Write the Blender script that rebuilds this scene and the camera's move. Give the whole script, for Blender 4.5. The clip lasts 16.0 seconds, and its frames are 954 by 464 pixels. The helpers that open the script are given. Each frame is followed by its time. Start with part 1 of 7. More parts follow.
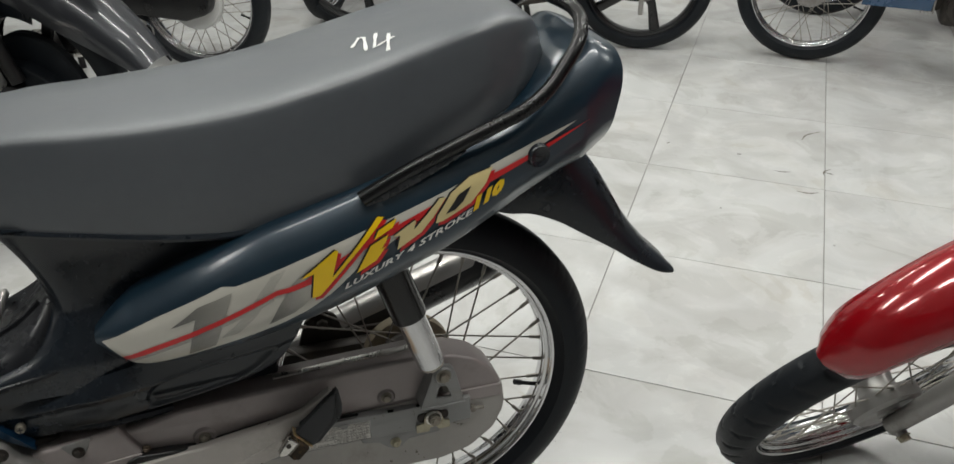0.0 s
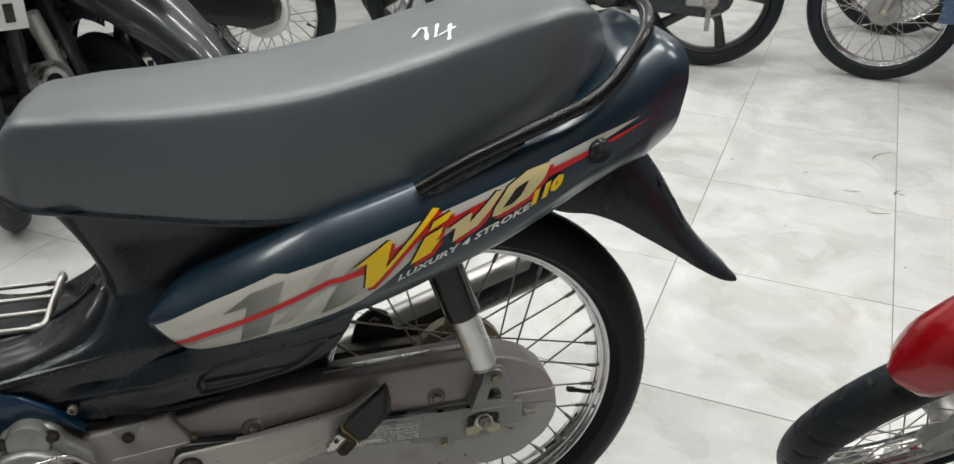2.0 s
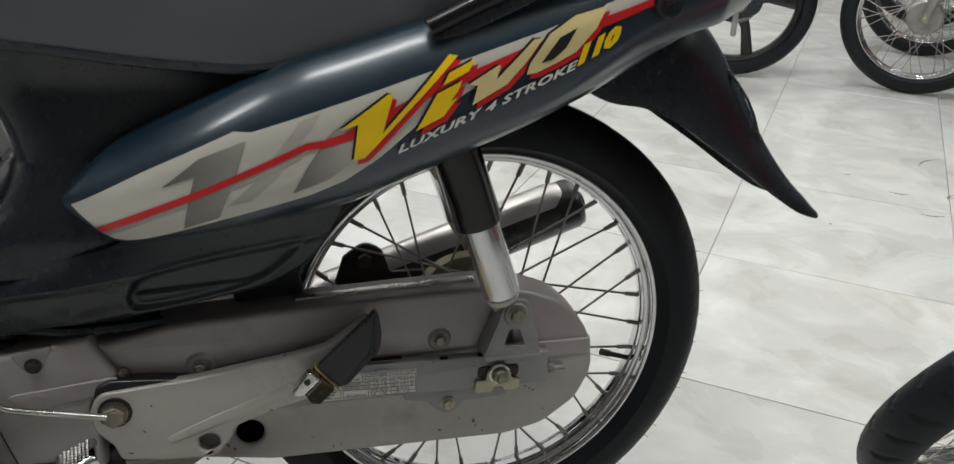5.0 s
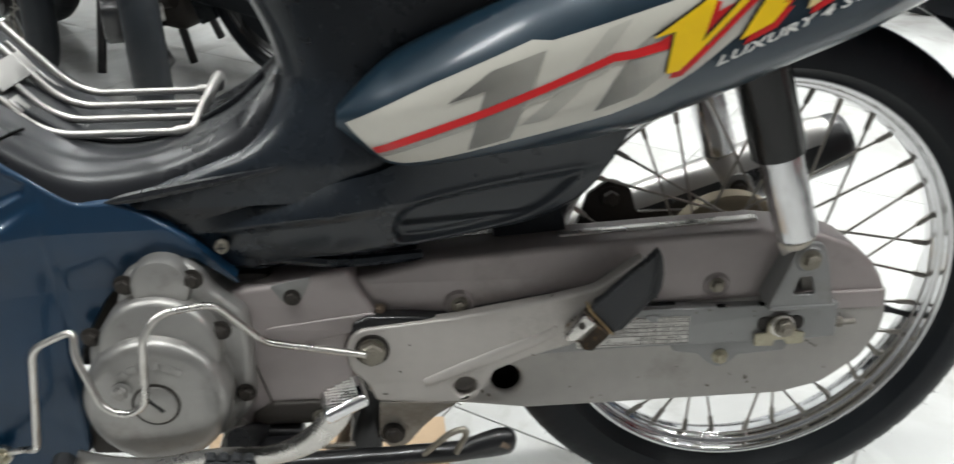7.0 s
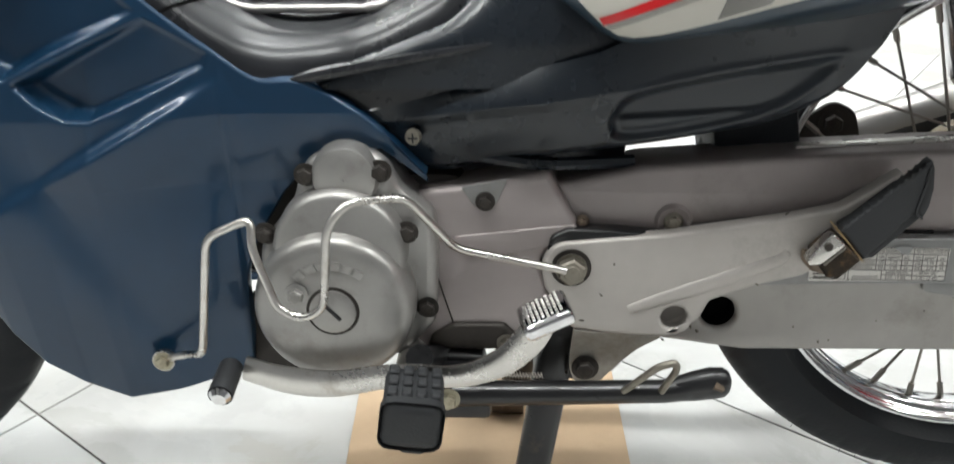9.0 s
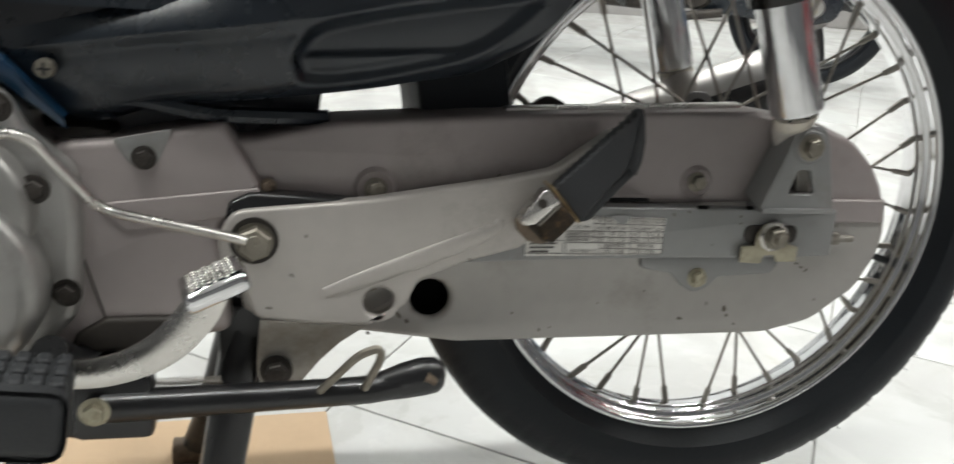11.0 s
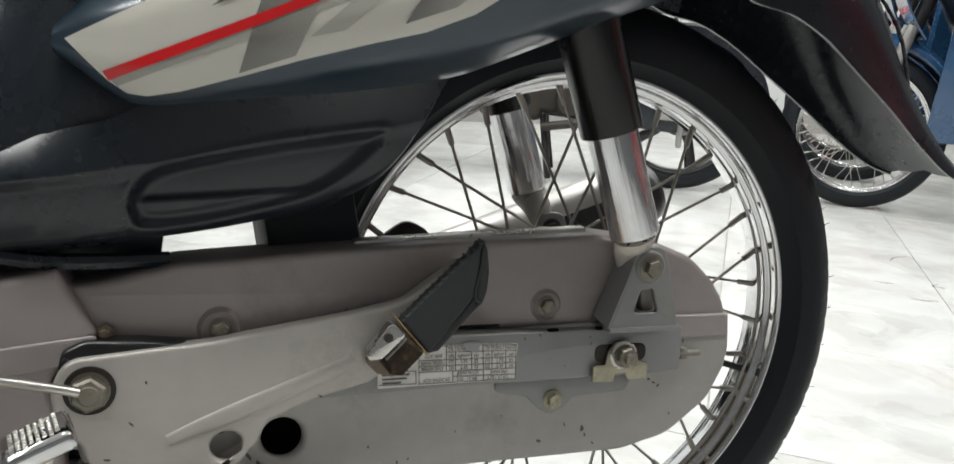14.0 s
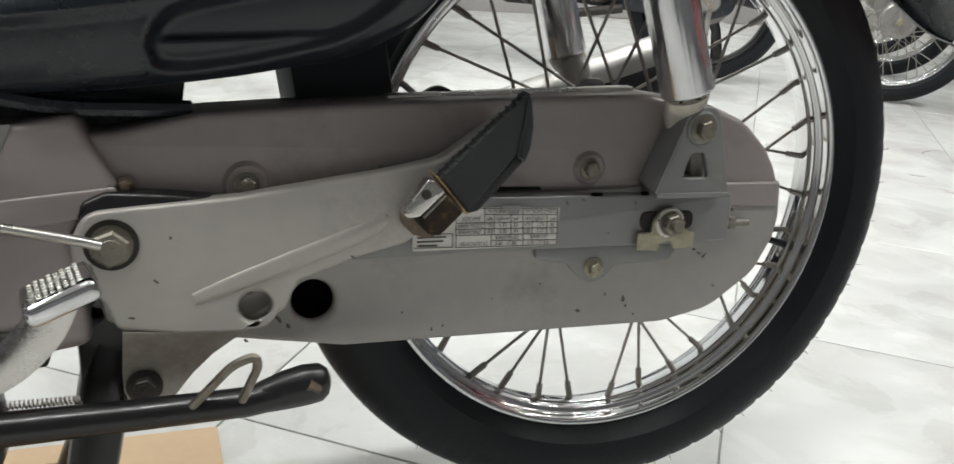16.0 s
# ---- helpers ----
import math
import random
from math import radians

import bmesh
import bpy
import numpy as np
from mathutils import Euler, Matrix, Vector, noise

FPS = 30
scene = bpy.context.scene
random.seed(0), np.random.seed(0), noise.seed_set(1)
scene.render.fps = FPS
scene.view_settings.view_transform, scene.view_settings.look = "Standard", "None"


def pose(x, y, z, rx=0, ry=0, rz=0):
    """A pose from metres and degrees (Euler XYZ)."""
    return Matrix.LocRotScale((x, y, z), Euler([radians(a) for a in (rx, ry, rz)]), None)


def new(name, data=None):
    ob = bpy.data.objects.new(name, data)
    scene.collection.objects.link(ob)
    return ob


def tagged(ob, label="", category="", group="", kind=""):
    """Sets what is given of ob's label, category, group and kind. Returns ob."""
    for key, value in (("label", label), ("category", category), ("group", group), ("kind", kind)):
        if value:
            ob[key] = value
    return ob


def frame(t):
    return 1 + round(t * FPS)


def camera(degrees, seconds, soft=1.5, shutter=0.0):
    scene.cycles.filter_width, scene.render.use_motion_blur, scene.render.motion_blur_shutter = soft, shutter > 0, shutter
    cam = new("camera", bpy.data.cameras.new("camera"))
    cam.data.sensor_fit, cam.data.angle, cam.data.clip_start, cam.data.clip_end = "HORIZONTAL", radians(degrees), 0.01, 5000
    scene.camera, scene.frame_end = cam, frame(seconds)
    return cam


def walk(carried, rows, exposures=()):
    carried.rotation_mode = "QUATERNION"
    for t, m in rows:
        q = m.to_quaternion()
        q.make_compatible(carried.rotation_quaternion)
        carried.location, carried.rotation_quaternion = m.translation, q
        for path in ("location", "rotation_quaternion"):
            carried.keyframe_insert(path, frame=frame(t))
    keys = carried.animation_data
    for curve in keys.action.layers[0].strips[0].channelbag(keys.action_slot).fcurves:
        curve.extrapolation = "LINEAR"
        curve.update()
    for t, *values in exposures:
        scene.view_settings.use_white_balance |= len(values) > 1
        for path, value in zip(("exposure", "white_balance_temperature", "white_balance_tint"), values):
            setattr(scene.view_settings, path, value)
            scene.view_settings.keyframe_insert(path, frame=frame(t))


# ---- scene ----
cam = camera(55.5, 16.0, soft=1.4, shutter=0.5)
PATH = [
    (0, -0.243, -1.110, 1.265, -17.23, -30.67, 0.53),
    (0.5, -0.245, -1.112, 1.243, -17.15, -31.01, 0.53),
    (1, -0.240, -1.121, 1.245, -17.05, -31.28, 0.57),
    (1.5, -0.240, -1.115, 1.238, -14.91, -31.09, -0.28),
    (2, -0.241, -1.106, 1.223, -13.08, -29.31, 0.21),
    (2.5, -0.239, -1.104, 1.212, -13.12, -29.22, 1.11),
    (3, -0.227, -1.096, 1.213, -13.21, -28.75, 1.83),
    (3.2, -0.224, -1.092, 1.209, -13.26, -28.66, 2.01),
    (5.3, -0.231, -0.919, 0.901, -13.51, -25.40, 2.69),
    (5.5, -0.255, -0.904, 0.896, -13.79, -26.22, 2.92),
    (6, -0.274, -0.894, 0.872, -12.05, -26.96, 2.05),
    (6.5, -0.315, -0.878, 0.857, -8.24, -27.41, 0.53),
    (7, -0.368, -0.848, 0.856, -4.60, -28.46, -0.23),
    (7.5, -0.414, -0.831, 0.854, -0.34, -28.74, -1.34),
    (8, -0.448, -0.808, 0.844, 2.71, -29.28, -1.43),
    (8.2, -0.459, -0.805, 0.833, 3.27, -29.31, -1.49),
    (10.3, -0.458, -0.730, 0.565, -3.10, -24.38, 3.85),
    (10.5, -0.454, -0.723, 0.561, -7.56, -23.25, 4.97),
    (11, -0.407, -0.733, 0.582, -14.30, -20.93, 5.27),
    (11.5, -0.383, -0.743, 0.593, -16.86, -20.32, 4.46),
    (12, -0.378, -0.746, 0.612, -18.16, -18.16, 3.44),
    (12.5, -0.374, -0.747, 0.611, -19.27, -15.97, 3.53),
    (13, -0.373, -0.747, 0.618, -20.05, -14.42, 3.94),
    (13.5, -0.374, -0.749, 0.613, -20.41, -12.92, 4.11),
    (14, -0.370, -0.742, 0.608, -20.22, -13.95, 4.66),
    (14.5, -0.365, -0.729, 0.590, -20.37, -15.64, 4.92),
    (15, -0.357, -0.721, 0.580, -20.34, -17.87, 5.39),
    (15.5, -0.353, -0.718, 0.567, -20.14, -19.26, 5.34),
    (16, -0.376, -0.706, 0.564, -19.96, -20.28, 5.23),
]
walk(cam, [(t, pose(x, y, z, 90 + pitch, 0, yaw) @ pose(0, 0, 0, 0, 0, roll)) for t, x, y, z, yaw, pitch, roll in PATH],
     exposures=[(0.0, -0.39, 6550, 10), (1.0, -0.39, 6510, 10), (1.6, -0.21, 6490, 10), (3.0, -0.02, 6480, 10), (5.5, -0.25, 6500, 10), (6.3, 0.26, 6390, 10), (7.2, 0.59, 6290, 10), (8.0, 1.09, 6220, 10), (8.6, 0.94, 6270, 10), (10.5, 0.55, 6450, 10), (12.5, 0.49, 6420, 10), (15.0, 0.43, 6420, 10), (16.0, 0.33, 6440, 10)])

# ---- light: white showroom with rows of ceiling tubes ----
world = bpy.data.worlds.new("world")
scene.world = world
world.use_nodes = True
world.node_tree.nodes["Background"].inputs[0].default_value = (0.9, 0.95, 1.0, 1)
world.node_tree.nodes["Background"].inputs[1].default_value = 0.05

ROOM = (-4.2, 5.6, -3.6, 3.9, 3.3)      # x0, x1, y0, y1, height


# ---- materials ----
def nodes_of(name):
    m = bpy.data.materials.new(name)
    m.use_nodes = True
    return m, m.node_tree.nodes, m.node_tree.links, m.node_tree.nodes["Principled BSDF"]


def material(name, col, rough=0.5, metal=0.0, coat=0.0, var=0.12, scale=9.0, bump=0.0, bscale=300.0, rvar=0.1,
             spec=0.5, dirt=None, dirt_amount=0.0, dirt_scale=6.0, island=0.0, coat_r=0.06):
    """Base colour that wanders at a large and a small scale, roughness with it, fine relief, and blotches of dirt."""
    m, n, l, b = nodes_of(name)
    tc = n.new("ShaderNodeTexCoord")
    big = n.new("ShaderNodeTexNoise")
    big.inputs["Scale"].default_value, big.inputs["Detail"].default_value = scale, 6
    small = n.new("ShaderNodeTexNoise")
    small.inputs["Scale"].default_value, small.inputs["Detail"].default_value = scale * 14, 4
    l.new(tc.outputs["Object"], big.inputs["Vector"])
    l.new(tc.outputs["Object"], small.inputs["Vector"])
    add = n.new("ShaderNodeMath")
    add.operation = "MULTIPLY_ADD"
    add.inputs[1].default_value = 0.35
    l.new(small.outputs["Fac"], add.inputs[0])
    l.new(big.outputs["Fac"], add.inputs[2])
    ramp = n.new("ShaderNodeMapRange")
    ramp.inputs["From Min"].default_value, ramp.inputs["From Max"].default_value = 0.35, 1.0
    ramp.inputs["To Min"].default_value, ramp.inputs["To Max"].default_value = 1 - var, 1 + var
    l.new(add.outputs[0], ramp.inputs["Value"])
    mul = n.new("ShaderNodeVectorMath")
    mul.operation = "SCALE"
    mul.inputs[0].default_value = col
    l.new(ramp.outputs[0], mul.inputs["Scale"])
    out = mul.outputs["Vector"]
    if island:
        info = n.new("ShaderNodeObjectInfo")
        r2 = n.new("ShaderNodeMapRange")
        r2.inputs["To Min"].default_value, r2.inputs["To Max"].default_value = 1 - island, 1 + island
        l.new(info.outputs["Random"], r2.inputs["Value"])
        s2 = n.new("ShaderNodeVectorMath")
        s2.operation = "SCALE"
        l.new(out, s2.inputs[0])
        l.new(r2.outputs[0], s2.inputs["Scale"])
        out = s2.outputs["Vector"]
    if dirt:
        dn = n.new("ShaderNodeTexNoise")
        dn.inputs["Scale"].default_value, dn.inputs["Detail"].default_value = dirt_scale, 8
        dn.inputs["Roughness"].default_value = 0.7
        l.new(tc.outputs["Object"], dn.inputs["Vector"])
        dr = n.new("ShaderNodeMapRange")
        dr.inputs["From Min"].default_value, dr.inputs["From Max"].default_value = 0.62 - 0.25 * dirt_amount, 0.75
        dr.inputs["To Max"].default_value = min(1.0, 0.4 + dirt_amount)
        l.new(dn.outputs["Fac"], dr.inputs["Value"])
        mix = n.new("ShaderNodeMix")
        mix.data_type = "RGBA"
        l.new(dr.outputs[0], mix.inputs["Factor"])
        l.new(out, mix.inputs[6])
        mix.inputs[7].default_value = (*dirt, 1)
        out = mix.outputs[2]
    l.new(out, b.inputs["Base Color"])
    rr = n.new("ShaderNodeMapRange")
    rr.inputs["From Min"].default_value, rr.inputs["From Max"].default_value = 0.3, 0.9
    rr.inputs["To Min"].default_value, rr.inputs["To Max"].default_value = max(0.02, rough - rvar * rough), min(1, rough + rvar * 2 * rough)
    l.new(add.outputs[0], rr.inputs["Value"])
    l.new(rr.outputs[0], b.inputs["Roughness"])
    b.inputs["Metallic"].default_value = metal
    b.inputs["Coat Weight"].default_value = coat
    b.inputs["Coat Roughness"].default_value = coat_r
    b.inputs["Specular IOR Level"].default_value = spec
    if bump:
        bn = n.new("ShaderNodeTexNoise")
        bn.inputs["Scale"].default_value, bn.inputs["Detail"].default_value = bscale, 3
        l.new(tc.outputs["Object"], bn.inputs["Vector"])
        bp = n.new("ShaderNodeBump")
        bp.inputs["Strength"].default_value, bp.inputs["Distance"].default_value = bump, 0.001
        l.new(bn.outputs["Fac"], bp.inputs["Height"])
        l.new(bp.outputs[0], b.inputs["Normal"])
    return m


M_BLUE = material("blue_paint", (0.0065, 0.0235, 0.0405), 0.30, 0.25, 0.7, coat_r=0.17, var=0.15, scale=5, rvar=0.2)
M_SHIELD = material("shield_paint", (0.0045, 0.030, 0.070), 0.30, 0.25, 0.40, coat_r=0.07, spec=0.38, var=0.15, scale=5, rvar=0.2)
M_BLACK = material("black_plastic", (0.0105, 0.0145, 0.0200), 0.22, coat=0.0, spec=0.5, var=0.2, scale=6, bump=0.05, bscale=900, rvar=0.25)
M_GLOSSBLACK = material("gloss_black_plastic", (0.0135, 0.0145, 0.0175), 0.23, coat=0.0, spec=0.45, var=0.2, scale=5, rvar=0.3)
M_SATIN = material("satin_black_steel", (0.008, 0.008, 0.009), 0.26, coat=0.2, var=0.3, scale=14, rvar=0.3, dirt=(0.10, 0.06, 0.035), dirt_amount=0.05, dirt_scale=22)
M_VINYL = material("seat_vinyl", (0.078, 0.086, 0.096), 0.34, coat=0.35, coat_r=0.28, var=0.16, scale=5, bump=0.16, bscale=1400, rvar=0.18, spec=0.6, dirt=(0.088, 0.099, 0.107), dirt_amount=0.12, dirt_scale=5)
M_SILVER = material("silver_grey_paint", (0.338, 0.300, 0.294), 0.42, 0.35, var=0.10, scale=7, bump=0.05, bscale=700, dirt=(0.17, 0.15, 0.135), dirt_amount=0.22, dirt_scale=7)
M_SILVER2 = material("light_grey_paint", (0.465, 0.437, 0.410), 0.42, 0.35, var=0.10, scale=7, bump=0.05, bscale=700, dirt=(0.20, 0.18, 0.15), dirt_amount=0.2, dirt_scale=8)
# the light grey paint again, darkened for the dimmer light on the lower case
M_SILVER2_DIM = material("light_grey_paint_dimmed", (0.368, 0.352, 0.332), 0.42, 0.35, var=0.12, scale=6, bump=0.05, bscale=700, dirt=(0.19, 0.17, 0.145), dirt_amount=0.25, dirt_scale=7)
M_ARM = material("mid_grey_paint", (0.262, 0.262, 0.260), 0.40, 0.35, var=0.10, scale=7, bump=0.05, bscale=700, dirt=(0.16, 0.14, 0.115), dirt_amount=0.2, dirt_scale=9)
M_LUG = material("grimy_grey_paint", (0.36, 0.345, 0.32), 0.5, 0.3, var=0.15, scale=14, bump=0.1, bscale=500, dirt=(0.13, 0.105, 0.075), dirt_amount=0.75, dirt_scale=16)
M_ALLOY = material("cast_alloy", (0.345, 0.336, 0.322), 0.36, 0.65, var=0.12, scale=9, bump=0.07, bscale=500, dirt=(0.17, 0.15, 0.13), dirt_amount=0.35, dirt_scale=14)
M_CHROME = material("chrome", (0.70, 0.70, 0.71), 0.03, 1.0, var=0.05, scale=20, rvar=0.5)
M_RACK = material("bright_rack_steel", (0.46, 0.445, 0.43), 0.30, 0.9, var=0.08, scale=25, rvar=0.3)
M_CHROME_DRAWN = material("drawn_chrome", (0.62, 0.62, 0.63), 0.035, 1.0, var=0.05, scale=20, rvar=0.5)


def drawn(m, lean):
    """Faint lengthwise unevenness of a drawn and plated tube that leans by the given angle."""
    n, l = m.node_tree.nodes, m.node_tree.links
    b = next(q for q in n if q.type == "BSDF_PRINCIPLED")
    tc, turn, stretch, noise, bump = (n.new("ShaderNode" + k) for k in ("TexCoord", "Mapping", "Mapping", "TexNoise", "Bump"))
    turn.inputs["Rotation"].default_value = (0, radians(lean), 0)
    stretch.inputs["Scale"].default_value = (1, 1, 0.01)
    noise.inputs["Scale"].default_value, noise.inputs["Detail"].default_value = 300, 3
    bump.inputs["Strength"].default_value, bump.inputs["Distance"].default_value = 1.0, 0.0011
    l.new(tc.outputs["Object"], turn.inputs["Vector"])
    l.new(turn.outputs[0], stretch.inputs["Vector"])
    l.new(stretch.outputs[0], noise.inputs["Vector"])
    l.new(noise.outputs["Fac"], bump.inputs["Height"])
    l.new(bump.outputs[0], b.inputs["Normal"])


drawn(M_CHROME_DRAWN, 18.2)
M_COLLAR = material("cream_painted_collar", (0.55, 0.51, 0.44), 0.4, var=0.15, scale=40, dirt=(0.05, 0.04, 0.03), dirt_amount=0.45, dirt_scale=90)
M_CHROME_DULL = material("worn_chrome", (0.62, 0.60, 0.57), 0.22, 1.0, var=0.12, scale=25, rvar=0.4, dirt=(0.22, 0.165, 0.11), dirt_amount=0.28, dirt_scale=30)
M_SPOKE = material("dull_spoke_steel", (0.33, 0.31, 0.28), 0.38, 0.9, var=0.2, scale=40, rvar=0.3)
M_RUBBER = material("tyre_rubber", (0.0070, 0.0094, 0.0128), 0.50, spec=0.30, var=0.25, scale=9, bump=0.3, bscale=260, dirt=(0.020, 0.021, 0.022), dirt_amount=0.10, dirt_scale=8)
M_GRIP = material("peg_rubber", (0.0155, 0.0168, 0.019), 0.55, var=0.25, scale=20, bump=0.3, bscale=400, dirt=(0.06, 0.055, 0.05), dirt_amount=0.15, dirt_scale=18)
M_BOLT = material("aged_bolt", (0.24, 0.22, 0.185), 0.42, 0.8, var=0.25, scale=60, dirt=(0.10, 0.075, 0.045), dirt_amount=0.35, dirt_scale=70)
M_ZINC = material("yellow_zinc", (0.40, 0.37, 0.28), 0.42, 0.8, var=0.25, scale=50, dirt=(0.09, 0.07, 0.045), dirt_amount=0.45, dirt_scale=60)
M_BRASSY = material("yellowed_steel", (0.42, 0.31, 0.17), 0.35, 0.8, var=0.3, scale=60, dirt=(0.10, 0.06, 0.03), dirt_amount=0.45, dirt_scale=90)
M_RUST = material("rusty_steel", (0.17, 0.13, 0.095), 0.55, 0.3, var=0.4, scale=45, bump=0.5, bscale=300, dirt=(0.06, 0.038, 0.024), dirt_amount=0.7, dirt_scale=60)
M_OLDRUST = material("flaking_rusty_steel", (0.026, 0.019, 0.013), 0.6, 0.0, spec=0.2, var=0.5, scale=90, bump=0.7, bscale=260, dirt=(0.15, 0.085, 0.035), dirt_amount=0.35, dirt_scale=130)
M_DARKMETAL = material("oily_dark_metal", (0.035, 0.030, 0.026), 0.5, 0.4, var=0.4, scale=14, bump=0.3, bscale=120, dirt=(0.10, 0.08, 0.06), dirt_amount=0.2, dirt_scale=15)
M_CREAM = material("cream_decal", (0.56, 0.54, 0.48), 0.30, coat=0.4, var=0.05, scale=7)
M_REDLINE = material("red_decal", (0.60, 0.010, 0.013), 0.30, coat=0.15, var=0.06, scale=9)
M_YELLOW = material("yellow_decal", (0.84, 0.55, 0.004), 0.30, coat=0.15, var=0.06, scale=9)
M_PALE = material("pale_yellow_decal", (0.68, 0.56, 0.27), 0.28, coat=0.4, var=0.06, scale=9)
M_INKBLACK = material("black_decal", (0.006, 0.006, 0.007), 0.45)
M_STAIN = material("faded_oil_stain", (0.20, 0.185, 0.16), 0.5, 0.2, var=0.3, scale=60)
M_SLEEVE = material("gloss_black_enamel", (0.0055, 0.0055, 0.006), 0.20, spec=0.4, var=0.2, scale=9, rvar=0.3)
M_GOLD = material("dusty_gold_enamel", (0.26, 0.215, 0.15), 0.5, 0.4, var=0.15, scale=12, dirt=(0.14, 0.12, 0.10), dirt_amount=0.3, dirt_scale=20)
# near-black for dark joints and for the shade inside openings
M_VOID = material("hole_shade_and_joint_black", (0.004, 0.004, 0.004), 0.9, spec=0.1)
M_GRIME = material("oily_grime", (0.115, 0.100, 0.080), 0.55, 0.2, var=0.35, scale=30, bump=0.2, bscale=200)
M_WHITEINK = material("white_decal", (0.66, 0.66, 0.64), 0.35, coat=0.3, var=0.05)
M_CHALK = material("white_marker", (0.74, 0.74, 0.72), 0.7, var=0.2, scale=60)
M_LABEL = material("label_paper", (0.76, 0.74, 0.70), 0.5, var=0.06, scale=25, dirt=(0.38, 0.34, 0.28), dirt_amount=0.15, dirt_scale=30)
M_INK = material("label_ink", (0.12, 0.11, 0.10), 0.6, var=0.35, scale=60)
M_RED = material("red_paint", (0.28, 0.003, 0.007), 0.14, 0.2, 0.9, var=0.12, scale=5)
M_BLUE2 = material("bright_blue_paint", (0.014, 0.060, 0.14), 0.25, 0.2, 0.8, var=0.12, scale=5)
M_GREYPAINT = material("graphite_paint", (0.026, 0.028, 0.033), 0.3, 0.3, 0.5, var=0.15, scale=5)
M_WHITEPLASTIC = material("white_plastic", (0.66, 0.66, 0.65), 0.4, var=0.06, scale=8)
M_CLEAR = material("frosted_clear_lens", (0.70, 0.68, 0.66), 0.15, coat=0.6, var=0.05)
M_CARD = material("cardboard", (0.47, 0.34, 0.22), 0.85, var=0.10, scale=7, bump=0.2, bscale=200, dirt=(0.36, 0.24, 0.14), dirt_amount=0.18, dirt_scale=9)
M_CARDINK = material("cardboard_print", (0.33, 0.225, 0.14), 0.85, var=0.2, scale=30)
M_WALL = material("painted_wall", (0.58, 0.59, 0.585), 0.75, var=0.05, scale=1.5, bump=0.1, bscale=90)
# grey only for the unseen walls, to hold down bounced light and reflections
M_WALLGREY = material("unseen_wall_light_cut", (0.145, 0.145, 0.15), 0.7, var=0.08, scale=1.5, bump=0.1, bscale=90)
M_BASE = material("grey_skirting_tile", (0.33, 0.32, 0.31), 0.3, var=0.12, scale=3)
M_CEIL = material("ceiling_paint", (0.78, 0.78, 0.77), 0.85, var=0.04, scale=2)
M_GROUT = material("grout", (0.34, 0.33, 0.31), 0.8, var=0.2, scale=20)


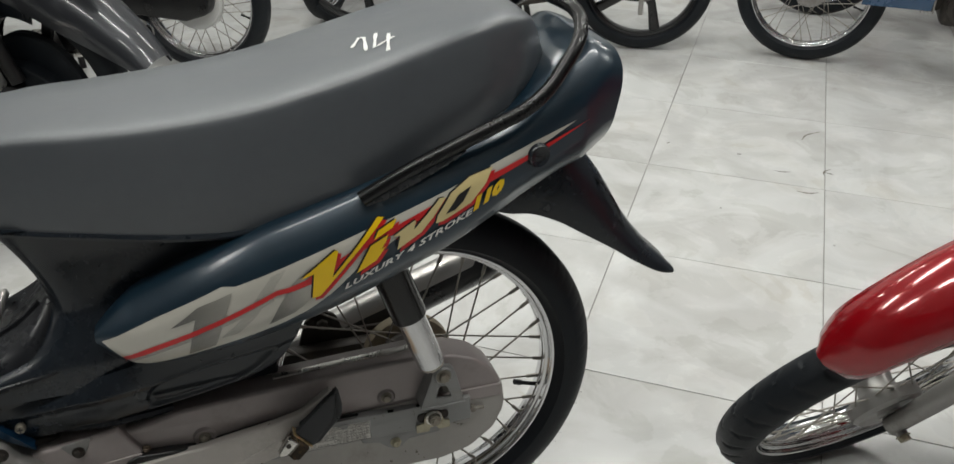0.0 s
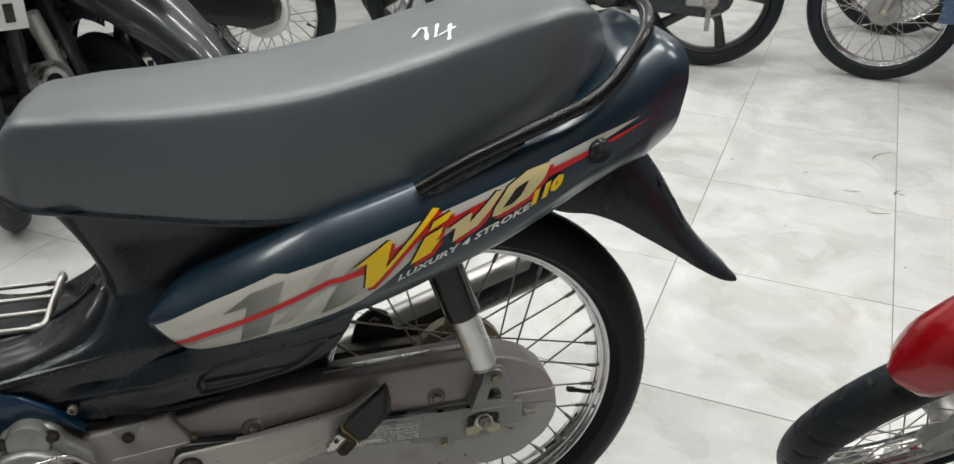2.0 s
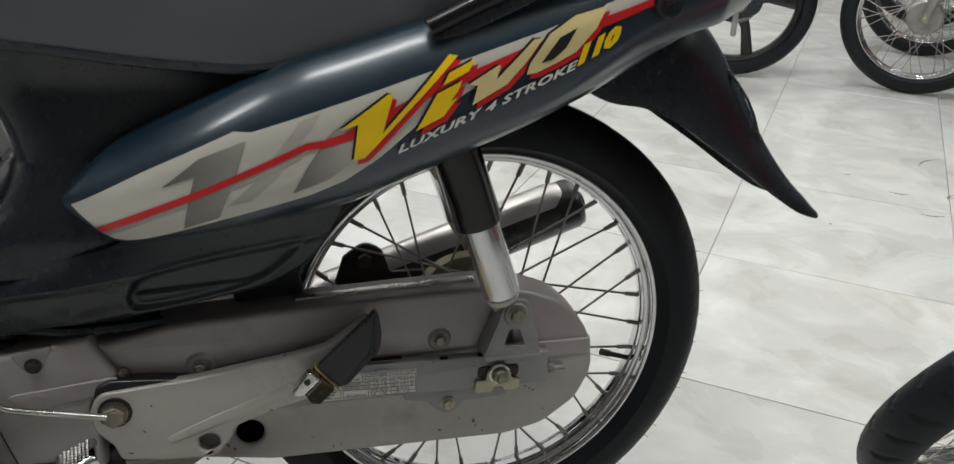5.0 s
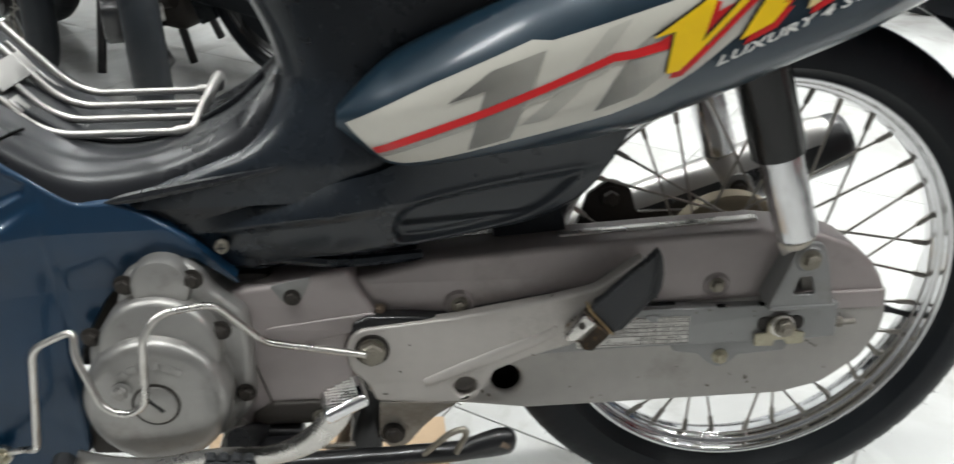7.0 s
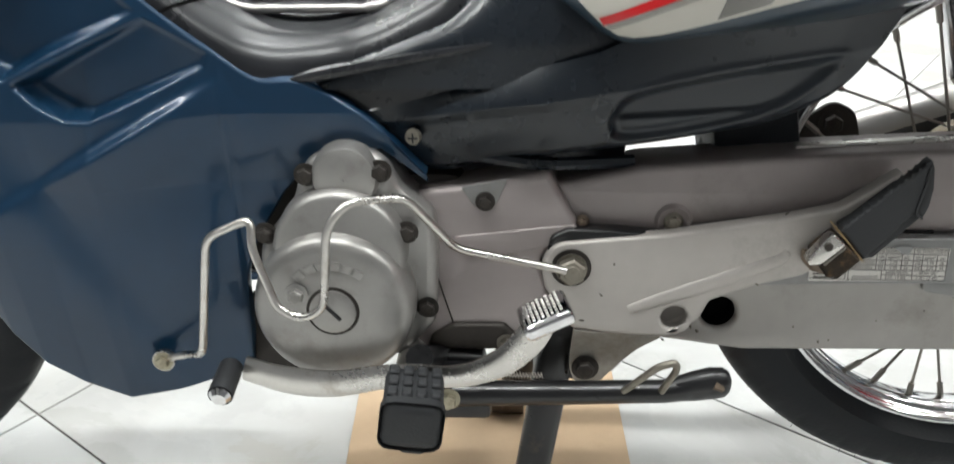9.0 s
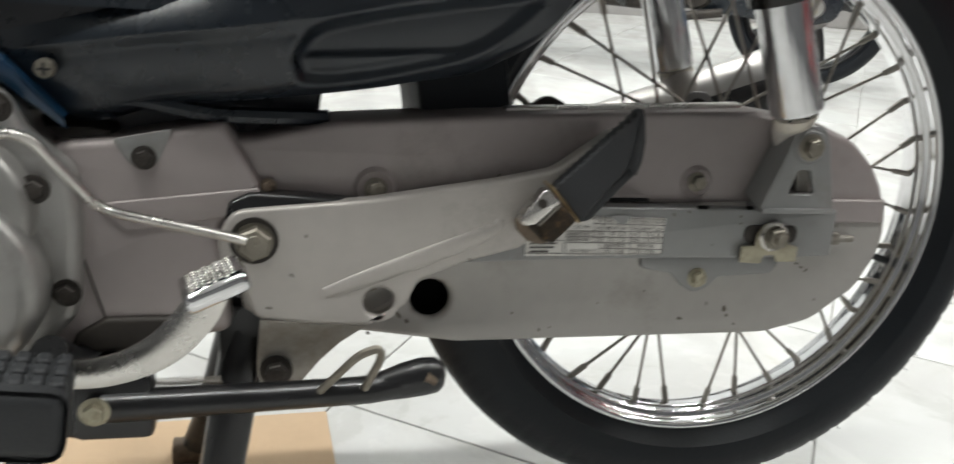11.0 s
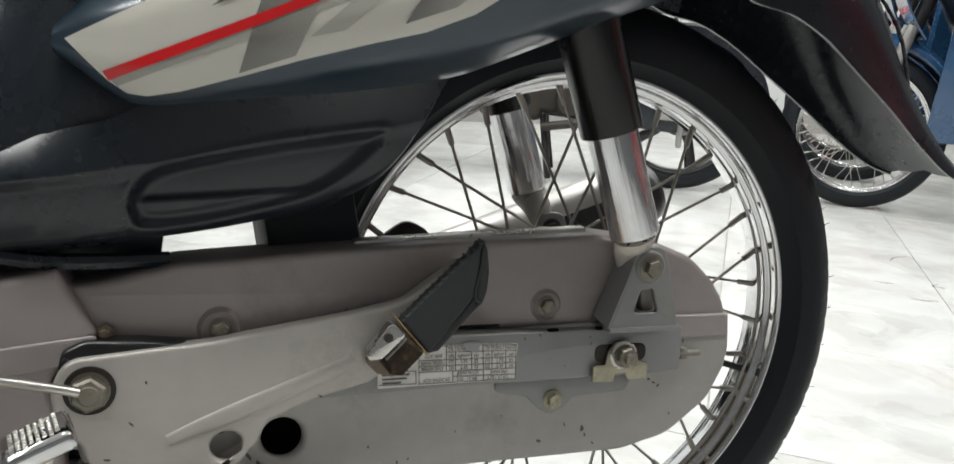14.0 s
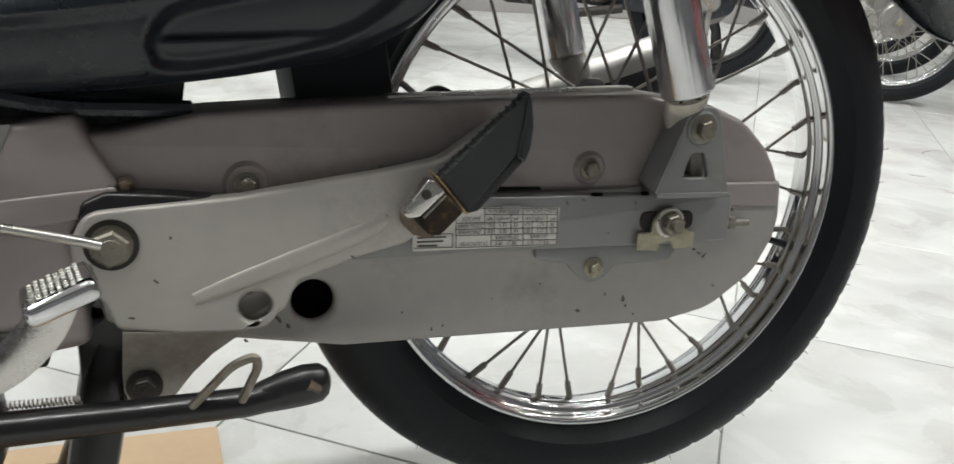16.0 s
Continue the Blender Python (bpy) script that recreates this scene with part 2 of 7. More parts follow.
def tile_material():
    """Polished porcelain with cloudy grey-beige patches, each tile shifted by its own random number."""
    m, n, l, b = nodes_of("polished_tile")
    tc, info = n.new("ShaderNodeTexCoord"), n.new("ShaderNodeObjectInfo")
    off = n.new("ShaderNodeVectorMath")
    off.operation = "SCALE"
    off.inputs[0].default_value = (37.0, 23.0, 11.0)
    l.new(info.outputs["Random"], off.inputs["Scale"])
    add = n.new("ShaderNodeVectorMath")
    l.new(tc.outputs["Object"], add.inputs[0])
    l.new(off.outputs[0], add.inputs[1])
    big = n.new("ShaderNodeTexNoise")
    big.inputs["Scale"].default_value, big.inputs["Detail"].default_value, big.inputs["Distortion"].default_value = 3.6, 6, 1.5
    l.new(add.outputs[0], big.inputs["Vector"])
    vor = n.new("ShaderNodeTexVoronoi")
    vor.feature = "SMOOTH_F1"
    vor.inputs["Scale"].default_value, vor.inputs["Smoothness"].default_value = 7.0, 0.35
    l.new(add.outputs[0], vor.inputs["Vector"])
    r1 = n.new("ShaderNodeValToRGB")
    r1.color_ramp.elements[0].position, r1.color_ramp.elements[1].position = 0.40, 0.60
    r1.color_ramp.elements[0].color, r1.color_ramp.elements[1].color = (0.492, 0.488, 0.476, 1), (0.562, 0.566, 0.558, 1)
    l.new(big.outputs["Fac"], r1.inputs["Fac"])
    r2 = n.new("ShaderNodeMapRange")
    r2.inputs["From Min"].default_value, r2.inputs["From Max"].default_value = 0.15, 0.6
    r2.inputs["To Min"].default_value, r2.inputs["To Max"].default_value = 1.02, 0.95
    l.new(vor.outputs["Distance"], r2.inputs["Value"])
    mul = n.new("ShaderNodeVectorMath")
    mul.operation = "SCALE"
    l.new(r1.outputs["Color"], mul.inputs[0])
    l.new(r2.outputs[0], mul.inputs["Scale"])
    torn = n.new("ShaderNodeTexNoise")
    torn.inputs["Scale"].default_value, torn.inputs["Detail"].default_value, torn.inputs["Roughness"].default_value, torn.inputs["Distortion"].default_value = 4.2, 9, 0.62, 0.5
    l.new(add.outputs[0], torn.inputs["Vector"])
    patch = n.new("ShaderNodeValToRGB")
    patch.color_ramp.elements[0].position, patch.color_ramp.elements[0].color = 0.40, (0.90, 0.895, 0.88, 1)
    patch.color_ramp.elements[1].position, patch.color_ramp.elements[1].color = 0.435, (0.985, 0.985, 0.98, 1)
    for at_, col_ in ((0.53, (1.0, 1.0, 1.0, 1)), (0.55, (1.05, 1.05, 1.045, 1)), (0.64, (1.02, 1.015, 1.0, 1)), (0.66, (0.975, 0.955, 0.92, 1))):
        patch.color_ramp.elements.new(at_).color = col_
    l.new(torn.outputs["Fac"], patch.inputs["Fac"])
    tint = n.new("ShaderNodeVectorMath")
    tint.operation = "MULTIPLY"
    l.new(mul.outputs["Vector"], tint.inputs[0])
    l.new(patch.outputs["Color"], tint.inputs[1])
    l.new(tint.outputs["Vector"], b.inputs["Base Color"])
    scuff = n.new("ShaderNodeTexNoise")
    scuff.inputs["Scale"].default_value, scuff.inputs["Detail"].default_value = 14.0, 6
    l.new(add.outputs[0], scuff.inputs["Vector"])
    rr = n.new("ShaderNodeMapRange")
    rr.inputs["To Min"].default_value, rr.inputs["To Max"].default_value = 0.10, 0.30
    l.new(scuff.outputs["Fac"], rr.inputs["Value"])
    l.new(rr.outputs[0], b.inputs["Roughness"])
    b.inputs["Specular IOR Level"].default_value = 0.45
    return m



def halftone(name, paper, ink, xs, amounts, pitch=0.00125):
    """Printed dots on vinyl that thin out along the panel: amounts of ink at the places xs."""
    m, n, l, b = nodes_of(name)
    tc, sep = n.new("ShaderNodeTexCoord"), n.new("ShaderNodeSeparateXYZ")
    l.new(tc.outputs["Object"], sep.inputs[0])

    def calc(op, a, c):
        q = n.new("ShaderNodeMath")
        q.operation = op
        for i, v in enumerate((a, c)):
            if isinstance(v, (int, float)):
                q.inputs[i].default_value = v
            elif v is not None:
                l.new(v, q.inputs[i])
        return q.outputs[0]
    k = 2 * math.pi / pitch
    u = calc("ADD", sep.outputs["X"], sep.outputs["Z"])
    v = calc("SUBTRACT", sep.outputs["X"], sep.outputs["Z"])
    dots = calc("ADD", calc("SINE", calc("MULTIPLY", u, k * 0.7071), None), calc("SINE", calc("MULTIPLY", v, k * 0.7071), None))
    amount = n.new("ShaderNodeMapRange")
    amount.inputs["From Min"].default_value, amount.inputs["From Max"].default_value = xs
    amount.inputs["To Min"].default_value, amount.inputs["To Max"].default_value = amounts
    l.new(sep.outputs["X"], amount.inputs["Value"])
    inked = n.new("ShaderNodeMapRange")
    l.new(calc("ADD", calc("MULTIPLY", dots, 0.11), amount.outputs[0]), inked.inputs["Value"])
    inked.inputs["From Min"].default_value, inked.inputs["From Max"].default_value = 0.25, 0.75
    mix = n.new("ShaderNodeMix")
    mix.data_type = "RGBA"
    mix.inputs[6].default_value, mix.inputs[7].default_value = (*paper, 1), (*ink, 1)
    l.new(inked.outputs[0], mix.inputs["Factor"])
    l.new(mix.outputs[2], b.inputs["Base Color"])
    b.inputs["Roughness"].default_value, b.inputs["Coat Weight"].default_value = 0.3, 0.4
    return m


PAPER, DOT = (0.56, 0.54, 0.48), (0.055, 0.052, 0.05)
M_TONE = halftone("halftone_print", PAPER, DOT, (-0.33, -0.262), (0.72, 0.50))
M_TONE2 = halftone("pale_halftone_print", PAPER, DOT, (-0.28, -0.19), (0.46, 0.34))
M_TONE3 = halftone("fading_halftone_print", PAPER, DOT, (-0.22, -0.160), (0.74, 0.34))
M_TONE4 = halftone("halftone_shadow", PAPER, DOT, (-0.40, -0.21), (0.52, 0.40))
M_TILE = tile_material()
M_GLOW, _n, _l, _b = nodes_of("lamp_glow")
_b.inputs["Emission Color"].default_value, _b.inputs["Emission Strength"].default_value = (0.975, 0.985, 0.94, 1), 7.0


# ---- mesh helpers ----
def mesh_of(name, bm, mats, smooth=True, angle=40):
    me = bpy.data.meshes.new(name)
    bmesh.ops.recalc_face_normals(bm, faces=bm.faces)
    if smooth:
        for f in bm.faces:
            f.smooth = True
        for e in bm.edges:
            if len(e.link_faces) == 2 and e.calc_face_angle(0) > radians(angle):
                e.smooth = False
    bm.to_mesh(me)
    bm.free()
    for m in mats if isinstance(mats, (list, tuple)) else [mats]:
        me.materials.append(m)
    return me


def part(name, bm, mat, parent=None, label="", smooth=True, angle=40):
    ob = new(name, mesh_of(name, bm, mat, smooth, angle))
    if parent:
        ob.parent = parent
    if label:
        ob["label"] = label
    return ob


def share(name, me, parent, m):
    ob = new(name, me)
    ob.parent = parent
    ob.matrix_basis = m
    return ob


def thing(name, label, category, m=None, group=""):
    ob = new(name)
    ob.empty_display_size = 0.1
    if m is not None:
        ob.matrix_basis = m
    return tagged(ob, label, category, group)


def fillet(pts, r=0.01, n=5, closed=True):
    """A polygon with rounded corners; a point may carry its own radius as third number."""
    out = []
    k = len(pts)
    for i, p in enumerate(pts):
        if not closed and i in (0, k - 1):
            out.append(Vector(p[:2]))
            continue
        a, b, c = (Vector(pts[j % k][:2]) for j in (i - 1, i, i + 1))
        rad = p[2] if len(p) > 2 else r
        u, v = (a - b), (c - b)
        ang = u.angle(v) if u.length > 1e-6 and v.length > 1e-6 else math.pi
        if rad <= 1e-5 or ang > 3.05:
            out.append(b)
            continue
        d = min(rad / math.tan(ang / 2), 0.45 * u.length, 0.45 * v.length)
        p0, p1 = b + u.normalized() * d, b + v.normalized() * d
        for j in range(n + 1):
            s = j / n
            out.append(p0 * (1 - s) ** 2 + b * 2 * s * (1 - s) + p1 * s * s)
    return out


def circle(cx, cz, r, n=32):
    return [Vector((cx + r * math.cos(2 * math.pi * i / n), cz + r * math.sin(2 * math.pi * i / n))) for i in range(n)]


def flat_mesh(loops, depth, bevel, res=2):
    """A plate with holes in the x-z plane, its front at y = 0 facing -y, depth thick, rounded edges."""
    cu = bpy.data.curves.new("outline", "CURVE")
    cu.dimensions, cu.fill_mode = "2D", "BOTH"
    cu.extrude, cu.bevel_depth, cu.bevel_resolution, cu.offset = max(depth / 2 - bevel, 0), bevel, res, -bevel
    for loop in loops:
        sp = cu.splines.new("POLY")
        sp.points.add(len(loop) - 1)
        for q, p in zip(sp.points, loop):
            q.co = (p[0], p[1], 0, 1)
        sp.use_cyclic_u = True
    ob = bpy.data.objects.new("outline", cu)
    me = bpy.data.meshes.new_from_object(ob)
    bpy.data.objects.remove(ob)
    bpy.data.curves.remove(cu)
    bm = bmesh.new()
    bm.from_mesh(me)
    bpy.data.meshes.remove(me)
    for v in bm.verts:
        x, y, z = v.co
        v.co = (x, depth / 2 - z, y)
    bmesh.ops.remove_doubles(bm, verts=bm.verts, dist=1e-5)
    return bm


def plate(outline, y, depth, bevel=0.002, holes=(), r=0.008):
    bm = flat_mesh([fillet(outline, r), *holes], depth, bevel)
    bmesh.ops.translate(bm, verts=bm.verts, vec=(0, y, 0))
    return bm


def join(*bms):
    me = bpy.data.meshes.new("joined")
    out = bmesh.new()
    for b in bms:
        b.to_mesh(me)
        out.from_mesh(me)
        b.free()
    bpy.data.meshes.remove(me)
    return out


def grid(rows, closed=False, caps=False):
    """A skin over rows of points; closed: each row is a ring."""
    bm = bmesh.new()
    vs = [[bm.verts.new(p) for p in row] for row in rows]
    for a, b in zip(vs, vs[1:]):
        n = len(a)
        for i in range(n if closed else n - 1):
            quad = [a[i], a[(i + 1) % n], b[(i + 1) % n], b[i]]
            if len({tuple(q.co) for q in quad}) >= 3:
                bm.faces.new(quad)
    if caps:
        for row in (vs[0], vs[-1]):
            bm.faces.new(row)
    bmesh.ops.remove_doubles(bm, verts=bm.verts, dist=1e-6)
    return bm


def thicken(bm, t):
    geom = bmesh.ops.solidify(bm, geom=bm.faces[:], thickness=t)
    return bm


def smooth_line(pts, n=6):
    """Catmull-Rom through the points."""
    P = [Vector(p) for p in pts]
    P = [P[0] * 2 - P[1], *P, P[-1] * 2 - P[-2]]
    out = []
    for i in range(1, len(P) - 2):
        for j in range(n):
            t = j / n
            a, b, c, d = P[i - 1:i + 3]
            out.append(0.5 * ((2 * b) + (c - a) * t + (2 * a - 5 * b + 4 * c - d) * t * t + (3 * b - a - 3 * c + d) * t ** 3))
    out.append(P[-2])
    return out


def bent(pts, r=0.02, n=5):
    """A polyline in space with rounded corners."""
    P = [Vector(p) for p in pts]
    out = [P[0]]
    for a, b, c in zip(P, P[1:], P[2:]):
        u, v = a - b, c - b
        d = min(r, 0.48 * u.length, 0.48 * v.length)
        p0, p1 = b + u.normalized() * d, b + v.normalized() * d
        out += [p0 * (1 - s) ** 2 + b * 2 * s * (1 - s) + p1 * s * s for s in (j / n for j in range(n + 1))]
    return out + [P[-1]]


def tube(pts, r, seg=10, flat=1.0, closed=False):
    """A round bar along the points; r may be a list; flat squeezes it along y."""
    P = [Vector(p) for p in pts]
    n = len(P)
    rs = r if isinstance(r, (list, tuple)) else [r] * n
    bm = bmesh.new()
    rows = []
    up = None
    for i in range(n):
        if closed:
            t = (P[(i + 1) % n] - P[i - 1]).normalized()
        else:
            t = (P[min(i + 1, n - 1)] - P[max(i - 1, 0)]).normalized()
        if up is None:
            up = Vector((0, 1, 0)) if abs(t.y) < 0.9 else Vector((0, 0, 1))
        u = (up - t * up.dot(t)).normalized()
        up = u
        w = t.cross(u)
        rows.append([bm.verts.new(P[i] + (u * math.cos(a) * flat + w * math.sin(a)) * rs[i]) for a in (2 * math.pi * k / seg for k in range(seg))])
    pairs = list(zip(rows, rows[1:])) + ([(rows[-1], rows[0])] if closed else [])
    for a, b in pairs:
        for k in range(seg):
            bm.faces.new((a[k], a[(k + 1) % seg], b[(k + 1) % seg], b[k]))
    if not closed:
        bm.faces.new(rows[0])
        bm.faces.new(rows[-1])
    return bm


def revolve(profile, seg=48, closed=True):
    """Profile of (radius, y) turned about the y axis."""
    bm = bmesh.new()
    rows = [[bm.verts.new((r * math.cos(a), y, r * math.sin(a))) for r, y in profile] for a in (2 * math.pi * k / seg for k in range(seg))]
    m = len(profile)
    for k in range(seg):
        a, b = rows[k], rows[(k + 1) % seg]
        for i in range(m if closed else m - 1):
            j = (i + 1) % m
            bm.faces.new((a[i], a[j], b[j], b[i]))
    bmesh.ops.remove_doubles(bm, verts=bm.verts, dist=1e-6)
    bm.faces.ensure_lookup_table()
    return bm


def rod(a, b, r, seg=12, r2=None):
    return tube([a, b], [r, r if r2 is None else r2], seg)


def box(size, at=(0, 0, 0), bevel=0.002, seg=2):
    bm = bmesh.new()
    bmesh.ops.create_cube(bm, size=1)
    bmesh.ops.scale(bm, vec=size, verts=bm.verts)
    if bevel:
        bmesh.ops.bevel(bm, geom=bm.edges[:], offset=bevel, segments=seg, affect="EDGES", profile=0.5)
    bmesh.ops.translate(bm, vec=at, verts=bm.verts)
    return bm


def moved(bm, m):
    bmesh.ops.transform(bm, matrix=m, verts=bm.verts)
    return bm


def hex_bolt(r=0.007, h=0.006, washer=0.010):
    """A hexagon head with a flange, pointing to -y, seated at y = 0."""
    hexa = bmesh.new()
    bmesh.ops.create_cone(hexa, cap_ends=True, segments=6, radius1=r, radius2=r * 0.97, depth=h)
    bmesh.ops.bevel(hexa, geom=[e for e in hexa.edges if abs(e.verts[0].co.z - e.verts[1].co.z) < 1e-6], offset=r * 0.12, segments=1, affect="EDGES")
    moved(hexa, Matrix.Translation((0, -h / 2 - 0.0012, 0)) @ pose(0, 0, 0, 90, 0, 0))
    fl = revolve([(0.0005, 0), (washer, 0), (washer, -0.0008), (r * 1.05, -0.0016), (0.0005, -0.0016)], 24)
    dot = revolve([(0.0004, -h - 0.001), (r * 0.55, -h - 0.001), (r * 0.5, -h - 0.0016), (0.0004, -h - 0.0016)], 16)
    return join(hexa, fl, dot)


def lerp(xs, ys):
    return lambda x: float(np.interp(x, xs, ys))


def eased(xs, ys):
    """Smooth curve through points, as a function of x."""
    xs, ys = np.array(xs, float), np.array(ys, float)
    m = np.gradient(ys, xs)

    def f(x):
        x = min(max(x, xs[0]), xs[-1])
        i = int(min(max(np.searchsorted(xs, x) - 1, 0), len(xs) - 2))
        h = xs[i + 1] - xs[i]
        t = (x - xs[i]) / h
        return float((2 * t ** 3 - 3 * t * t + 1) * ys[i] + (t ** 3 - 2 * t * t + t) * h * m[i] + (-2 * t ** 3 + 3 * t * t) * ys[i + 1] + (t ** 3 - t * t) * h * m[i + 1])
    return f


# ---- the room ----
x0, x1, y0, y1, high = ROOM


def slab(name, size, at, mat, kind="structure"):
    ob = part(name, box(size, bevel=0), mat, smooth=False)
    ob.location = at
    return tagged(ob, kind=kind)


cx_, cy_ = (x0 + x1) / 2, (y0 + y1) / 2
wall_n = slab("wall_north", (x1 - x0 + 0.4, 0.2, high), (cx_, y1 + 0.1, high / 2), M_WALL)
wall_s = slab("wall_south", (x1 - x0 + 0.4, 0.2, high), (cx_, y0 - 0.1, high / 2), M_WALLGREY)
wall_w = slab("wall_west", (0.2, y1 - y0, high), (x0 - 0.1, cy_, high / 2), M_WALLGREY)
wall_e = slab("wall_east", (0.2, y1 - y0, high), (x1 + 0.1, cy_, high / 2), M_WALLGREY)
ceiling = slab("ceiling", (x1 - x0 + 0.4, y1 - y0 + 0.4, 0.15), (cx_, cy_, high + 0.075), M_CEIL)
tagged(wall_n, "plain white painted showroom wall", "wall")
# these three stay out of view; their grey dims the sideways light
for w in (wall_s, wall_w, wall_e):
    tagged(w, "unseen showroom wall, greyed to cut bounced light", "wall")
tagged(ceiling, "plain white painted ceiling", "ceiling")
baseboard = slab("baseboard", (x1 - x0 - 0.04, 0.012, 0.12), (cx_, y1 - 0.006, 0.06), M_BASE)
tagged(baseboard, "grey tile skirting along the foot of the wall", "skirting")

# ceiling tubes: each one glows and lights the room
k = 0
for i, lx in enumerate((-2.6, -0.6, 1.4, 3.4)):
    for j, ly in enumerate((-0.6, 1.05, 2.7)):
        lamp_fix = thing("tube_light", "white twin fluorescent tube light on the ceiling", "light", pose(lx, ly, high), "ceiling lights")
        part("housing", box((1.24, 0.12, 0.05), (0, 0, -0.025), 0.006), M_WHITEPLASTIC, lamp_fix)
        for s in (-0.03, 0.03):
            part("tube", rod((-0.58, s, -0.068), (0.58, s, -0.068), 0.014, 12), M_GLOW, lamp_fix)
        ld = bpy.data.lights.new("tube_glow", "AREA")
        ld.shape, ld.size, ld.size_y, ld.energy, ld.color = "RECTANGLE", 1.16, 0.10, 26.0, (0.975, 0.985, 0.945)
        lo = new("tube_glow", ld)
        lo.location = (lx, ly, high - 0.09)

# ---- wheels ----
def tyre_bm(R, half, rim_r, tread=True, n=264, deep=0.0032, every=8):
    """A tyre with rounded crown and tread blocks cut as grooves across the shoulders."""
    prof = []
    h = R - rim_r
    for a in np.linspace(-1, 1, 17):
        ang = a * math.pi * 0.5 * 1.28
        prof.append((rim_r + h * 0.30 + h * 0.70 * max(math.cos(ang), -0.42), half * math.sin(ang) / max(1.0, abs(math.sin(ang)) + 0.0)))
    prof = [(rim_r - 0.004, -half * 0.55), (rim_r + 0.002, -half * 0.62)] + prof[1:-1] + [(rim_r + 0.002, half * 0.62), (rim_r - 0.004, half * 0.55)]
    bm = bmesh.new()
    rows = []
    for k in range(n):
        a = 2 * math.pi * k / n
        row = []
        for i, (r, y) in enumerate(prof):
            rr = r
            if tread and r > R - h * 0.42:
                ph = (k + (every // 2 if y > 0 else 0) + int(abs(y) / half * every * 0.7)) % every
                if abs(y) > half * 0.30 and ph < every // 8:
                    rr = r - deep
                elif abs(y) < half * 0.05:
                    rr = r - 0.0025
            row.append(bm.verts.new((rr * math.cos(a), y, rr * math.sin(a))))
        rows.append(row)
    for k in range(n):
        a, b = rows[k], rows[(k + 1) % n]
        for i in range(len(prof) - 1):
            bm.faces.new((a[i], a[i + 1], b[i + 1], b[i]))
    return bm


def rim_bm(rr=0.2285, half=0.024):
    """A chromed steel rim: two rolled flanges, a deep well, and ribs between."""
    outer = [(rr, -half), (rr - 0.0012, -half + 0.0022), (rr - 0.0038, -half + 0.003), (rr - 0.0045, -half + 0.009), (rr - 0.0075, -half + 0.0125), (rr - 0.0125, -half + 0.018), (rr - 0.0130, 0)]
    knots = [(rr + 0.0015, -half - 0.0005), (rr - 0.0005, -half - 0.0028), (rr - 0.0045, -half - 0.0022), (rr - 0.0062, -half + 0.0006), (rr - 0.0066, -half + 0.0038), (rr - 0.0072, -half + 0.0072),
             (rr - 0.0088, -half + 0.0088), (rr - 0.0118, -half + 0.0098), (rr - 0.0128, -half + 0.0120), (rr - 0.0134, -half + 0.0155), (rr - 0.0150, -half + 0.0180), (rr - 0.0153, -half + 0.0205), (rr - 0.0153, -0.001), (rr - 0.0153, 0)]
    inner = [(p.x, p.y) for p in smooth_line([(r, y, 0) for r, y in knots], 3)]
    left = [*reversed(inner)]
    prof = left + outer + [(r, -y) for r, y in reversed(outer[:-1])] + [(r, -y) for r, y in inner[:-1]]
    return revolve(prof, 96)


def hub_bm(r, w):
    return revolve([(0.008, -w), (0.02, -w), (0.024, -w * 0.7), (r, -w * 0.62), (r, -w * 0.5), (r * 0.62, -w * 0.42), (r * 0.55, 0), (r * 0.62, w * 0.42),
                    (r, w * 0.5), (r, w * 0.62), (0.024, w * 0.7), (0.02, w), (0.008, w)], 40)


SPOKES = {}


def spoke_mesh(rim_r, hub_r, y_hub, lean, mat=None):
    key = (rim_r, hub_r, y_hub, lean)
    if key not in SPOKES:
        a = Vector((hub_r * math.cos(lean), y_hub, hub_r * math.sin(lean)))
        b = Vector((rim_r - 0.0142, y_hub * 0.12, 0))
        d = (b - a).normalized()
        bm = join(rod(a, b, 0.0015, 6), rod(b - d * 0.017, b, 0.0029, 6, 0.0031))
        SPOKES[key] = mesh_of("spoke", bm, mat or M_SPOKE)
    return SPOKES[key]


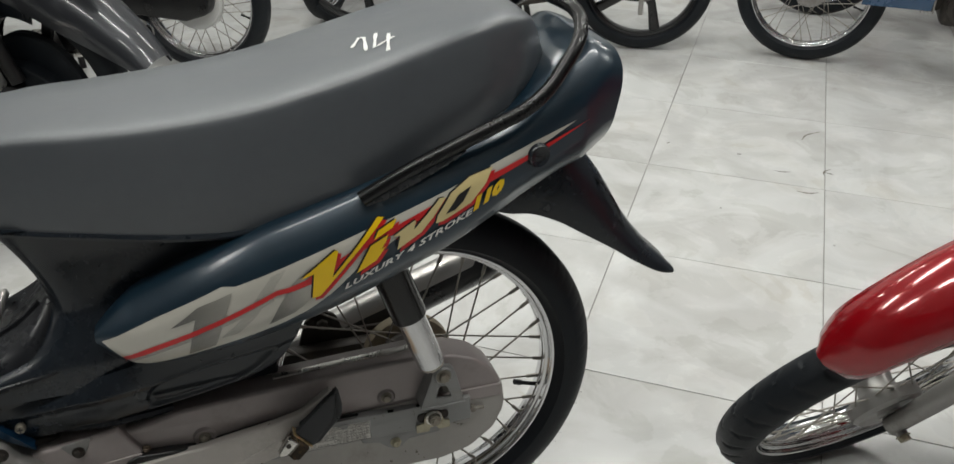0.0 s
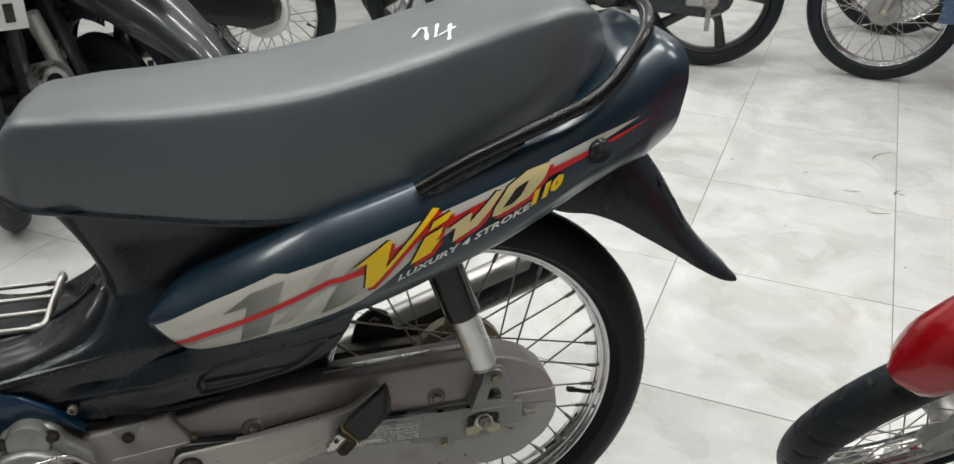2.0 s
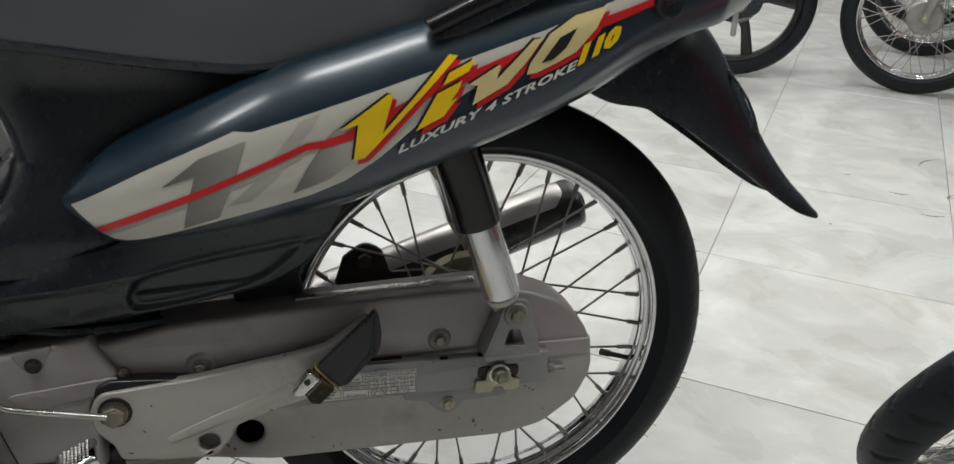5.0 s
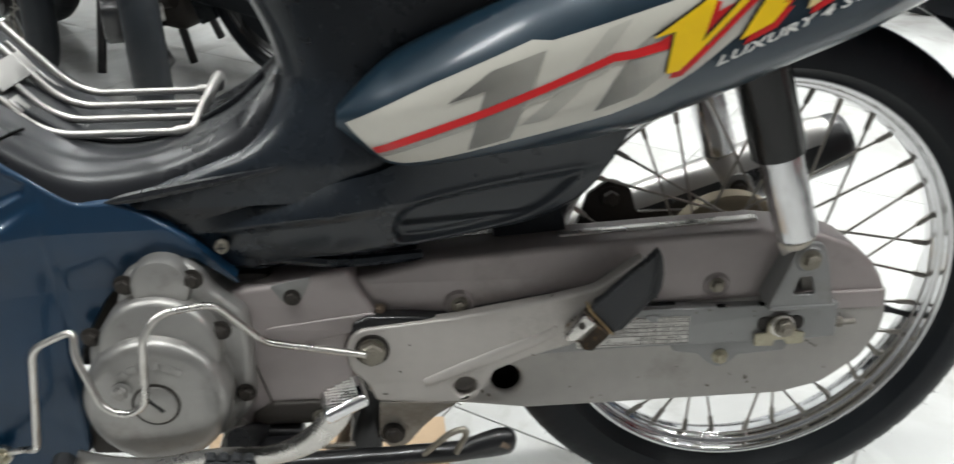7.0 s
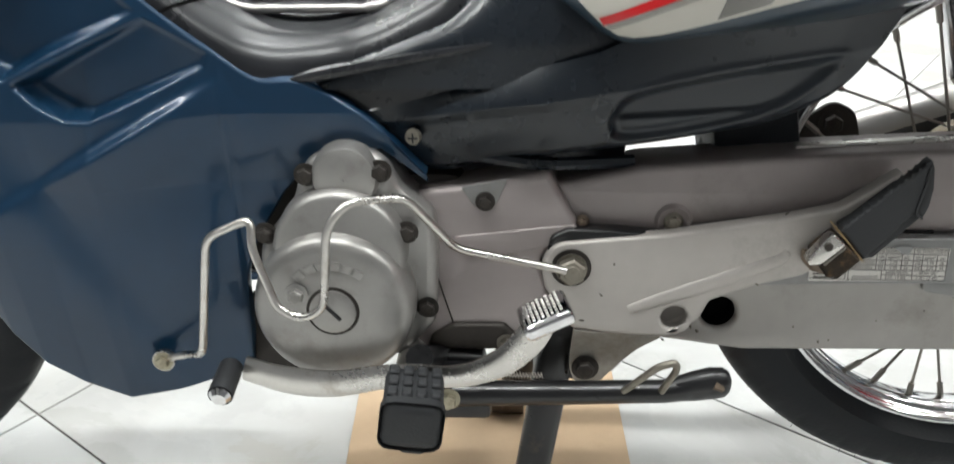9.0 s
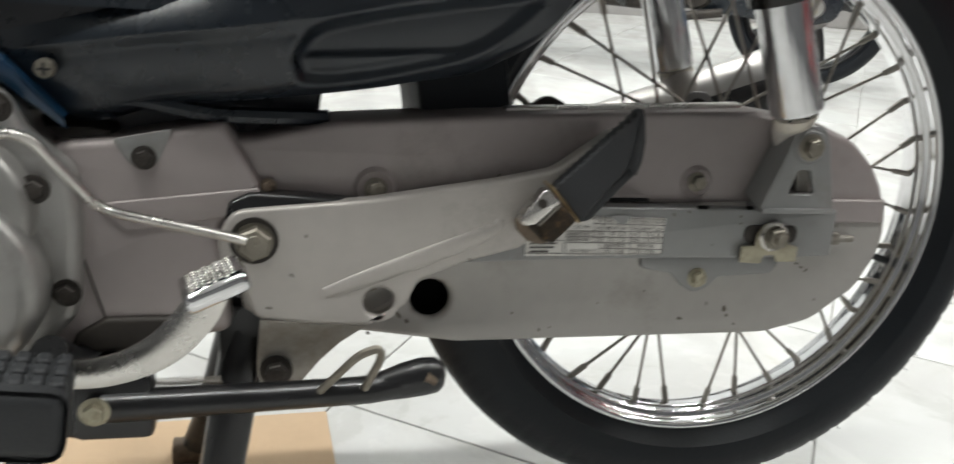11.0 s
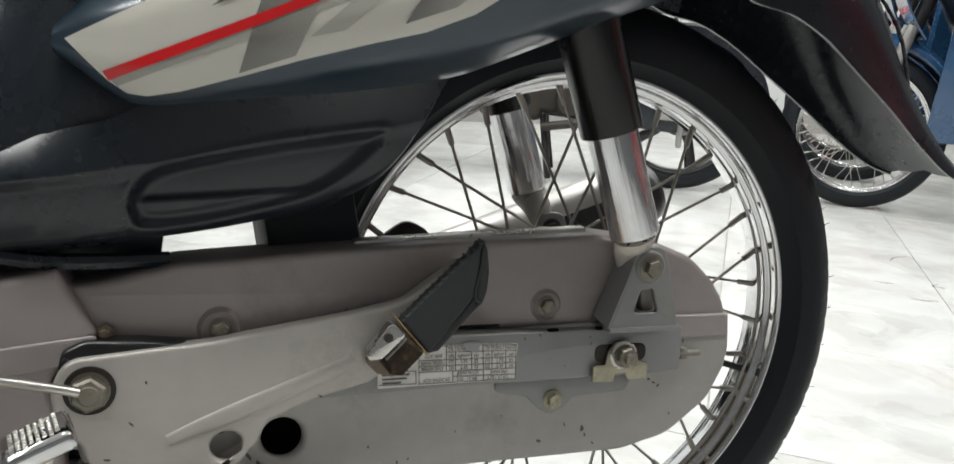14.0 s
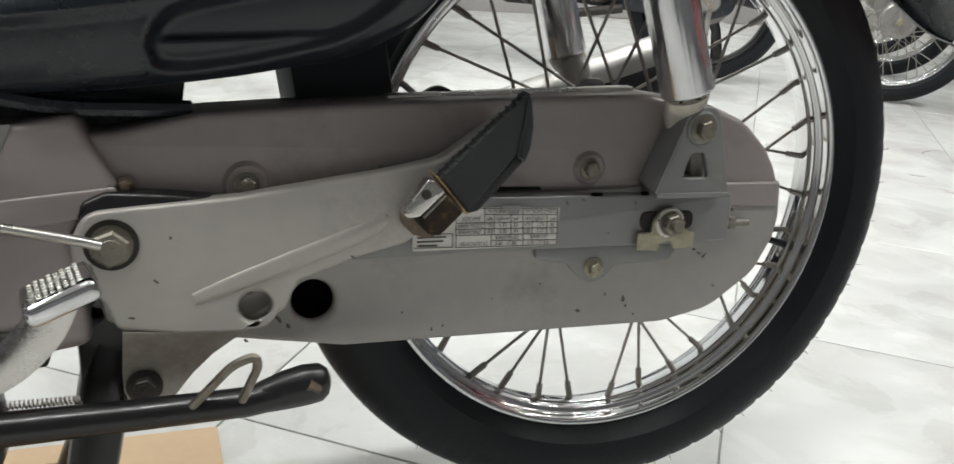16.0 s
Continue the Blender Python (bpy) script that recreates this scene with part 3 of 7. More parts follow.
def wheel(parent, name, centre, R=0.295, half=0.043, rim_r=0.2285, hub_r=0.058, spokes=36, turn=0.0, valve=-18.0, alloy=False, tilt=None, label="", rim_mat=None, near=0.0):
    """name: rim as the part, with tyre, hub, valve and every spoke under it."""
    w = part(name, rim_bm(rim_r) if not alloy else join(rim_bm(rim_r, 0.03)), rim_mat or M_CHROME, parent, label or "chromed steel wheel rim laced with spokes")
    w.matrix_basis = Matrix.Translation(centre) if tilt is None else Matrix.Translation(centre) @ tilt
    part("tyre", tyre_bm(R, half, rim_r, n=528, deep=near, every=8 if near < 0.003 else 16) if near else tyre_bm(R, half, rim_r), M_RUBBER, w, "black rubber tyre with shallow tread")
    hairs = []
    for k in range(46):
        for y in (-half * 0.55, half * 0.5):
            a = 2 * math.pi * (k + 0.3 * math.sin(k * 3.7) + (0.5 if y > 0 else 0)) / 46
            c, s, r0, r1 = math.cos(a), math.sin(a), R - 0.013, R - 0.0045 + 0.002 * abs(math.sin(k * 5.1))
            hairs.append(rod((r0 * c, y, r0 * s), (r1 * math.cos(a + 0.006), y * 1.08, r1 * math.sin(a + 0.006)), 0.00042, 4, 0.00025))
    if name == "rear_wheel" and parent.name == "motorcycle":
        tagged(part("rubber_hair", join(*hairs), M_RUBBER, w, "fine moulding hairs on the new tyre"), kind="stuff")
    part("hub", hub_bm(hub_r, 0.055), M_ALLOY, w, "grey alloy hub")
    if alloy:
        for k in range(5):
            a = 2 * math.pi * k / 5
            arm = tube([(0.03, 0, 0), (0.11, 0, 0.012), (rim_r - 0.015, 0, 0)], [0.026, 0.017, 0.022], 8, 0.6)
            part("spoke_arm", moved(arm, pose(0, 0, 0, 0, math.degrees(a), 0)), rim_mat or M_SATIN, w)
    else:
        for k in range(spokes):
            side = -1 if k % 2 else 1
            lean = radians(62) * (1 if (k // 2) % 2 else -1)
            me = spoke_mesh(rim_r, hub_r * 0.92, side * 0.030, lean)
            share("spoke", me, w, pose(0, 0, 0, 0, turn + 360.0 * k / spokes, 0))
        va = math.radians(valve)
        d = Vector((math.cos(va), 0, math.sin(va)))
        part("valve", join(rod(d * (rim_r - 0.014), d * (rim_r - 0.040), 0.0035, 8), rod(d * (rim_r - 0.040), d * (rim_r - 0.053), 0.0048, 8)), M_GRIP, w, "black rubber valve cap")
    return w


# ---- the dark blue motorcycle ----
LEAN_BACK = -5.44
bike = thing("motorcycle", "dark blue step-through motorcycle on its centre stand", "motorcycle", pose(0, -0.031, 0.001, LEAN_BACK, 0, 0))
HUB = (0.0, 0.0, 0.331)
rear = wheel(bike, "rear_wheel", HUB, turn=14.0, near=0.0017)

# brake drum on the far side
part("brake_drum", moved(revolve([(0.01, 0.04), (0.068, 0.04), (0.074, 0.045), (0.074, 0.066), (0.06, 0.07), (0.012, 0.07)], 48), Matrix.Translation(HUB)),
     M_GOLD, bike, "dusty gold-grey rear brake drum")

# seat
s_top = eased([-0.585, -0.55, -0.50, -0.40, -0.30, -0.20, -0.10, 0.0, 0.08, 0.14, 0.175, 0.19], [0.775, 0.818, 0.828, 0.832, 0.838, 0.850, 0.872, 0.897, 0.915, 0.915, 0.890, 0.850])
s_bot = eased([-0.585, -0.55, -0.488, -0.418, -0.309, -0.238, -0.148, -0.079, 0.0, 0.12, 0.19], [0.722, 0.714, 0.708, 0.700, 0.687, 0.684, 0.703, 0.722, 0.754, 0.795, 0.832])
s_half = eased([-0.585, -0.56, -0.50, -0.40, -0.20, 0.0, 0.10, 0.16, 0.19], [0.060, 0.088, 0.112, 0.132, 0.150, 0.148, 0.128, 0.094, 0.055])


def seat_ring(x):
    t, b, w = s_top(x), s_bot(x), s_half(x)
    h = t - b
    half = [(1.0, 0.0), (1.03, 0.22), (1.03, 0.45), (1.018, 0.68), (1.008, 0.80), (0.998, 0.858), (0.984, 0.892), (0.962, 0.916), (0.930, 0.932), (0.86, 0.947), (0.70, 0.969), (0.4, 0.993), (0.0, 1.005)]
    left = [Vector((x, -w * a, b + h * c)) for a, c in half]
    right = [Vector((x, w * a, b + h * c)) for a, c in reversed(half[:-1])]
    return left + right


seat_x = [-0.585 + 0.775 * (0.5 - 0.5 * math.cos(math.pi * i / 46)) for i in range(47)]
part("seat", grid([seat_ring(x) for x in seat_x], closed=True, caps=True), M_VINYL, bike, "long charcoal-grey vinyl seat, rounded edges", angle=70)
lip = [Vector((x, -s_half(x) * 0.995, s_bot(x) - 0.002)) for x in np.linspace(-0.575, 0.18, 40)]
part("seat_base_trim", tube(lip, 0.005, 8), M_BLACK, bike, "black plastic seat base edge")


def on_seat(x, y):
    t, b, w = s_top(x), s_bot(x), s_half(x)
    f = np.interp(abs(y) / w, [0, 0.4, 0.70, 0.86, 0.93, 0.962, 0.984, 1.0], [1.005, 0.993, 0.969, 0.947, 0.932, 0.916, 0.892, 0.84])
    return b + (t - b) * float(f) + 0.0022


for stroke in ([(-0.0704, -0.0694), (-0.0560, -0.0400), (-0.0505, -0.0480), (-0.0573, -0.0955)], [(-0.0348, -0.0456), (-0.0464, -0.0943), (-0.0180, -0.0800)], [(-0.0217, -0.0634), (-0.0340, -0.1180)]):
    line = []
    for (ax, ay), (bx, by) in zip(stroke, stroke[1:]):
        line += [(ax + (bx - ax) * s, ay + (by - ay) * s) for s in (0, 0.25, 0.5, 0.75)]
    line.append(stroke[-1])
    edge_rows = []
    for i, (x, y) in enumerate(line):
        (px, py), (qx, qy) = line[max(i - 1, 0)], line[min(i + 1, len(line) - 1)]
        d = math.hypot(qx - px, qy - py) or 1.0
        w = 0.0022 + 0.0007 * math.sin(i * 1.9)
        nx, ny = -(qy - py) / d * w, (qx - px) / d * w
        edge_rows.append([Vector((x + nx * k, y + ny * k, on_seat(x + nx * k, y + ny * k) - 0.0008)) for k in (-1, 0, 1)])
    part("chalk_mark", grid(edge_rows), M_CHALK, bike, "hand-written white marker number")

# side covers
c_y = eased([-0.43, -0.42, -0.35, -0.26, -0.16, 0.0, 0.10, 0.20, 0.27, 0.312], [-0.128, -0.136, -0.168, -0.194, -0.200, -0.190, -0.174, -0.150, -0.129, -0.115])
c_top = eased([-0.43, -0.41, -0.381, -0.353, -0.304, -0.256, -0.207, -0.167, -0.088, 0.0, 0.10, 0.16, 0.22, 0.27, 0.312],
              [0.560, 0.581, 0.605, 0.621, 0.646, 0.668, 0.688, 0.700, 0.724, 0.750, 0.782, 0.818, 0.850, 0.864, 0.850])
c_bot = eased([-0.43, -0.415, -0.399, -0.386, -0.374, -0.345, -0.309, -0.242, -0.179, -0.098, -0.042, 0.015, 0.063, 0.118, 0.208, 0.262, 0.285, 0.312],
              [0.552, 0.542, 0.5295, 0.5225, 0.5205, 0.5245, 0.5350, 0.5545, 0.574, 0.597, 0.618, 0.638, 0.660, 0.688, 0.714, 0.726, 0.7315, 0.738])
c_lip = eased([-0.43, -0.415, -0.399, -0.386, -0.370, -0.345, -0.3135, -0.273, -0.23, -0.186, -0.158, -0.14, -0.11, -0.08, -0.042, -0.016, 0.015, 0.053, 0.091, 0.13, 0.18, 0.26, 0.312],
              [0.549, 0.539, 0.527, 0.5195, 0.5180, 0.5205, 0.5240, 0.5285, 0.534, 0.542, 0.549, 0.556, 0.568, 0.5805, 0.596, 0.606, 0.6185, 0.637, 0.656, 0.680, 0.705, 0.722, 0.735])
tail_end = eased([0.70, 0.727, 0.77, 0.814, 0.838, 0.854, 0.871, 0.89], [0.255, 0.262, 0.2720, 0.2810, 0.2830, 0.278, 0.258, 0.225])


def to_tail(x, z):
    """Draws the end of the cover back to the slanted line of the tail."""
    return x if x < 0.22 else 0.22 + (x - 0.22) * (tail_end(z) - 0.22) / 0.077


def cover_y(x, z):
    b, t = c_bot(x), c_top(x)
    s = (z - b) / max(t - b, 0.004)
    near = min(1.0, max(0.0, (x + 0.43) / 0.05))
    inward = 0.030 * max(0.0, (s - 0.55) / 0.45) ** 2 + 0.014 * max(0.0, (0.28 - s) / 0.28) ** 2
    return c_y(x) + inward * near


def cover_rows(sign):
    rows = []
    for x in np.linspace(-0.43, 0.297, 150):
        b, t = c_bot(x), c_top(x)
        yb, zl = cover_y(x, b), min(c_lip(x), b - 0.002)
        yl = max(-0.141, yb + 0.006)
        row = [Vector((x, sign * -(yl + 0.02), zl + 0.004)), Vector((x, sign * -(yl + 0.003), zl))]
        row += [Vector((x, sign * -(yb + (yl - yb) * k ** 1.3), b + (zl - b) * k ** 0.8)) for k in (1.0, 0.8, 0.6, 0.4, 0.2)]
        row += [Vector((x, sign * -cover_y(x, b + (t - b) * s), b + (t - b) * s)) for s in np.linspace(0, 1, 34)]
        lip_y = cover_y(x, t)
        tail = max(0.0, min(1.0, (x - 0.12) / 0.08))
        row += [Vector((x, sign * -(lip_y * 0.93), t + 0.004)), Vector((x, sign * -(lip_y * (0.80 - 0.2 * tail)), t + 0.004 + 0.008 * tail)), Vector((x, sign * -(lip_y * (0.62 - 0.62 * tail)), t - 0.004 + 0.020 * tail))]
        rows.append([Vector((to_tail(p.x, p.z), p.y, p.z)) for p in row])
    return rows


side_cover = part("side_cover", grid(cover_rows(1)), M_BLUE, bike, "glossy dark blue side cover with cream and red decals", angle=55)
part("side_cover", grid(cover_rows(-1)), M_BLUE, bike, "glossy dark blue side cover", angle=55)
cap_rows_ = []
for p in cover_rows(1)[-1][7:41]:
    cap_rows_.append([Vector((p.x - 0.001 + 0.006 * (1 - q * q), p.y * q, p.z + 0.004 * (1 - q * q))) for q in np.linspace(-1, 1, 13)])
part("tail_cap", grid(cap_rows_), M_BLUE, bike, "dark blue end of the tail", angle=60)
tail_rows = []
for s in np.linspace(0, 1, 9):
    z = 0.735 + 0.072 * s
    tail_rows.append([Vector((tail_end(z) - 0.002 + 0.011 * (1 - q ** 8) * (0.6 + 0.4 * math.sin(math.pi * s)), 0.110 * q, z)) for q in np.linspace(-1, 1, 25)])
part("tail_light", grid(tail_rows), M_CLEAR, bike, "clear tail light lens at the end of the tail")


def decal(name, outline, mat, lift, holes=(), label="", parent=side_cover, r=0.0):
    bm = flat_mesh([fillet(outline, r) if r else [Vector(p[:2]) for p in outline], *holes], 0.0002, 0.0, 0)
    bmesh.ops.delete(bm, geom=[f for f in bm.faces if abs(f.normal.y) < 0.5 or f.calc_center_median().y > 0.0001], context="FACES")
    bmesh.ops.triangulate(bm, faces=bm.faces[:])
    for _ in range(9):
        long = [e for e in bm.edges if e.calc_length() > 0.008]
        if not long:
            break
        bmesh.ops.subdivide_edges(bm, edges=long, cuts=1)
        bmesh.ops.triangulate(bm, faces=[f for f in bm.faces if len(f.verts) > 3])
    for v in bm.verts:
        v.co.y = cover_y(v.co.x, v.co.z) - lift
    return part(name, bm, mat, parent, label, angle=80)


CREAM = [(-0.422, 0.557), (-0.345, 0.597), (-0.268, 0.634, 0.01), (-0.253, 0.634, 0.01), (-0.167, 0.661), (-0.09, 0.686), (0.016, 0.719), (0.077, 0.741), (0.136, 0.761),
         (0.203, 0.778), (0.155, 0.757), (0.128, 0.744), (0.079, 0.728), (0.04, 0.712), (-0.03, 0.682), (-0.10, 0.642), (-0.140, 0.608), (-0.1714, 0.586), (-0.2038, 0.5725), (-0.2433, 0.5620), (-0.2807, 0.5510), (-0.3172, 0.5390), (-0.3535, 0.5275), (-0.3740, 0.5235, 0.01), (-0.3855, 0.5248, 0.01), (-0.397, 0.5325), (-0.408, 0.5430)]
decal("decal_panel", CREAM, M_CREAM, 0.0010, label="cream vinyl decal panel")
decal("decal_numeral", [(-0.336, 0.5806), (-0.309, 0.602), (-0.300, 0.6095), (-0.2577, 0.627), (-0.2715, 0.590), (-0.286, 0.553), (-0.3195, 0.5405), (-0.311, 0.5745), (-0.305, 0.593)], M_TONE, 0.0018, label="grey halftone printed figure")
decal("decal_shadow", [(-0.278, 0.565), (-0.2497, 0.592), (-0.2104, 0.643), (-0.1908, 0.651), (-0.2332, 0.592), (-0.257, 0.570)], M_TONE2, 0.0014, label="pale grey halftone printed figure")
decal("decal_shadow", [(-0.2193, 0.5765), (-0.186, 0.5890), (-0.152, 0.616), (-0.160, 0.652), (-0.186, 0.630), (-0.2047, 0.6026)], M_TONE3, 0.0018, label="grey halftone printed figure")
RED = [(-0.3998, 0.5378), (-0.306, 0.5785), (-0.2055, 0.6243), (-0.190, 0.6265), (-0.165, 0.634), (-0.10, 0.668), (0.0, 0.706), (0.079, 0.731), (0.128, 0.746), (0.159, 0.756), (0.222, 0.775), (0.159, 0.750), (0.128, 0.739), (0.079, 0.722), (0.0, 0.696),
       (-0.10, 0.660), (-0.162, 0.6268), (-0.188, 0.6199), (-0.2055, 0.6178), (-0.306, 0.5717), (-0.3962, 0.5322)]
decal("decal_shadow", [(-0.396, 0.5335), (-0.306, 0.5725), (-0.21, 0.6160), (-0.21, 0.6105), (-0.306, 0.5665), (-0.391, 0.5290)], M_TONE4, 0.0016, label="fine dotted shadow under the red stripe")
decal("decal_stripe", RED, M_REDLINE, 0.0022, label="red pinstripe")

# the large model lettering, as plain slanted shapes in its colours
GLYPHS = [
    ([(-0.176, 0.635), (-0.131, 0.667), (-0.127, 0.666), (-0.137, 0.632), (-0.075, 0.700), (-0.067, 0.699), (-0.154, 0.609), (-0.164, 0.607), (-0.159, 0.640)], M_YELLOW),
    ([(-0.107, 0.632), (-0.087, 0.666), (-0.064, 0.677), (-0.067, 0.669), (-0.074, 0.659), (-0.068, 0.662), (-0.081, 0.645)], M_YELLOW),
    ([(-0.082, 0.673), (-0.076, 0.684), (-0.052, 0.696), (-0.053, 0.693), (-0.058, 0.685)], M_YELLOW),
    ([(-0.054, 0.654), (-0.049, 0.672), (-0.058, 0.673), (-0.031, 0.689), (-0.027, 0.690), (-0.031, 0.677), (0.005, 0.712), (0.013, 0.712), (-0.004, 0.690), (-0.021, 0.672)], M_PALE),
    ([(-0.002, 0.680), (0.001, 0.690), (0.020, 0.716), (0.046, 0.732), (0.078, 0.740), (0.067, 0.720), (0.047, 0.699), (0.026, 0.689), (0.007, 0.681)], M_PALE),
]
for shape, mat in GLYPHS:
    k = [Vector(p) for p in shape]
    decal("decal_letter_edge", [(p.x + 0.0035, p.y - 0.0042) for p in k], M_REDLINE, 0.0026, label="red shadow of the printed lettering")
    decal("decal_letter_edge", [(p.x - 0.002, p.y + 0.0012) for p in k], M_INKBLACK, 0.0030, label="black outline of the printed lettering")
    decal("decal_letter", shape, mat, 0.0035, label="yellow printed lettering" if mat is M_YELLOW else "pale cream printed lettering")

decal("decal_letter_edge", [(0.012, 0.690), (0.030, 0.713), (0.047, 0.721), (0.036, 0.703), (0.024, 0.693)], M_INKBLACK, 0.0040, label="dark hollow in the printed lettering")


def text_mesh(body, size, italic=0.0, bold=0.0, spacing=1.0):
    cu = bpy.data.curves.new("text", "FONT")
    cu.body, cu.size, cu.shear, cu.space_character, cu.offset = body, size, italic, spacing, bold
    cu.resolution_u = 2
    ob = bpy.data.objects.new("text", cu)
    me = bpy.data.meshes.new_from_object(ob)
    bpy.data.objects.remove(ob)
    bpy.data.curves.remove(cu)
    bm = bmesh.new()
    bm.from_mesh(me)
    bpy.data.meshes.remove(me)
    return bm


def cover_text(body, size, at, angle, mat, name, italic=0.3, bold=0.0, spacing=1.0, label="", wide=1.0):
    bm = text_mesh(body, size, italic, bold, spacing)
    c, s = math.cos(radians(angle)), math.sin(radians(angle))
    for v in bm.verts:
        x, z = at[0] + wide * v.co.x * c - v.co.y * s, at[1] + wide * v.co.x * s + v.co.y * c
        v.co = (x, cover_y(x, z) - 0.0036, z)
    return part(name, bm, mat, side_cover, label)


cover_text("LUXURY 4 STROKE", 0.0094, (-0.1240, 0.6115), 22.8, M_WHITEINK, "decal_text", 0.42, 0.0003, 1.06, "white printed words", 2.20)
cover_text("110", 0.0185, (0.0455, 0.6850), 26.0, M_YELLOW, "decal_text", 0.55, 0.0013, 1.0, "yellow printed number", 1.75)
lock_m = Matrix.Translation((0.144, cover_y(0.144, 0.742) - 0.001, 0.742)) @ pose(0, 0, 0, 6, 0, 12)
lock = part("seat_lock", moved(revolve([(0.0005, -0.004), (0.0115, -0.004), (0.0145, -0.0058), (0.0165, -0.003), (0.0170, 0.006), (0.0005, 0.006)], 32), lock_m), M_BLACK, bike, "round black seat lock")
part("keyhole", moved(box((0.011, 0.002, 0.0022), (0, -0.0042, 0), 0.0005), lock_m), M_INKBLACK, lock)

# grab rail
rail = bent([(-0.092, -0.185, 0.722), (-0.03, -0.184, 0.752), (0.125, -0.172, 0.806), (0.158, -0.165, 0.826), (0.214, -0.135, 0.880), (0.232, -0.080, 0.905), (0.205, -0.03, 0.918), (0.205, 0.03, 0.918), (0.232, 0.080, 0.905),
             (0.214, 0.135, 0.880), (0.158, 0.165, 0.826), (0.125, 0.172, 0.806), (-0.03, 0.184, 0.752), (-0.092, 0.185, 0.722)], 0.035, 6)
part("grab_rail", tube(rail, 0.0095, 14), M_SLEEVE, bike, "black painted steel grab rail", angle=60)
for sgn in (-1, 1):
    part("rail_bracket", plate([(-0.09, 0.722), (0.02, 0.762), (0.05, 0.768), (0.02, 0.750), (-0.03, 0.727), (-0.085, 0.703)], sgn * 0.178 - 0.004, 0.008, 0.002), M_BLACK, bike)

# panel below the seat
u_front = eased([0.478, 0.495, 0.508, 0.522, 0.540, 0.560, 0.582, 0.608, 0.652, 0.69, 0.735], [-0.640, -0.602, -0.566, -0.532, -0.508, -0.494, -0.486, -0.489, -0.506, -0.528, -0.560])
rows = []
for z in [*np.linspace(0.478, 0.60, 26), *np.linspace(0.61, 0.738, 14)]:
    f = u_front(z)
    b = np.interp(z, [0.478, 0.53, 0.60, 0.70, 0.738], [-0.32, -0.24, -0.14, -0.04, -0.02])
    foot = max(0.0, min(1.0, (0.585 - z) / 0.07))
    row = [Vector((f + 0.004, 0.05, z)), Vector((f, -0.045 - 0.05 * foot, z)), Vector((f + 0.002, -0.066 - 0.043 * foot, z)), Vector((f + 0.012, -0.088 - 0.029 * foot, z)), Vector((f + 0.03, -0.103 - 0.016 * foot, z))]
    for s in np.linspace(0, 1, 18)[1:]:
        x = f + 0.03 + (b - f - 0.03) * s
        dish = 0.018 * math.sin(math.pi * min(1.0, s * 1.6)) * max(0.0, min(1.0, (z - 0.50) / 0.1))
        flare = 0.03 * max(0.0, (z - 0.66) / 0.08)
        row.append(Vector((x, -0.104 - 0.016 * foot * (1 - s) - 0.012 * s - flare * 0.8 + dish * (1 - foot), z)))
    rows.append(row)
rows = [[Vector((p.x, p.y, min(p.z, s_bot(p.x) + 0.004))) for p in r] for r in rows]
part("under_seat_panel", grid(rows), M_BLACK, bike, "satin black plastic panel under the seat", angle=70)
part("under_seat_panel", moved(grid([[Vector((p.x, -p.y, p.z)) for p in r[1:]] for r in rows]), Matrix()), M_BLACK, bike, "satin black plastic panel under the seat", angle=70)

# centre tunnel with the step-through opening above it
t_up = eased([-1.02, -0.95, -0.86, -0.80, -0.754, -0.734, -0.698, -0.671, -0.631, -0.585, -0.55, -0.528, -0.5025, -0.49, -0.47], [0.86, 0.785, 0.692, 0.628, 0.580, 0.562, 0.535, 0.523, 0.519, 0.527, 0.543, 0.5556, 0.5776, 0.589, 0.60])
t_lo = eased([-1.02, -0.95, -0.842, -0.80, -0.746, -0.70, -0.669, -0.632, -0.586, -0.534, -0.47], [0.78, 0.72, 0.630, 0.592, 0.540, 0.505, 0.480, 0.474, 0.470, 0.480, 0.50])
rows = []
for x in np.linspace(-1.02, -0.47, 100):
    u, lo = t_up(x), t_lo(x)
    k = np.interp(x, [-0.7, -0.5], [0.0, 1.0])
    ring = [(-0.118, lo - 0.012), (-0.119, lo + 0.2 * (u - lo)), (-0.116, lo + 0.5 * (u - lo)), (-0.108, lo + 0.72 * (u - lo)), (-0.094, lo + 0.88 * (u - lo)), (-0.078, u - 0.004), (-0.058, u + 0.001), (-0.03, u + 0.002), (0, u + 0.002)]
    ring = [(p.x, p.y) for p in smooth_line([(a, b, 0) for a, b in ring], 4)]
    tuck = (1 - 0.08 * max(0.0, min(1.0, (x + 0.66) / 0.06))) * (1 - 0.30 * max(0.0, min(1.0, (x + 0.515) / 0.045)) ** 1.5)
    left = [Vector((x, y * tuck, z)) for y, z in ring]
    rows.append(left + [Vector((x, -p.y, p.z)) for p in reversed(left[:-1])])
part("centre_tunnel", grid(rows), M_GLOSSBLACK, bike, "glossy black plastic centre tunnel", angle=70)
part("tunnel_trim", tube(smooth_line([(-0.754, -0.052, 0.583), (-0.734, -0.05, 0.565), (-0.698, -0.05, 0.538), (-0.671, -0.048, 0.526), (-0.631, -0.048, 0.522), (-0.585, -0.048, 0.530), (-0.528, -0.05, 0.558), (-0.500, -0.052, 0.582)], 6), 0.0035, 8), M_GLOSSBLACK, bike)
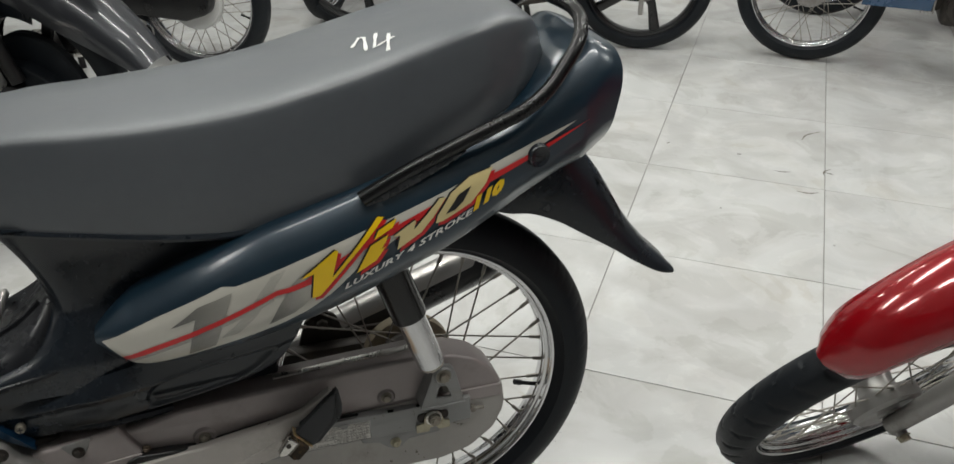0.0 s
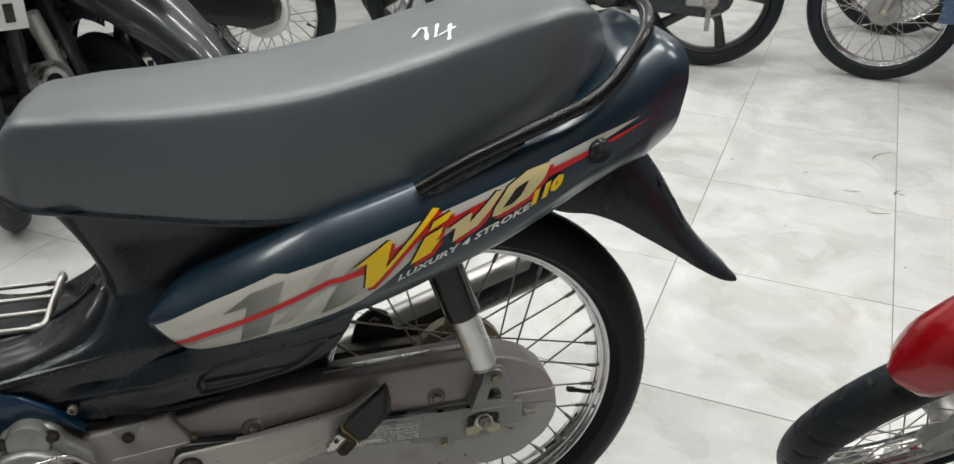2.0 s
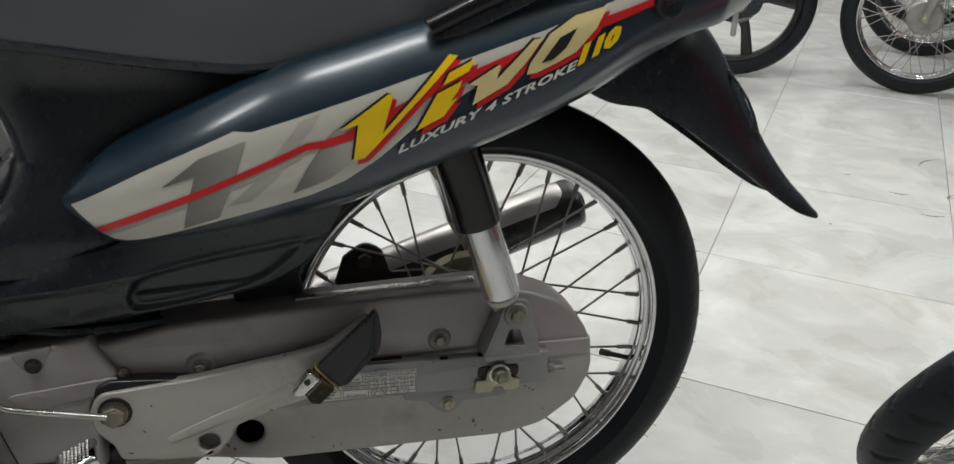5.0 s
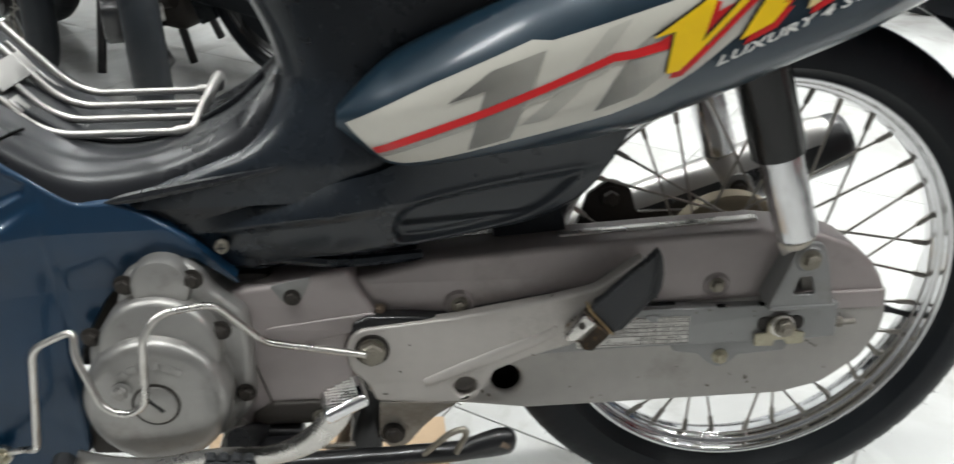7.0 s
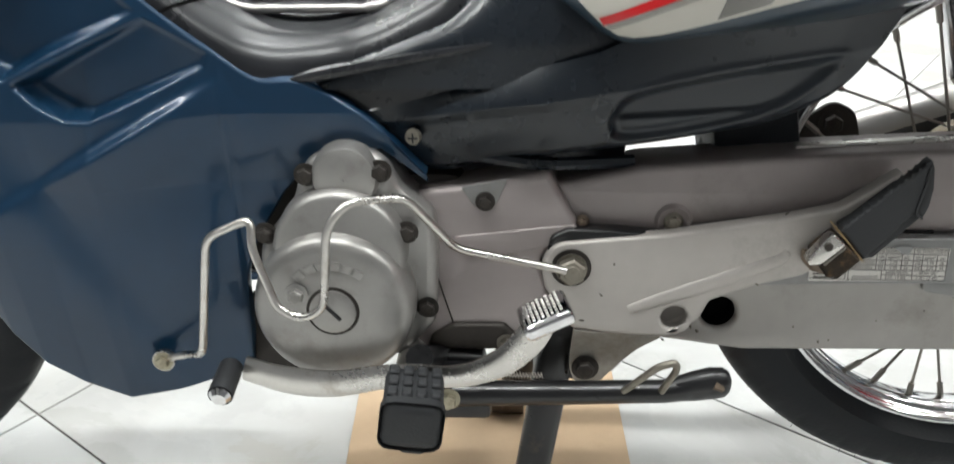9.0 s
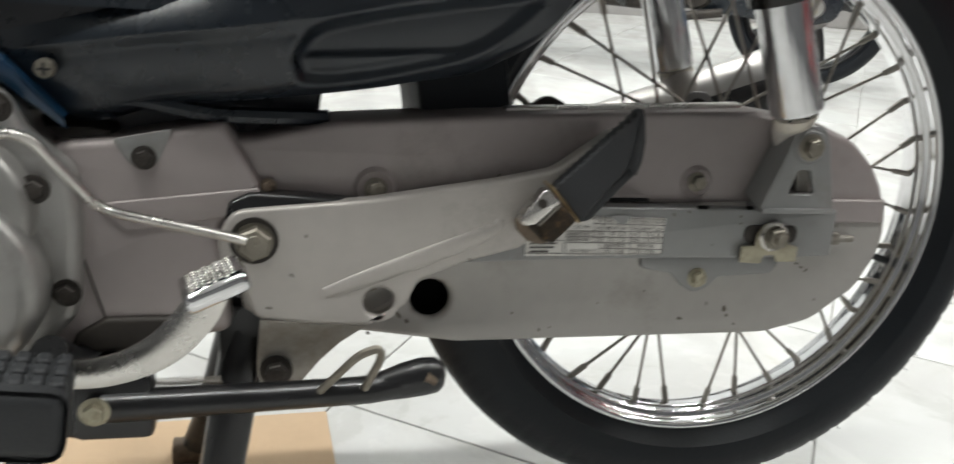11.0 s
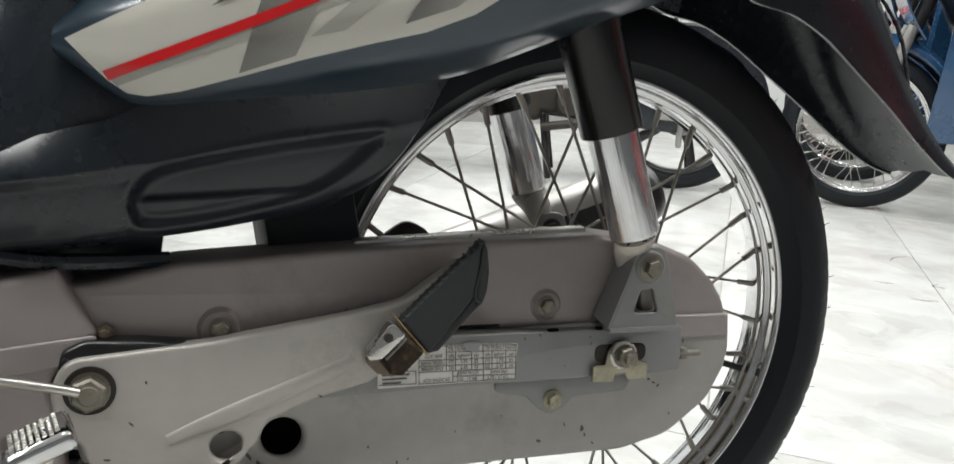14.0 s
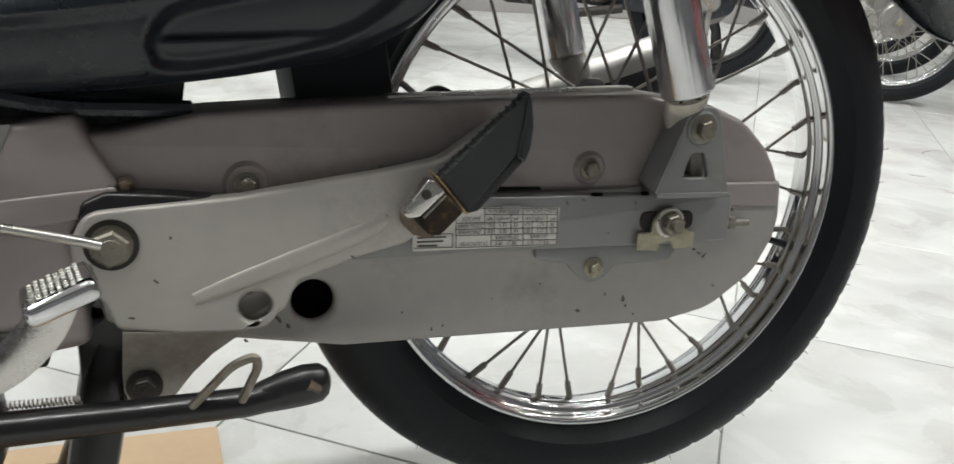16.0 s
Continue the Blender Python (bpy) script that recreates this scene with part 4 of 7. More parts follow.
part("tunnel_seam", tube(smooth_line([(-0.742, -0.1185, 0.537), (-0.731, -0.1165, 0.5425), (-0.723, -0.1085, 0.5445), (-0.717, -0.0945, 0.5455), (-0.713, -0.0780, 0.5450)], 5), 0.0016, 6), M_VOID, bike, "dark joint between inner shield and tunnel")
part("panel_crease", tube(smooth_line([(-0.64, -0.119, 0.486), (-0.58, -0.121, 0.497), (-0.50, -0.119, 0.510), (-0.45, -0.114, 0.520)], 6), [0.001, 0.0035, 0.0048, 0.0054, 0.0056, 0.0056, 0.0054, 0.005, 0.0047, 0.0044, 0.004, 0.0036, 0.003, 0.0026, 0.0021, 0.0017, 0.0013, 0.001, 0.0005], 8), M_GLOSSBLACK, bike)

# lower side panel with a scooped pod
l_up = eased([-0.60, -0.53, -0.464, -0.428, -0.395, -0.370, -0.345, -0.31, -0.27, -0.23, -0.186, -0.160], [0.452, 0.470, 0.4875, 0.499, 0.5085, 0.520, 0.5225, 0.527, 0.5315, 0.5375, 0.546, 0.553])
l_top = eased([-0.60, -0.50, -0.45, -0.41, -0.37, -0.30, -0.20, -0.160], [-0.108, -0.111, -0.117, -0.124, -0.130, -0.135, -0.135, -0.120])
l_lo = eased([-0.60, -0.534, -0.47, -0.40, -0.30, -0.24, -0.194, -0.165], [0.448, 0.402, 0.414, 0.421, 0.436, 0.452, 0.490, 0.545])


SCOOP = [(-0.388, 0.450), (-0.384, 0.463), (-0.373, 0.474), (-0.351, 0.482), (-0.301, 0.4935), (-0.252, 0.502), (-0.214, 0.507), (-0.217, 0.494), (-0.252, 0.463), (-0.302, 0.445), (-0.352, 0.434), (-0.380, 0.434)]


SCOOP = [(p.x, p.y) for p in smooth_line([(x, z, 0) for x, z in SCOOP + SCOOP[:1]], 3)[:-1]]


def inside(poly, x, z):
    """Distance to the polygon's edge, positive inside."""
    best, odd = 9.0, False
    for (ax, az), (bx, bz) in zip(poly, poly[1:] + poly[:1]):
        t = max(0.0, min(1.0, ((x - ax) * (bx - ax) + (z - az) * (bz - az)) / ((bx - ax) ** 2 + (bz - az) ** 2)))
        best = min(best, math.hypot(x - ax - t * (bx - ax), z - az - t * (bz - az)))
        if (az > z) != (bz > z) and x < ax + (z - az) / (bz - az) * (bx - ax):
            odd = not odd
    return best if odd else -best


def step(d, w):
    t = max(0.0, min(1.0, d / w * 0.5 + 0.5))
    return t * t * (3 - 2 * t)


p_ridge = eased([-0.56, -0.478, -0.428, -0.389, -0.361, -0.226, -0.16], [0.448, 0.463, 0.470, 0.476, 0.481, 0.505, 0.515])


def pod(x, s, z):
    """Bulges down to a ridge, falls back below it, with the scoop sunk in."""
    run = max(0.0, min(1.0, (x + 0.56) / 0.12))
    end = max(0.0, min(1.0, (-0.155 - x) / 0.06))
    d = z - p_ridge(x)
    top = l_up(x)
    out = 0.024 * run * (0.4 + 0.6 * end)
    if d > 0:
        k = min(1.0, d / max(top - p_ridge(x), 0.01)) ** 1.4
        y = (-0.108 - out) * (1 - k) + l_top(x) * k
    else:
        y = -0.108 - out + 0.004 * step(-d - 0.004, 0.006) + 0.020 * (min(1.0, -d / 0.06)) ** 2
    y += 0.012 * max(0.0, (0.14 - s) / 0.14) ** 2
    e = inside(SCOOP, x, z)
    deep = 0.013 * (0.25 + 0.75 * max(0.0, min(1.0, (-0.22 - x) / 0.16)))
    y += deep * step(e - 0.004, 0.0065)
    y -= 0.0010 * math.exp(-(e / 0.004) ** 2)
    ledge = 0.454 + 0.07 * (x + 0.371)
    y -= 0.005 * step(e - 0.008, 0.006) * step(ledge - z, 0.003)
    return y


rows = []
for x in np.linspace(-0.60, -0.165, 190):
    u, lo = l_up(x), l_lo(x)
    row = [Vector((x, -0.06, lo + 0.004)), Vector((x, -0.085, lo - 0.002))]
    row += [Vector((x, pod(x, s, lo + (u - lo) * s), lo + (u - lo) * s)) for s in np.linspace(0, 1, 84)]
    rows.append(row)
part("lower_side_panel", grid(rows), M_BLACK, bike, "satin black lower side panel with a scooped hollow", angle=80)
part("lower_side_panel", grid([[Vector((p.x, -p.y, p.z)) for p in r] for r in rows[::4]]), M_BLACK, bike, "satin black lower side panel", angle=80)
screw = part("panel_screw", moved(revolve([(0.0004, -0.003), (0.0055, -0.003), (0.0068, -0.001), (0.0068, 0.004), (0.0004, 0.004)], 20), Matrix.Translation((-0.544, -0.115, 0.437))), M_BOLT, bike, "cross-head panel screw")
part("screw_slot", join(box((0.008, 0.001, 0.0014), (-0.544, -0.1182, 0.437), 0), box((0.0014, 0.001, 0.008), (-0.544, -0.1184, 0.437), 0)), M_INKBLACK, screw)

# leg shield
g_up = eased([-1.04, -0.95, -0.842, -0.80, -0.746, -0.70, -0.669, -0.632, -0.586, -0.534], [0.82, 0.72, 0.634, 0.596, 0.544, 0.508, 0.486, 0.483, 0.456, 0.402])
g_lo = lerp([-1.04, -1.0, -0.951, -0.9335, -0.9096, -0.8862, -0.854, -0.8156, -0.7633, -0.72, -0.702, -0.6985, -0.6965, -0.689, -0.678, -0.6575, -0.638, -0.6263, -0.6035, -0.57, -0.534], [0.56, 0.45, 0.35, 0.310, 0.2585, 0.2266, 0.2034, 0.188, 0.1985, 0.208, 0.216, 0.245, 0.310, 0.334, 0.355, 0.387, 0.408, 0.421, 0.431, 0.428, 0.398])
POCKETS = ([(-0.8856, 0.5448), (-0.8709, 0.5526), (-0.8110, 0.5827), (-0.7972, 0.5816), (-0.7528, 0.5408), (-0.8197, 0.5130), (-0.8585, 0.4935), (-0.8916, 0.5117)],
           [(-0.8502, 0.4879), (-0.8024, 0.5113), (-0.7498, 0.5371), (-0.7020, 0.5086), (-0.7061, 0.4972), (-0.7497, 0.4786), (-0.7964, 0.4595), (-0.8164, 0.4613), (-0.8363, 0.4733)])
FLUSH = (((-0.7972, 0.5816), (-0.7528, 0.5408)), ((-0.7498, 0.5371), (-0.7020, 0.5086)))


def vents(x, z):
    """Two ramped pockets that open forward, and a wedge-shaped ridge under them."""
    y = 0.0
    for poly, ((px, pz), (qx, qz)) in zip(POCKETS, FLUSH):
        e = inside(poly, x, z)
        back = ((x - px) * (qz - pz) - (z - pz) * (qx - px)) / math.hypot(qx - px, qz - pz)
        ramp = max(0.0, min(1.0, abs(back) / 0.095))
        y += (0.0010 + 0.021 * ramp) * step(e - 0.0015, 0.0042) - 0.0009 * math.exp(-(e / 0.0022) ** 2)
    ax, az, bx, bz = -0.843, 0.403, -0.690, 0.487
    t = max(0.0, min(1.0, ((x - ax) * (bx - ax) + (z - az) * (bz - az)) / ((bx - ax) ** 2 + (bz - az) ** 2)))
    d = ((x - ax) * -(bz - az) + (z - az) * (bx - ax)) / math.hypot(bx - ax, bz - az)
    y -= 0.013 * math.sin(math.pi * max(0.02, min(1.0, t * 0.9 + 0.1))) * (math.exp(-(d / 0.006) ** 2) if d > 0 else math.exp(-(d / 0.035) ** 2))
    return y


rows = []
for x in np.linspace(-1.04, -0.534, 340):
    u, lo = g_up(x), g_lo(x)
    row = []
    for s in np.linspace(0, 1, 190):
        z = lo + (u - lo) * s
        y = -0.122 - 0.030 * math.sin(math.pi * s) * np.interp(x, [-0.80, -0.69, -0.55], [1.0, 0.15, 0.0]) - 0.02 * np.interp(x, [-1.04, -0.85], [1.0, 0.0])
        y += 0.010 / (1 + math.exp(-((x + 0.86 + 0.55 * (z - 0.40)) / 0.008))) * (1 if z < 0.40 else max(0.0, 1 - (z - 0.40) / 0.06))
        y += vents(x, z)
        row.append(Vector((x, y, z)))
    row += [Vector((x, -0.118, u + 0.004)), Vector((x, -0.10, u + 0.004))]
    rows.append([Vector((x, row[0].y + 0.012, lo - 0.002))] + row)
shield = part("leg_shield", grid(rows), M_SHIELD, bike, "glossy dark blue leg shield with moulded vents", angle=75)
part("leg_shield", grid([[Vector((p.x, -p.y, p.z)) for p in r] for r in rows[::3]]), M_SHIELD, bike, "glossy dark blue leg shield", angle=75)
# luggage rack in the step-through
for i, y in enumerate((-0.055, -0.018, 0.018, 0.055)):
    z = 0.531 + 0.004 * i
    part("rack_tube", tube(bent([(-0.572, y, z), (-0.690, y, z), (-0.716, y, z + 0.012), (-0.784, y, z + 0.089), (-0.8147, y, z + 0.1227), (-0.93, y, z + 0.247)], 0.03, 6), 0.0037, 10), M_RACK, bike, "bright steel luggage rack tube")
part("rack_end_bar", tube(bent([(-0.585, -0.055, 0.531), (-0.568, -0.055, 0.533), (-0.560, -0.03, 0.552), (-0.556, 0.03, 0.566), (-0.562, 0.055, 0.545), (-0.585, 0.055, 0.543)], 0.012, 5), 0.0055, 10), M_RACK, bike, "bright steel rack end bar")
part("rack_clamp", moved(box((0.026, 0.088, 0.0018), (0, 0, 0), 0.0007), Matrix.Translation((-0.7415, -0.012, 0.5835)) @ pose(0, 0, 0, 0, 49, 0)), M_RACK, bike, "flat steel plate across the rack tubes")
part("rack_clamp", moved(box((0.016, 0.020, 0.0018), (0, 0, 0), 0.0007), Matrix.Translation((-0.7250, -0.046, 0.5600)) @ pose(0, 0, 0, 0, 49, 0)), M_RACK, bike, "flat steel rack tab")
for y in (-0.044, 0.048):
    part("rack_stay", tube(bent([(-0.700, y, 0.532), (-0.735, y, 0.562), (-0.765, y, 0.600)], 0.02, 5), 0.0024, 8), M_RACK, bike, "thin steel stay under the rack")
    part("stay_eye", moved(revolve([(0.0028, -0.002), (0.006, -0.002), (0.006, 0.002), (0.0028, 0.002)], 16), Matrix.Translation((-0.697, y, 0.530))), M_RACK, bike)
part("rack_hook", tube(bent([(-0.765, -0.044, 0.602), (-0.782, -0.040, 0.622), (-0.784, -0.010, 0.624), (-0.792, 0.0, 0.634), (-0.789, 0.020, 0.631), (-0.795, 0.040, 0.636), (-0.775, 0.048, 0.612)], 0.01, 4), 0.0032, 8), M_RACK, bike, "bent wire rack hook")


# ---- drive side: engine covers, chain case, swing arm ----
def bolt(x, y, z, parent, r=0.006, h=0.006, washer=0.0095, mat=None, turn=0.0, name="bolt"):
    key = (r, h, washer)
    if key not in BOLTS:
        BOLTS[key] = {}
    mat = mat or M_BOLT
    if mat.name not in BOLTS[key]:
        BOLTS[key][mat.name] = mesh_of("bolt", hex_bolt(r, h, washer), mat, angle=30)
    return share(name, BOLTS[key][mat.name], parent, pose(x, y, z, 0, turn, 0))


BOLTS = {}

# chain case: lower half behind, upper half, with a rounded edge
lower_case = part("lower_chain_case", plate([(-0.435, 0.330), (0.0, 0.350), (0.1150, 0.352, 0.003), (0.1180, 0.320, 0.03), (0.1150, 0.302, 0.03), (0.100, 0.272, 0.04), (0.060, 0.242, 0.05), (0.015, 0.2315, 0.05), (-0.255, 0.2305, 0.02), (-0.34, 0.243), (-0.42, 0.26)],
                                            -0.098, 0.058, 0.005, holes=[list(reversed(circle(-0.279, 0.268, 0.0155)))]), M_SILVER2_DIM, bike, "grey painted steel lower chain case, scuffed")
upper_case = part("upper_chain_case", plate([(-0.440, 0.389), (-0.410, 0.3915), (-0.389, 0.3965, 0.01), (-0.354, 0.4045), (-0.243, 0.4125), (-0.1185, 0.4185), (-0.020, 0.4225, 0.03), (0.0388, 0.4150, 0.04), (0.074, 0.4015, 0.05), (0.098, 0.3795, 0.012), (0.109, 0.3625, 0.02), (0.1155, 0.345, 0.004), (0.1155, 0.343), (0.0, 0.3445), (-0.20, 0.3445), (-0.44, 0.336)],
                                            -0.0955, 0.058, 0.006), M_SILVER, bike, "grey-brown painted steel upper chain case")
part("case_ridge", plate([(0.0, 0.3515), (0.1105, 0.3515), (0.1135, 0.331), (0.0, 0.331)], -0.0996, 0.01, 0.002, r=0.003), M_SILVER, upper_case)
part("case_dimple", moved(revolve([(0.0005, -0.002), (0.010, -0.002), (0.0135, -0.0045), (0.017, 0.001), (0.0005, 0.001)], 28), Matrix.Translation((-0.325, -0.0955, 0.356))), M_SILVER, upper_case)
part("case_dimple", moved(revolve([(0.0005, -0.001), (0.008, -0.001), (0.011, -0.0035), (0.0145, 0.001), (0.0005, 0.001)], 28), Matrix.Translation((-0.065, -0.0955, 0.3645))), M_SILVER, upper_case)
bolt(-0.325, -0.0975, 0.356, upper_case, 0.0062, 0.005, 0.0085, turn=10)
bolt(-0.065, -0.0965, 0.3645, upper_case, 0.0062, 0.006, 0.008, turn=25)
bolt(-0.403, -0.099, 0.357, upper_case, 0.004, 0.004, 0.006, M_RUST)

# swing arm and its tab
arm = part("swing_arm", plate([(-0.30, 0.347), (0.0605, 0.3445, 0.002), (0.0605, 0.3050, 0.002), (0.03, 0.3035), (-0.085, 0.3035), (-0.16, 0.303), (-0.30, 0.300)], -0.1085, 0.03, 0.002, r=0.003), M_ARM, bike, "grey painted box-section swing arm")
# black strips in place of the shade in the slots
for x_, w_ in ((-0.128, 0.036), (-0.062, 0.009), (-0.020, 0.006)):
    part("slot", box((w_, 0.004, 0.0022), (x_, -0.1070, 0.3458 + 0.006 * max(0.0, -0.06 - x_) / 0.07), 0.0004), M_VOID, arm, "slot above the swing arm, its shade painted black")
tab = part("case_tab", plate([(-0.108, 0.306, 0.001), (-0.1075, 0.293), (-0.0807, 0.2885), (-0.0695, 0.2775), (-0.0575, 0.2705, 0.012), (-0.0460, 0.2755), (-0.0370, 0.2850), (0.0115, 0.2875), (0.022, 0.306, 0.001)], -0.1025, 0.009, 0.002, r=0.006), M_ARM, lower_case)
bolt(-0.0566, -0.1026, 0.2848, tab, 0.0062, 0.006, 0.0085, M_ZINC)
part("adjuster_bolt", join(rod((0.055, -0.1035, 0.3185), (0.082, -0.1035, 0.3185), 0.0030, 10), box((0.007, 0.007, 0.010), (0.066, -0.1025, 0.3185), 0.001)), M_LUG, bike, "threaded chain adjuster bolt")

# axle with its adjuster plate
part("axle_slot", plate([(-0.023, 0.3165, 0.007), (-0.023, 0.3315, 0.007), (0.025, 0.3315, 0.007), (0.025, 0.3165, 0.007)], -0.1096, 0.002, 0.0004), M_DARKMETAL, bike, "dark grimy axle slot")
adj = part("axle_plate", plate([(-0.0258, 0.3148), (-0.0145, 0.3155), (-0.0128, 0.326, 0.008), (-0.0065, 0.3345, 0.008), (0.0070, 0.3352, 0.008), (0.0140, 0.327, 0.008), (0.0165, 0.3165), (0.0256, 0.3140), (0.0256, 0.3013), (0.008, 0.3013), (0.005, 0.3072), (-0.005, 0.3070), (-0.0065, 0.3000), (-0.0258, 0.3010)], -0.1135, 0.003, 0.0007, r=0.0015),
           M_ZINC, bike, "yellow-zinc chain adjuster plate")
part("axle_washer", moved(revolve([(0.0005, -0.0025), (0.0115, -0.0025), (0.0125, -0.0015), (0.0125, 0), (0.0005, 0)], 32), Matrix.Translation((0.001, -0.1135, 0.3235))), M_CHROME_DULL, adj)
bolt(0.0015, -0.1155, 0.3232, adj, 0.0092, 0.007, 0.0102, M_BOLT, 15, "axle_nut")
part("axle_end", moved(revolve([(0.0005, -0.1275), (0.0042, -0.1275), (0.0050, -0.1260), (0.0050, -0.10), (0.0005, -0.10)], 20), Matrix.Translation((0.0015, 0, 0.3232))), M_BOLT, adj)

# data label on the swing arm
label = part("data_label", plate([(-0.2085, 0.3395), (-0.0937, 0.3372), (-0.0946, 0.3070), (-0.2088, 0.3064)], -0.1096, 0.0008, 0.0002, r=0.002), M_LABEL, arm, "white printed tyre data label, torn at the top")
part("label_tear", plate([(-0.1420, 0.3395), (-0.1365, 0.3350), (-0.1340, 0.3325), (-0.1310, 0.3330), (-0.1285, 0.3312), (-0.1268, 0.3350), (-0.1245, 0.3392), (-0.132, 0.3405)], -0.1103, 0.0006, 0.0001, r=0.001), M_ARM, label)


def ruled(x0, z0, x1, z1, thick=0.00055):
    d = Vector((x1 - x0, 0, z1 - z0))
    turn = -math.degrees(math.atan2(d.z, d.x))
    part("ruled_line", moved(box((d.length, 0.0003, thick), (0, 0, 0), 0), pose((x0 + x1) / 2, -0.1099, (z0 + z1) / 2, 0, turn, 0)), M_INK, label, smooth=False)


for line in ((-0.1768, 0.3382, -0.0952, 0.3366), (-0.1544, 0.3330, -0.0946, 0.3315), (-0.1767, 0.3270, -0.0942, 0.3261), (-0.1765, 0.3223, -0.0938, 0.3212), (-0.1763, 0.3176, -0.0938, 0.3166), (-0.1482, 0.3128, -0.0950, 0.3115), (-0.1762, 0.3082, -0.0952, 0.3076),
             (-0.1768, 0.3382, -0.1755, 0.3082), (-0.1544, 0.3378, -0.1535, 0.3174), (-0.1466, 0.3328, -0.1459, 0.3172), (-0.1330, 0.3325, -0.1323, 0.3170), (-0.1238, 0.3374, -0.1219, 0.3080), (-0.1158, 0.3320, -0.1151, 0.3168), (-0.1038, 0.3318, -0.1031, 0.3167), (-0.0952, 0.3366, -0.0942, 0.3076), (-0.1482, 0.3174, -0.1477, 0.3082),
             (-0.2075, 0.3196, -0.1785, 0.3190), (-0.1785, 0.3190, -0.1780, 0.3086), (-0.2078, 0.3090, -0.1780, 0.3086)):
    ruled(*line)


def label_text(body, x, z, width, size=0.0040):
    """Condensed lettering of the given width; the lines fall a little towards the back."""
    bm = text_mesh(body, size, 0.0, 0.00007)
    wide = width / max(v.co.x for v in bm.verts)
    for v in bm.verts:
        v.co = (x + wide * v.co.x, -0.1102, z + v.co.y - 0.014 * wide * v.co.x)
    part("printed_text", bm, M_INK, label)


for body, x, z, width in (("TẢI TRỌNG 1 NGƯỜI", -0.1527, 0.3341, 0.0265), ("TẢI TRỌNG 2 NGƯỜI", -0.1222, 0.3334, 0.0262), ("LỌC KHÍ", -0.1715, 0.3290, 0.0140),
                          ("kPa", -0.1522, 0.3284, 0.0044), ("kgf/cm²", -0.1446, 0.3284, 0.0105), ("psi", -0.1312, 0.3281, 0.0040), ("kPa", -0.1215, 0.3277, 0.0044), ("kgf/cm²", -0.1142, 0.3277, 0.0090), ("psi", -0.1012, 0.3273, 0.0040),
                          ("BÁNH TRƯỚC", -0.1745, 0.3234, 0.0192), ("175", -0.1522, 0.3234, 0.0046), ("1.75", -0.1425, 0.3233, 0.0062), ("25", -0.1308, 0.3231, 0.0034), ("175", -0.1218, 0.3228, 0.0046), ("1.75", -0.1120, 0.3228, 0.0062), ("25", -0.1010, 0.3224, 0.0034),
                          ("BÁNH SAU", -0.1742, 0.3187, 0.0175), ("225", -0.1520, 0.3187, 0.0046), ("2.25", -0.1422, 0.3186, 0.0062), ("33", -0.1306, 0.3184, 0.0034), ("225", -0.1216, 0.3181, 0.0046), ("2.25", -0.1118, 0.3181, 0.0062), ("33", -0.1008, 0.3178, 0.0034),
                          ("BÁNH TRƯỚC", -0.1445, 0.3137, 0.0185), ("BÁNH SAU", -0.1164, 0.3133, 0.0145), ("KÍCH THƯỚC VỎ", -0.1722, 0.3093, 0.0215), ("2.50 - 17 38L", -0.1448, 0.3090, 0.0180), ("2.75 - 17 41L", -0.1188, 0.3086, 0.0185)):
    label_text(body, x, z, width)
for x, z, width in ((-0.2055, 0.3168, 0.022), (-0.2055, 0.3136, 0.020), (-0.2050, 0.3104, 0.015)):
    part("print_bar", box((width, 0.0003, 0.0013), (x + width / 2, -0.1099, z), 0), M_INK, label, smooth=False)

# foot peg bracket: a pressed arm from the pivot bolt to the peg
bracket = part("peg_bracket", plate([(-0.438, 0.322, 0.02), (-0.428, 0.343, 0.02), (-0.330, 0.352), (-0.232, 0.3680), (-0.192, 0.3765, 0.03), (-0.1475, 0.4080, 0.003), (-0.1440, 0.4030, 0.003), (-0.195, 0.330), (-0.216, 0.3145), (-0.256, 0.304), (-0.292, 0.290), (-0.301, 0.270), (-0.330, 0.2535), (-0.370, 0.2555), (-0.412, 0.262), (-0.418, 0.280), (-0.435, 0.300, 0.02)],
                                    -0.117, 0.016, 0.0035, holes=[list(reversed(circle(-0.3215, 0.2725, 0.0115)))]), M_SILVER2, bike, "pressed grey steel arm carrying the passenger foot peg")
lug_rows = []
for s_, xa, xb in ((0.0, -0.4085, -0.331), (0.25, -0.4095, -0.350), (0.5, -0.4105, -0.364), (0.72, -0.4100, -0.3735), (0.88, -0.4065, -0.3805), (0.97, -0.4015, -0.387)):
    lug_rows.append([Vector((xa + (xb - xa) * q, -0.1165 + 0.022 * s_ ** 0.8, 0.260 - 0.071 * s_ - 0.006 * (1 - s_) * q)) for q in np.linspace(0, 1, 9)])
part("bracket_lug", thicken(grid(lug_rows), -0.006), M_LUG, bracket, "lower lug of the arm, bent inward, browned with grime")
# a black cup in the hole paints the shade inside it
part("bracket_hole", moved(revolve([(0.0005, 0.006), (0.0157, 0.006), (0.0157, -0.014), (0.0153, -0.014), (0.0153, 0.003), (0.0005, 0.003)], 28), Matrix.Translation((-0.279, -0.078, 0.268))), M_VOID, lower_case, "open hole, its inner shade painted black")
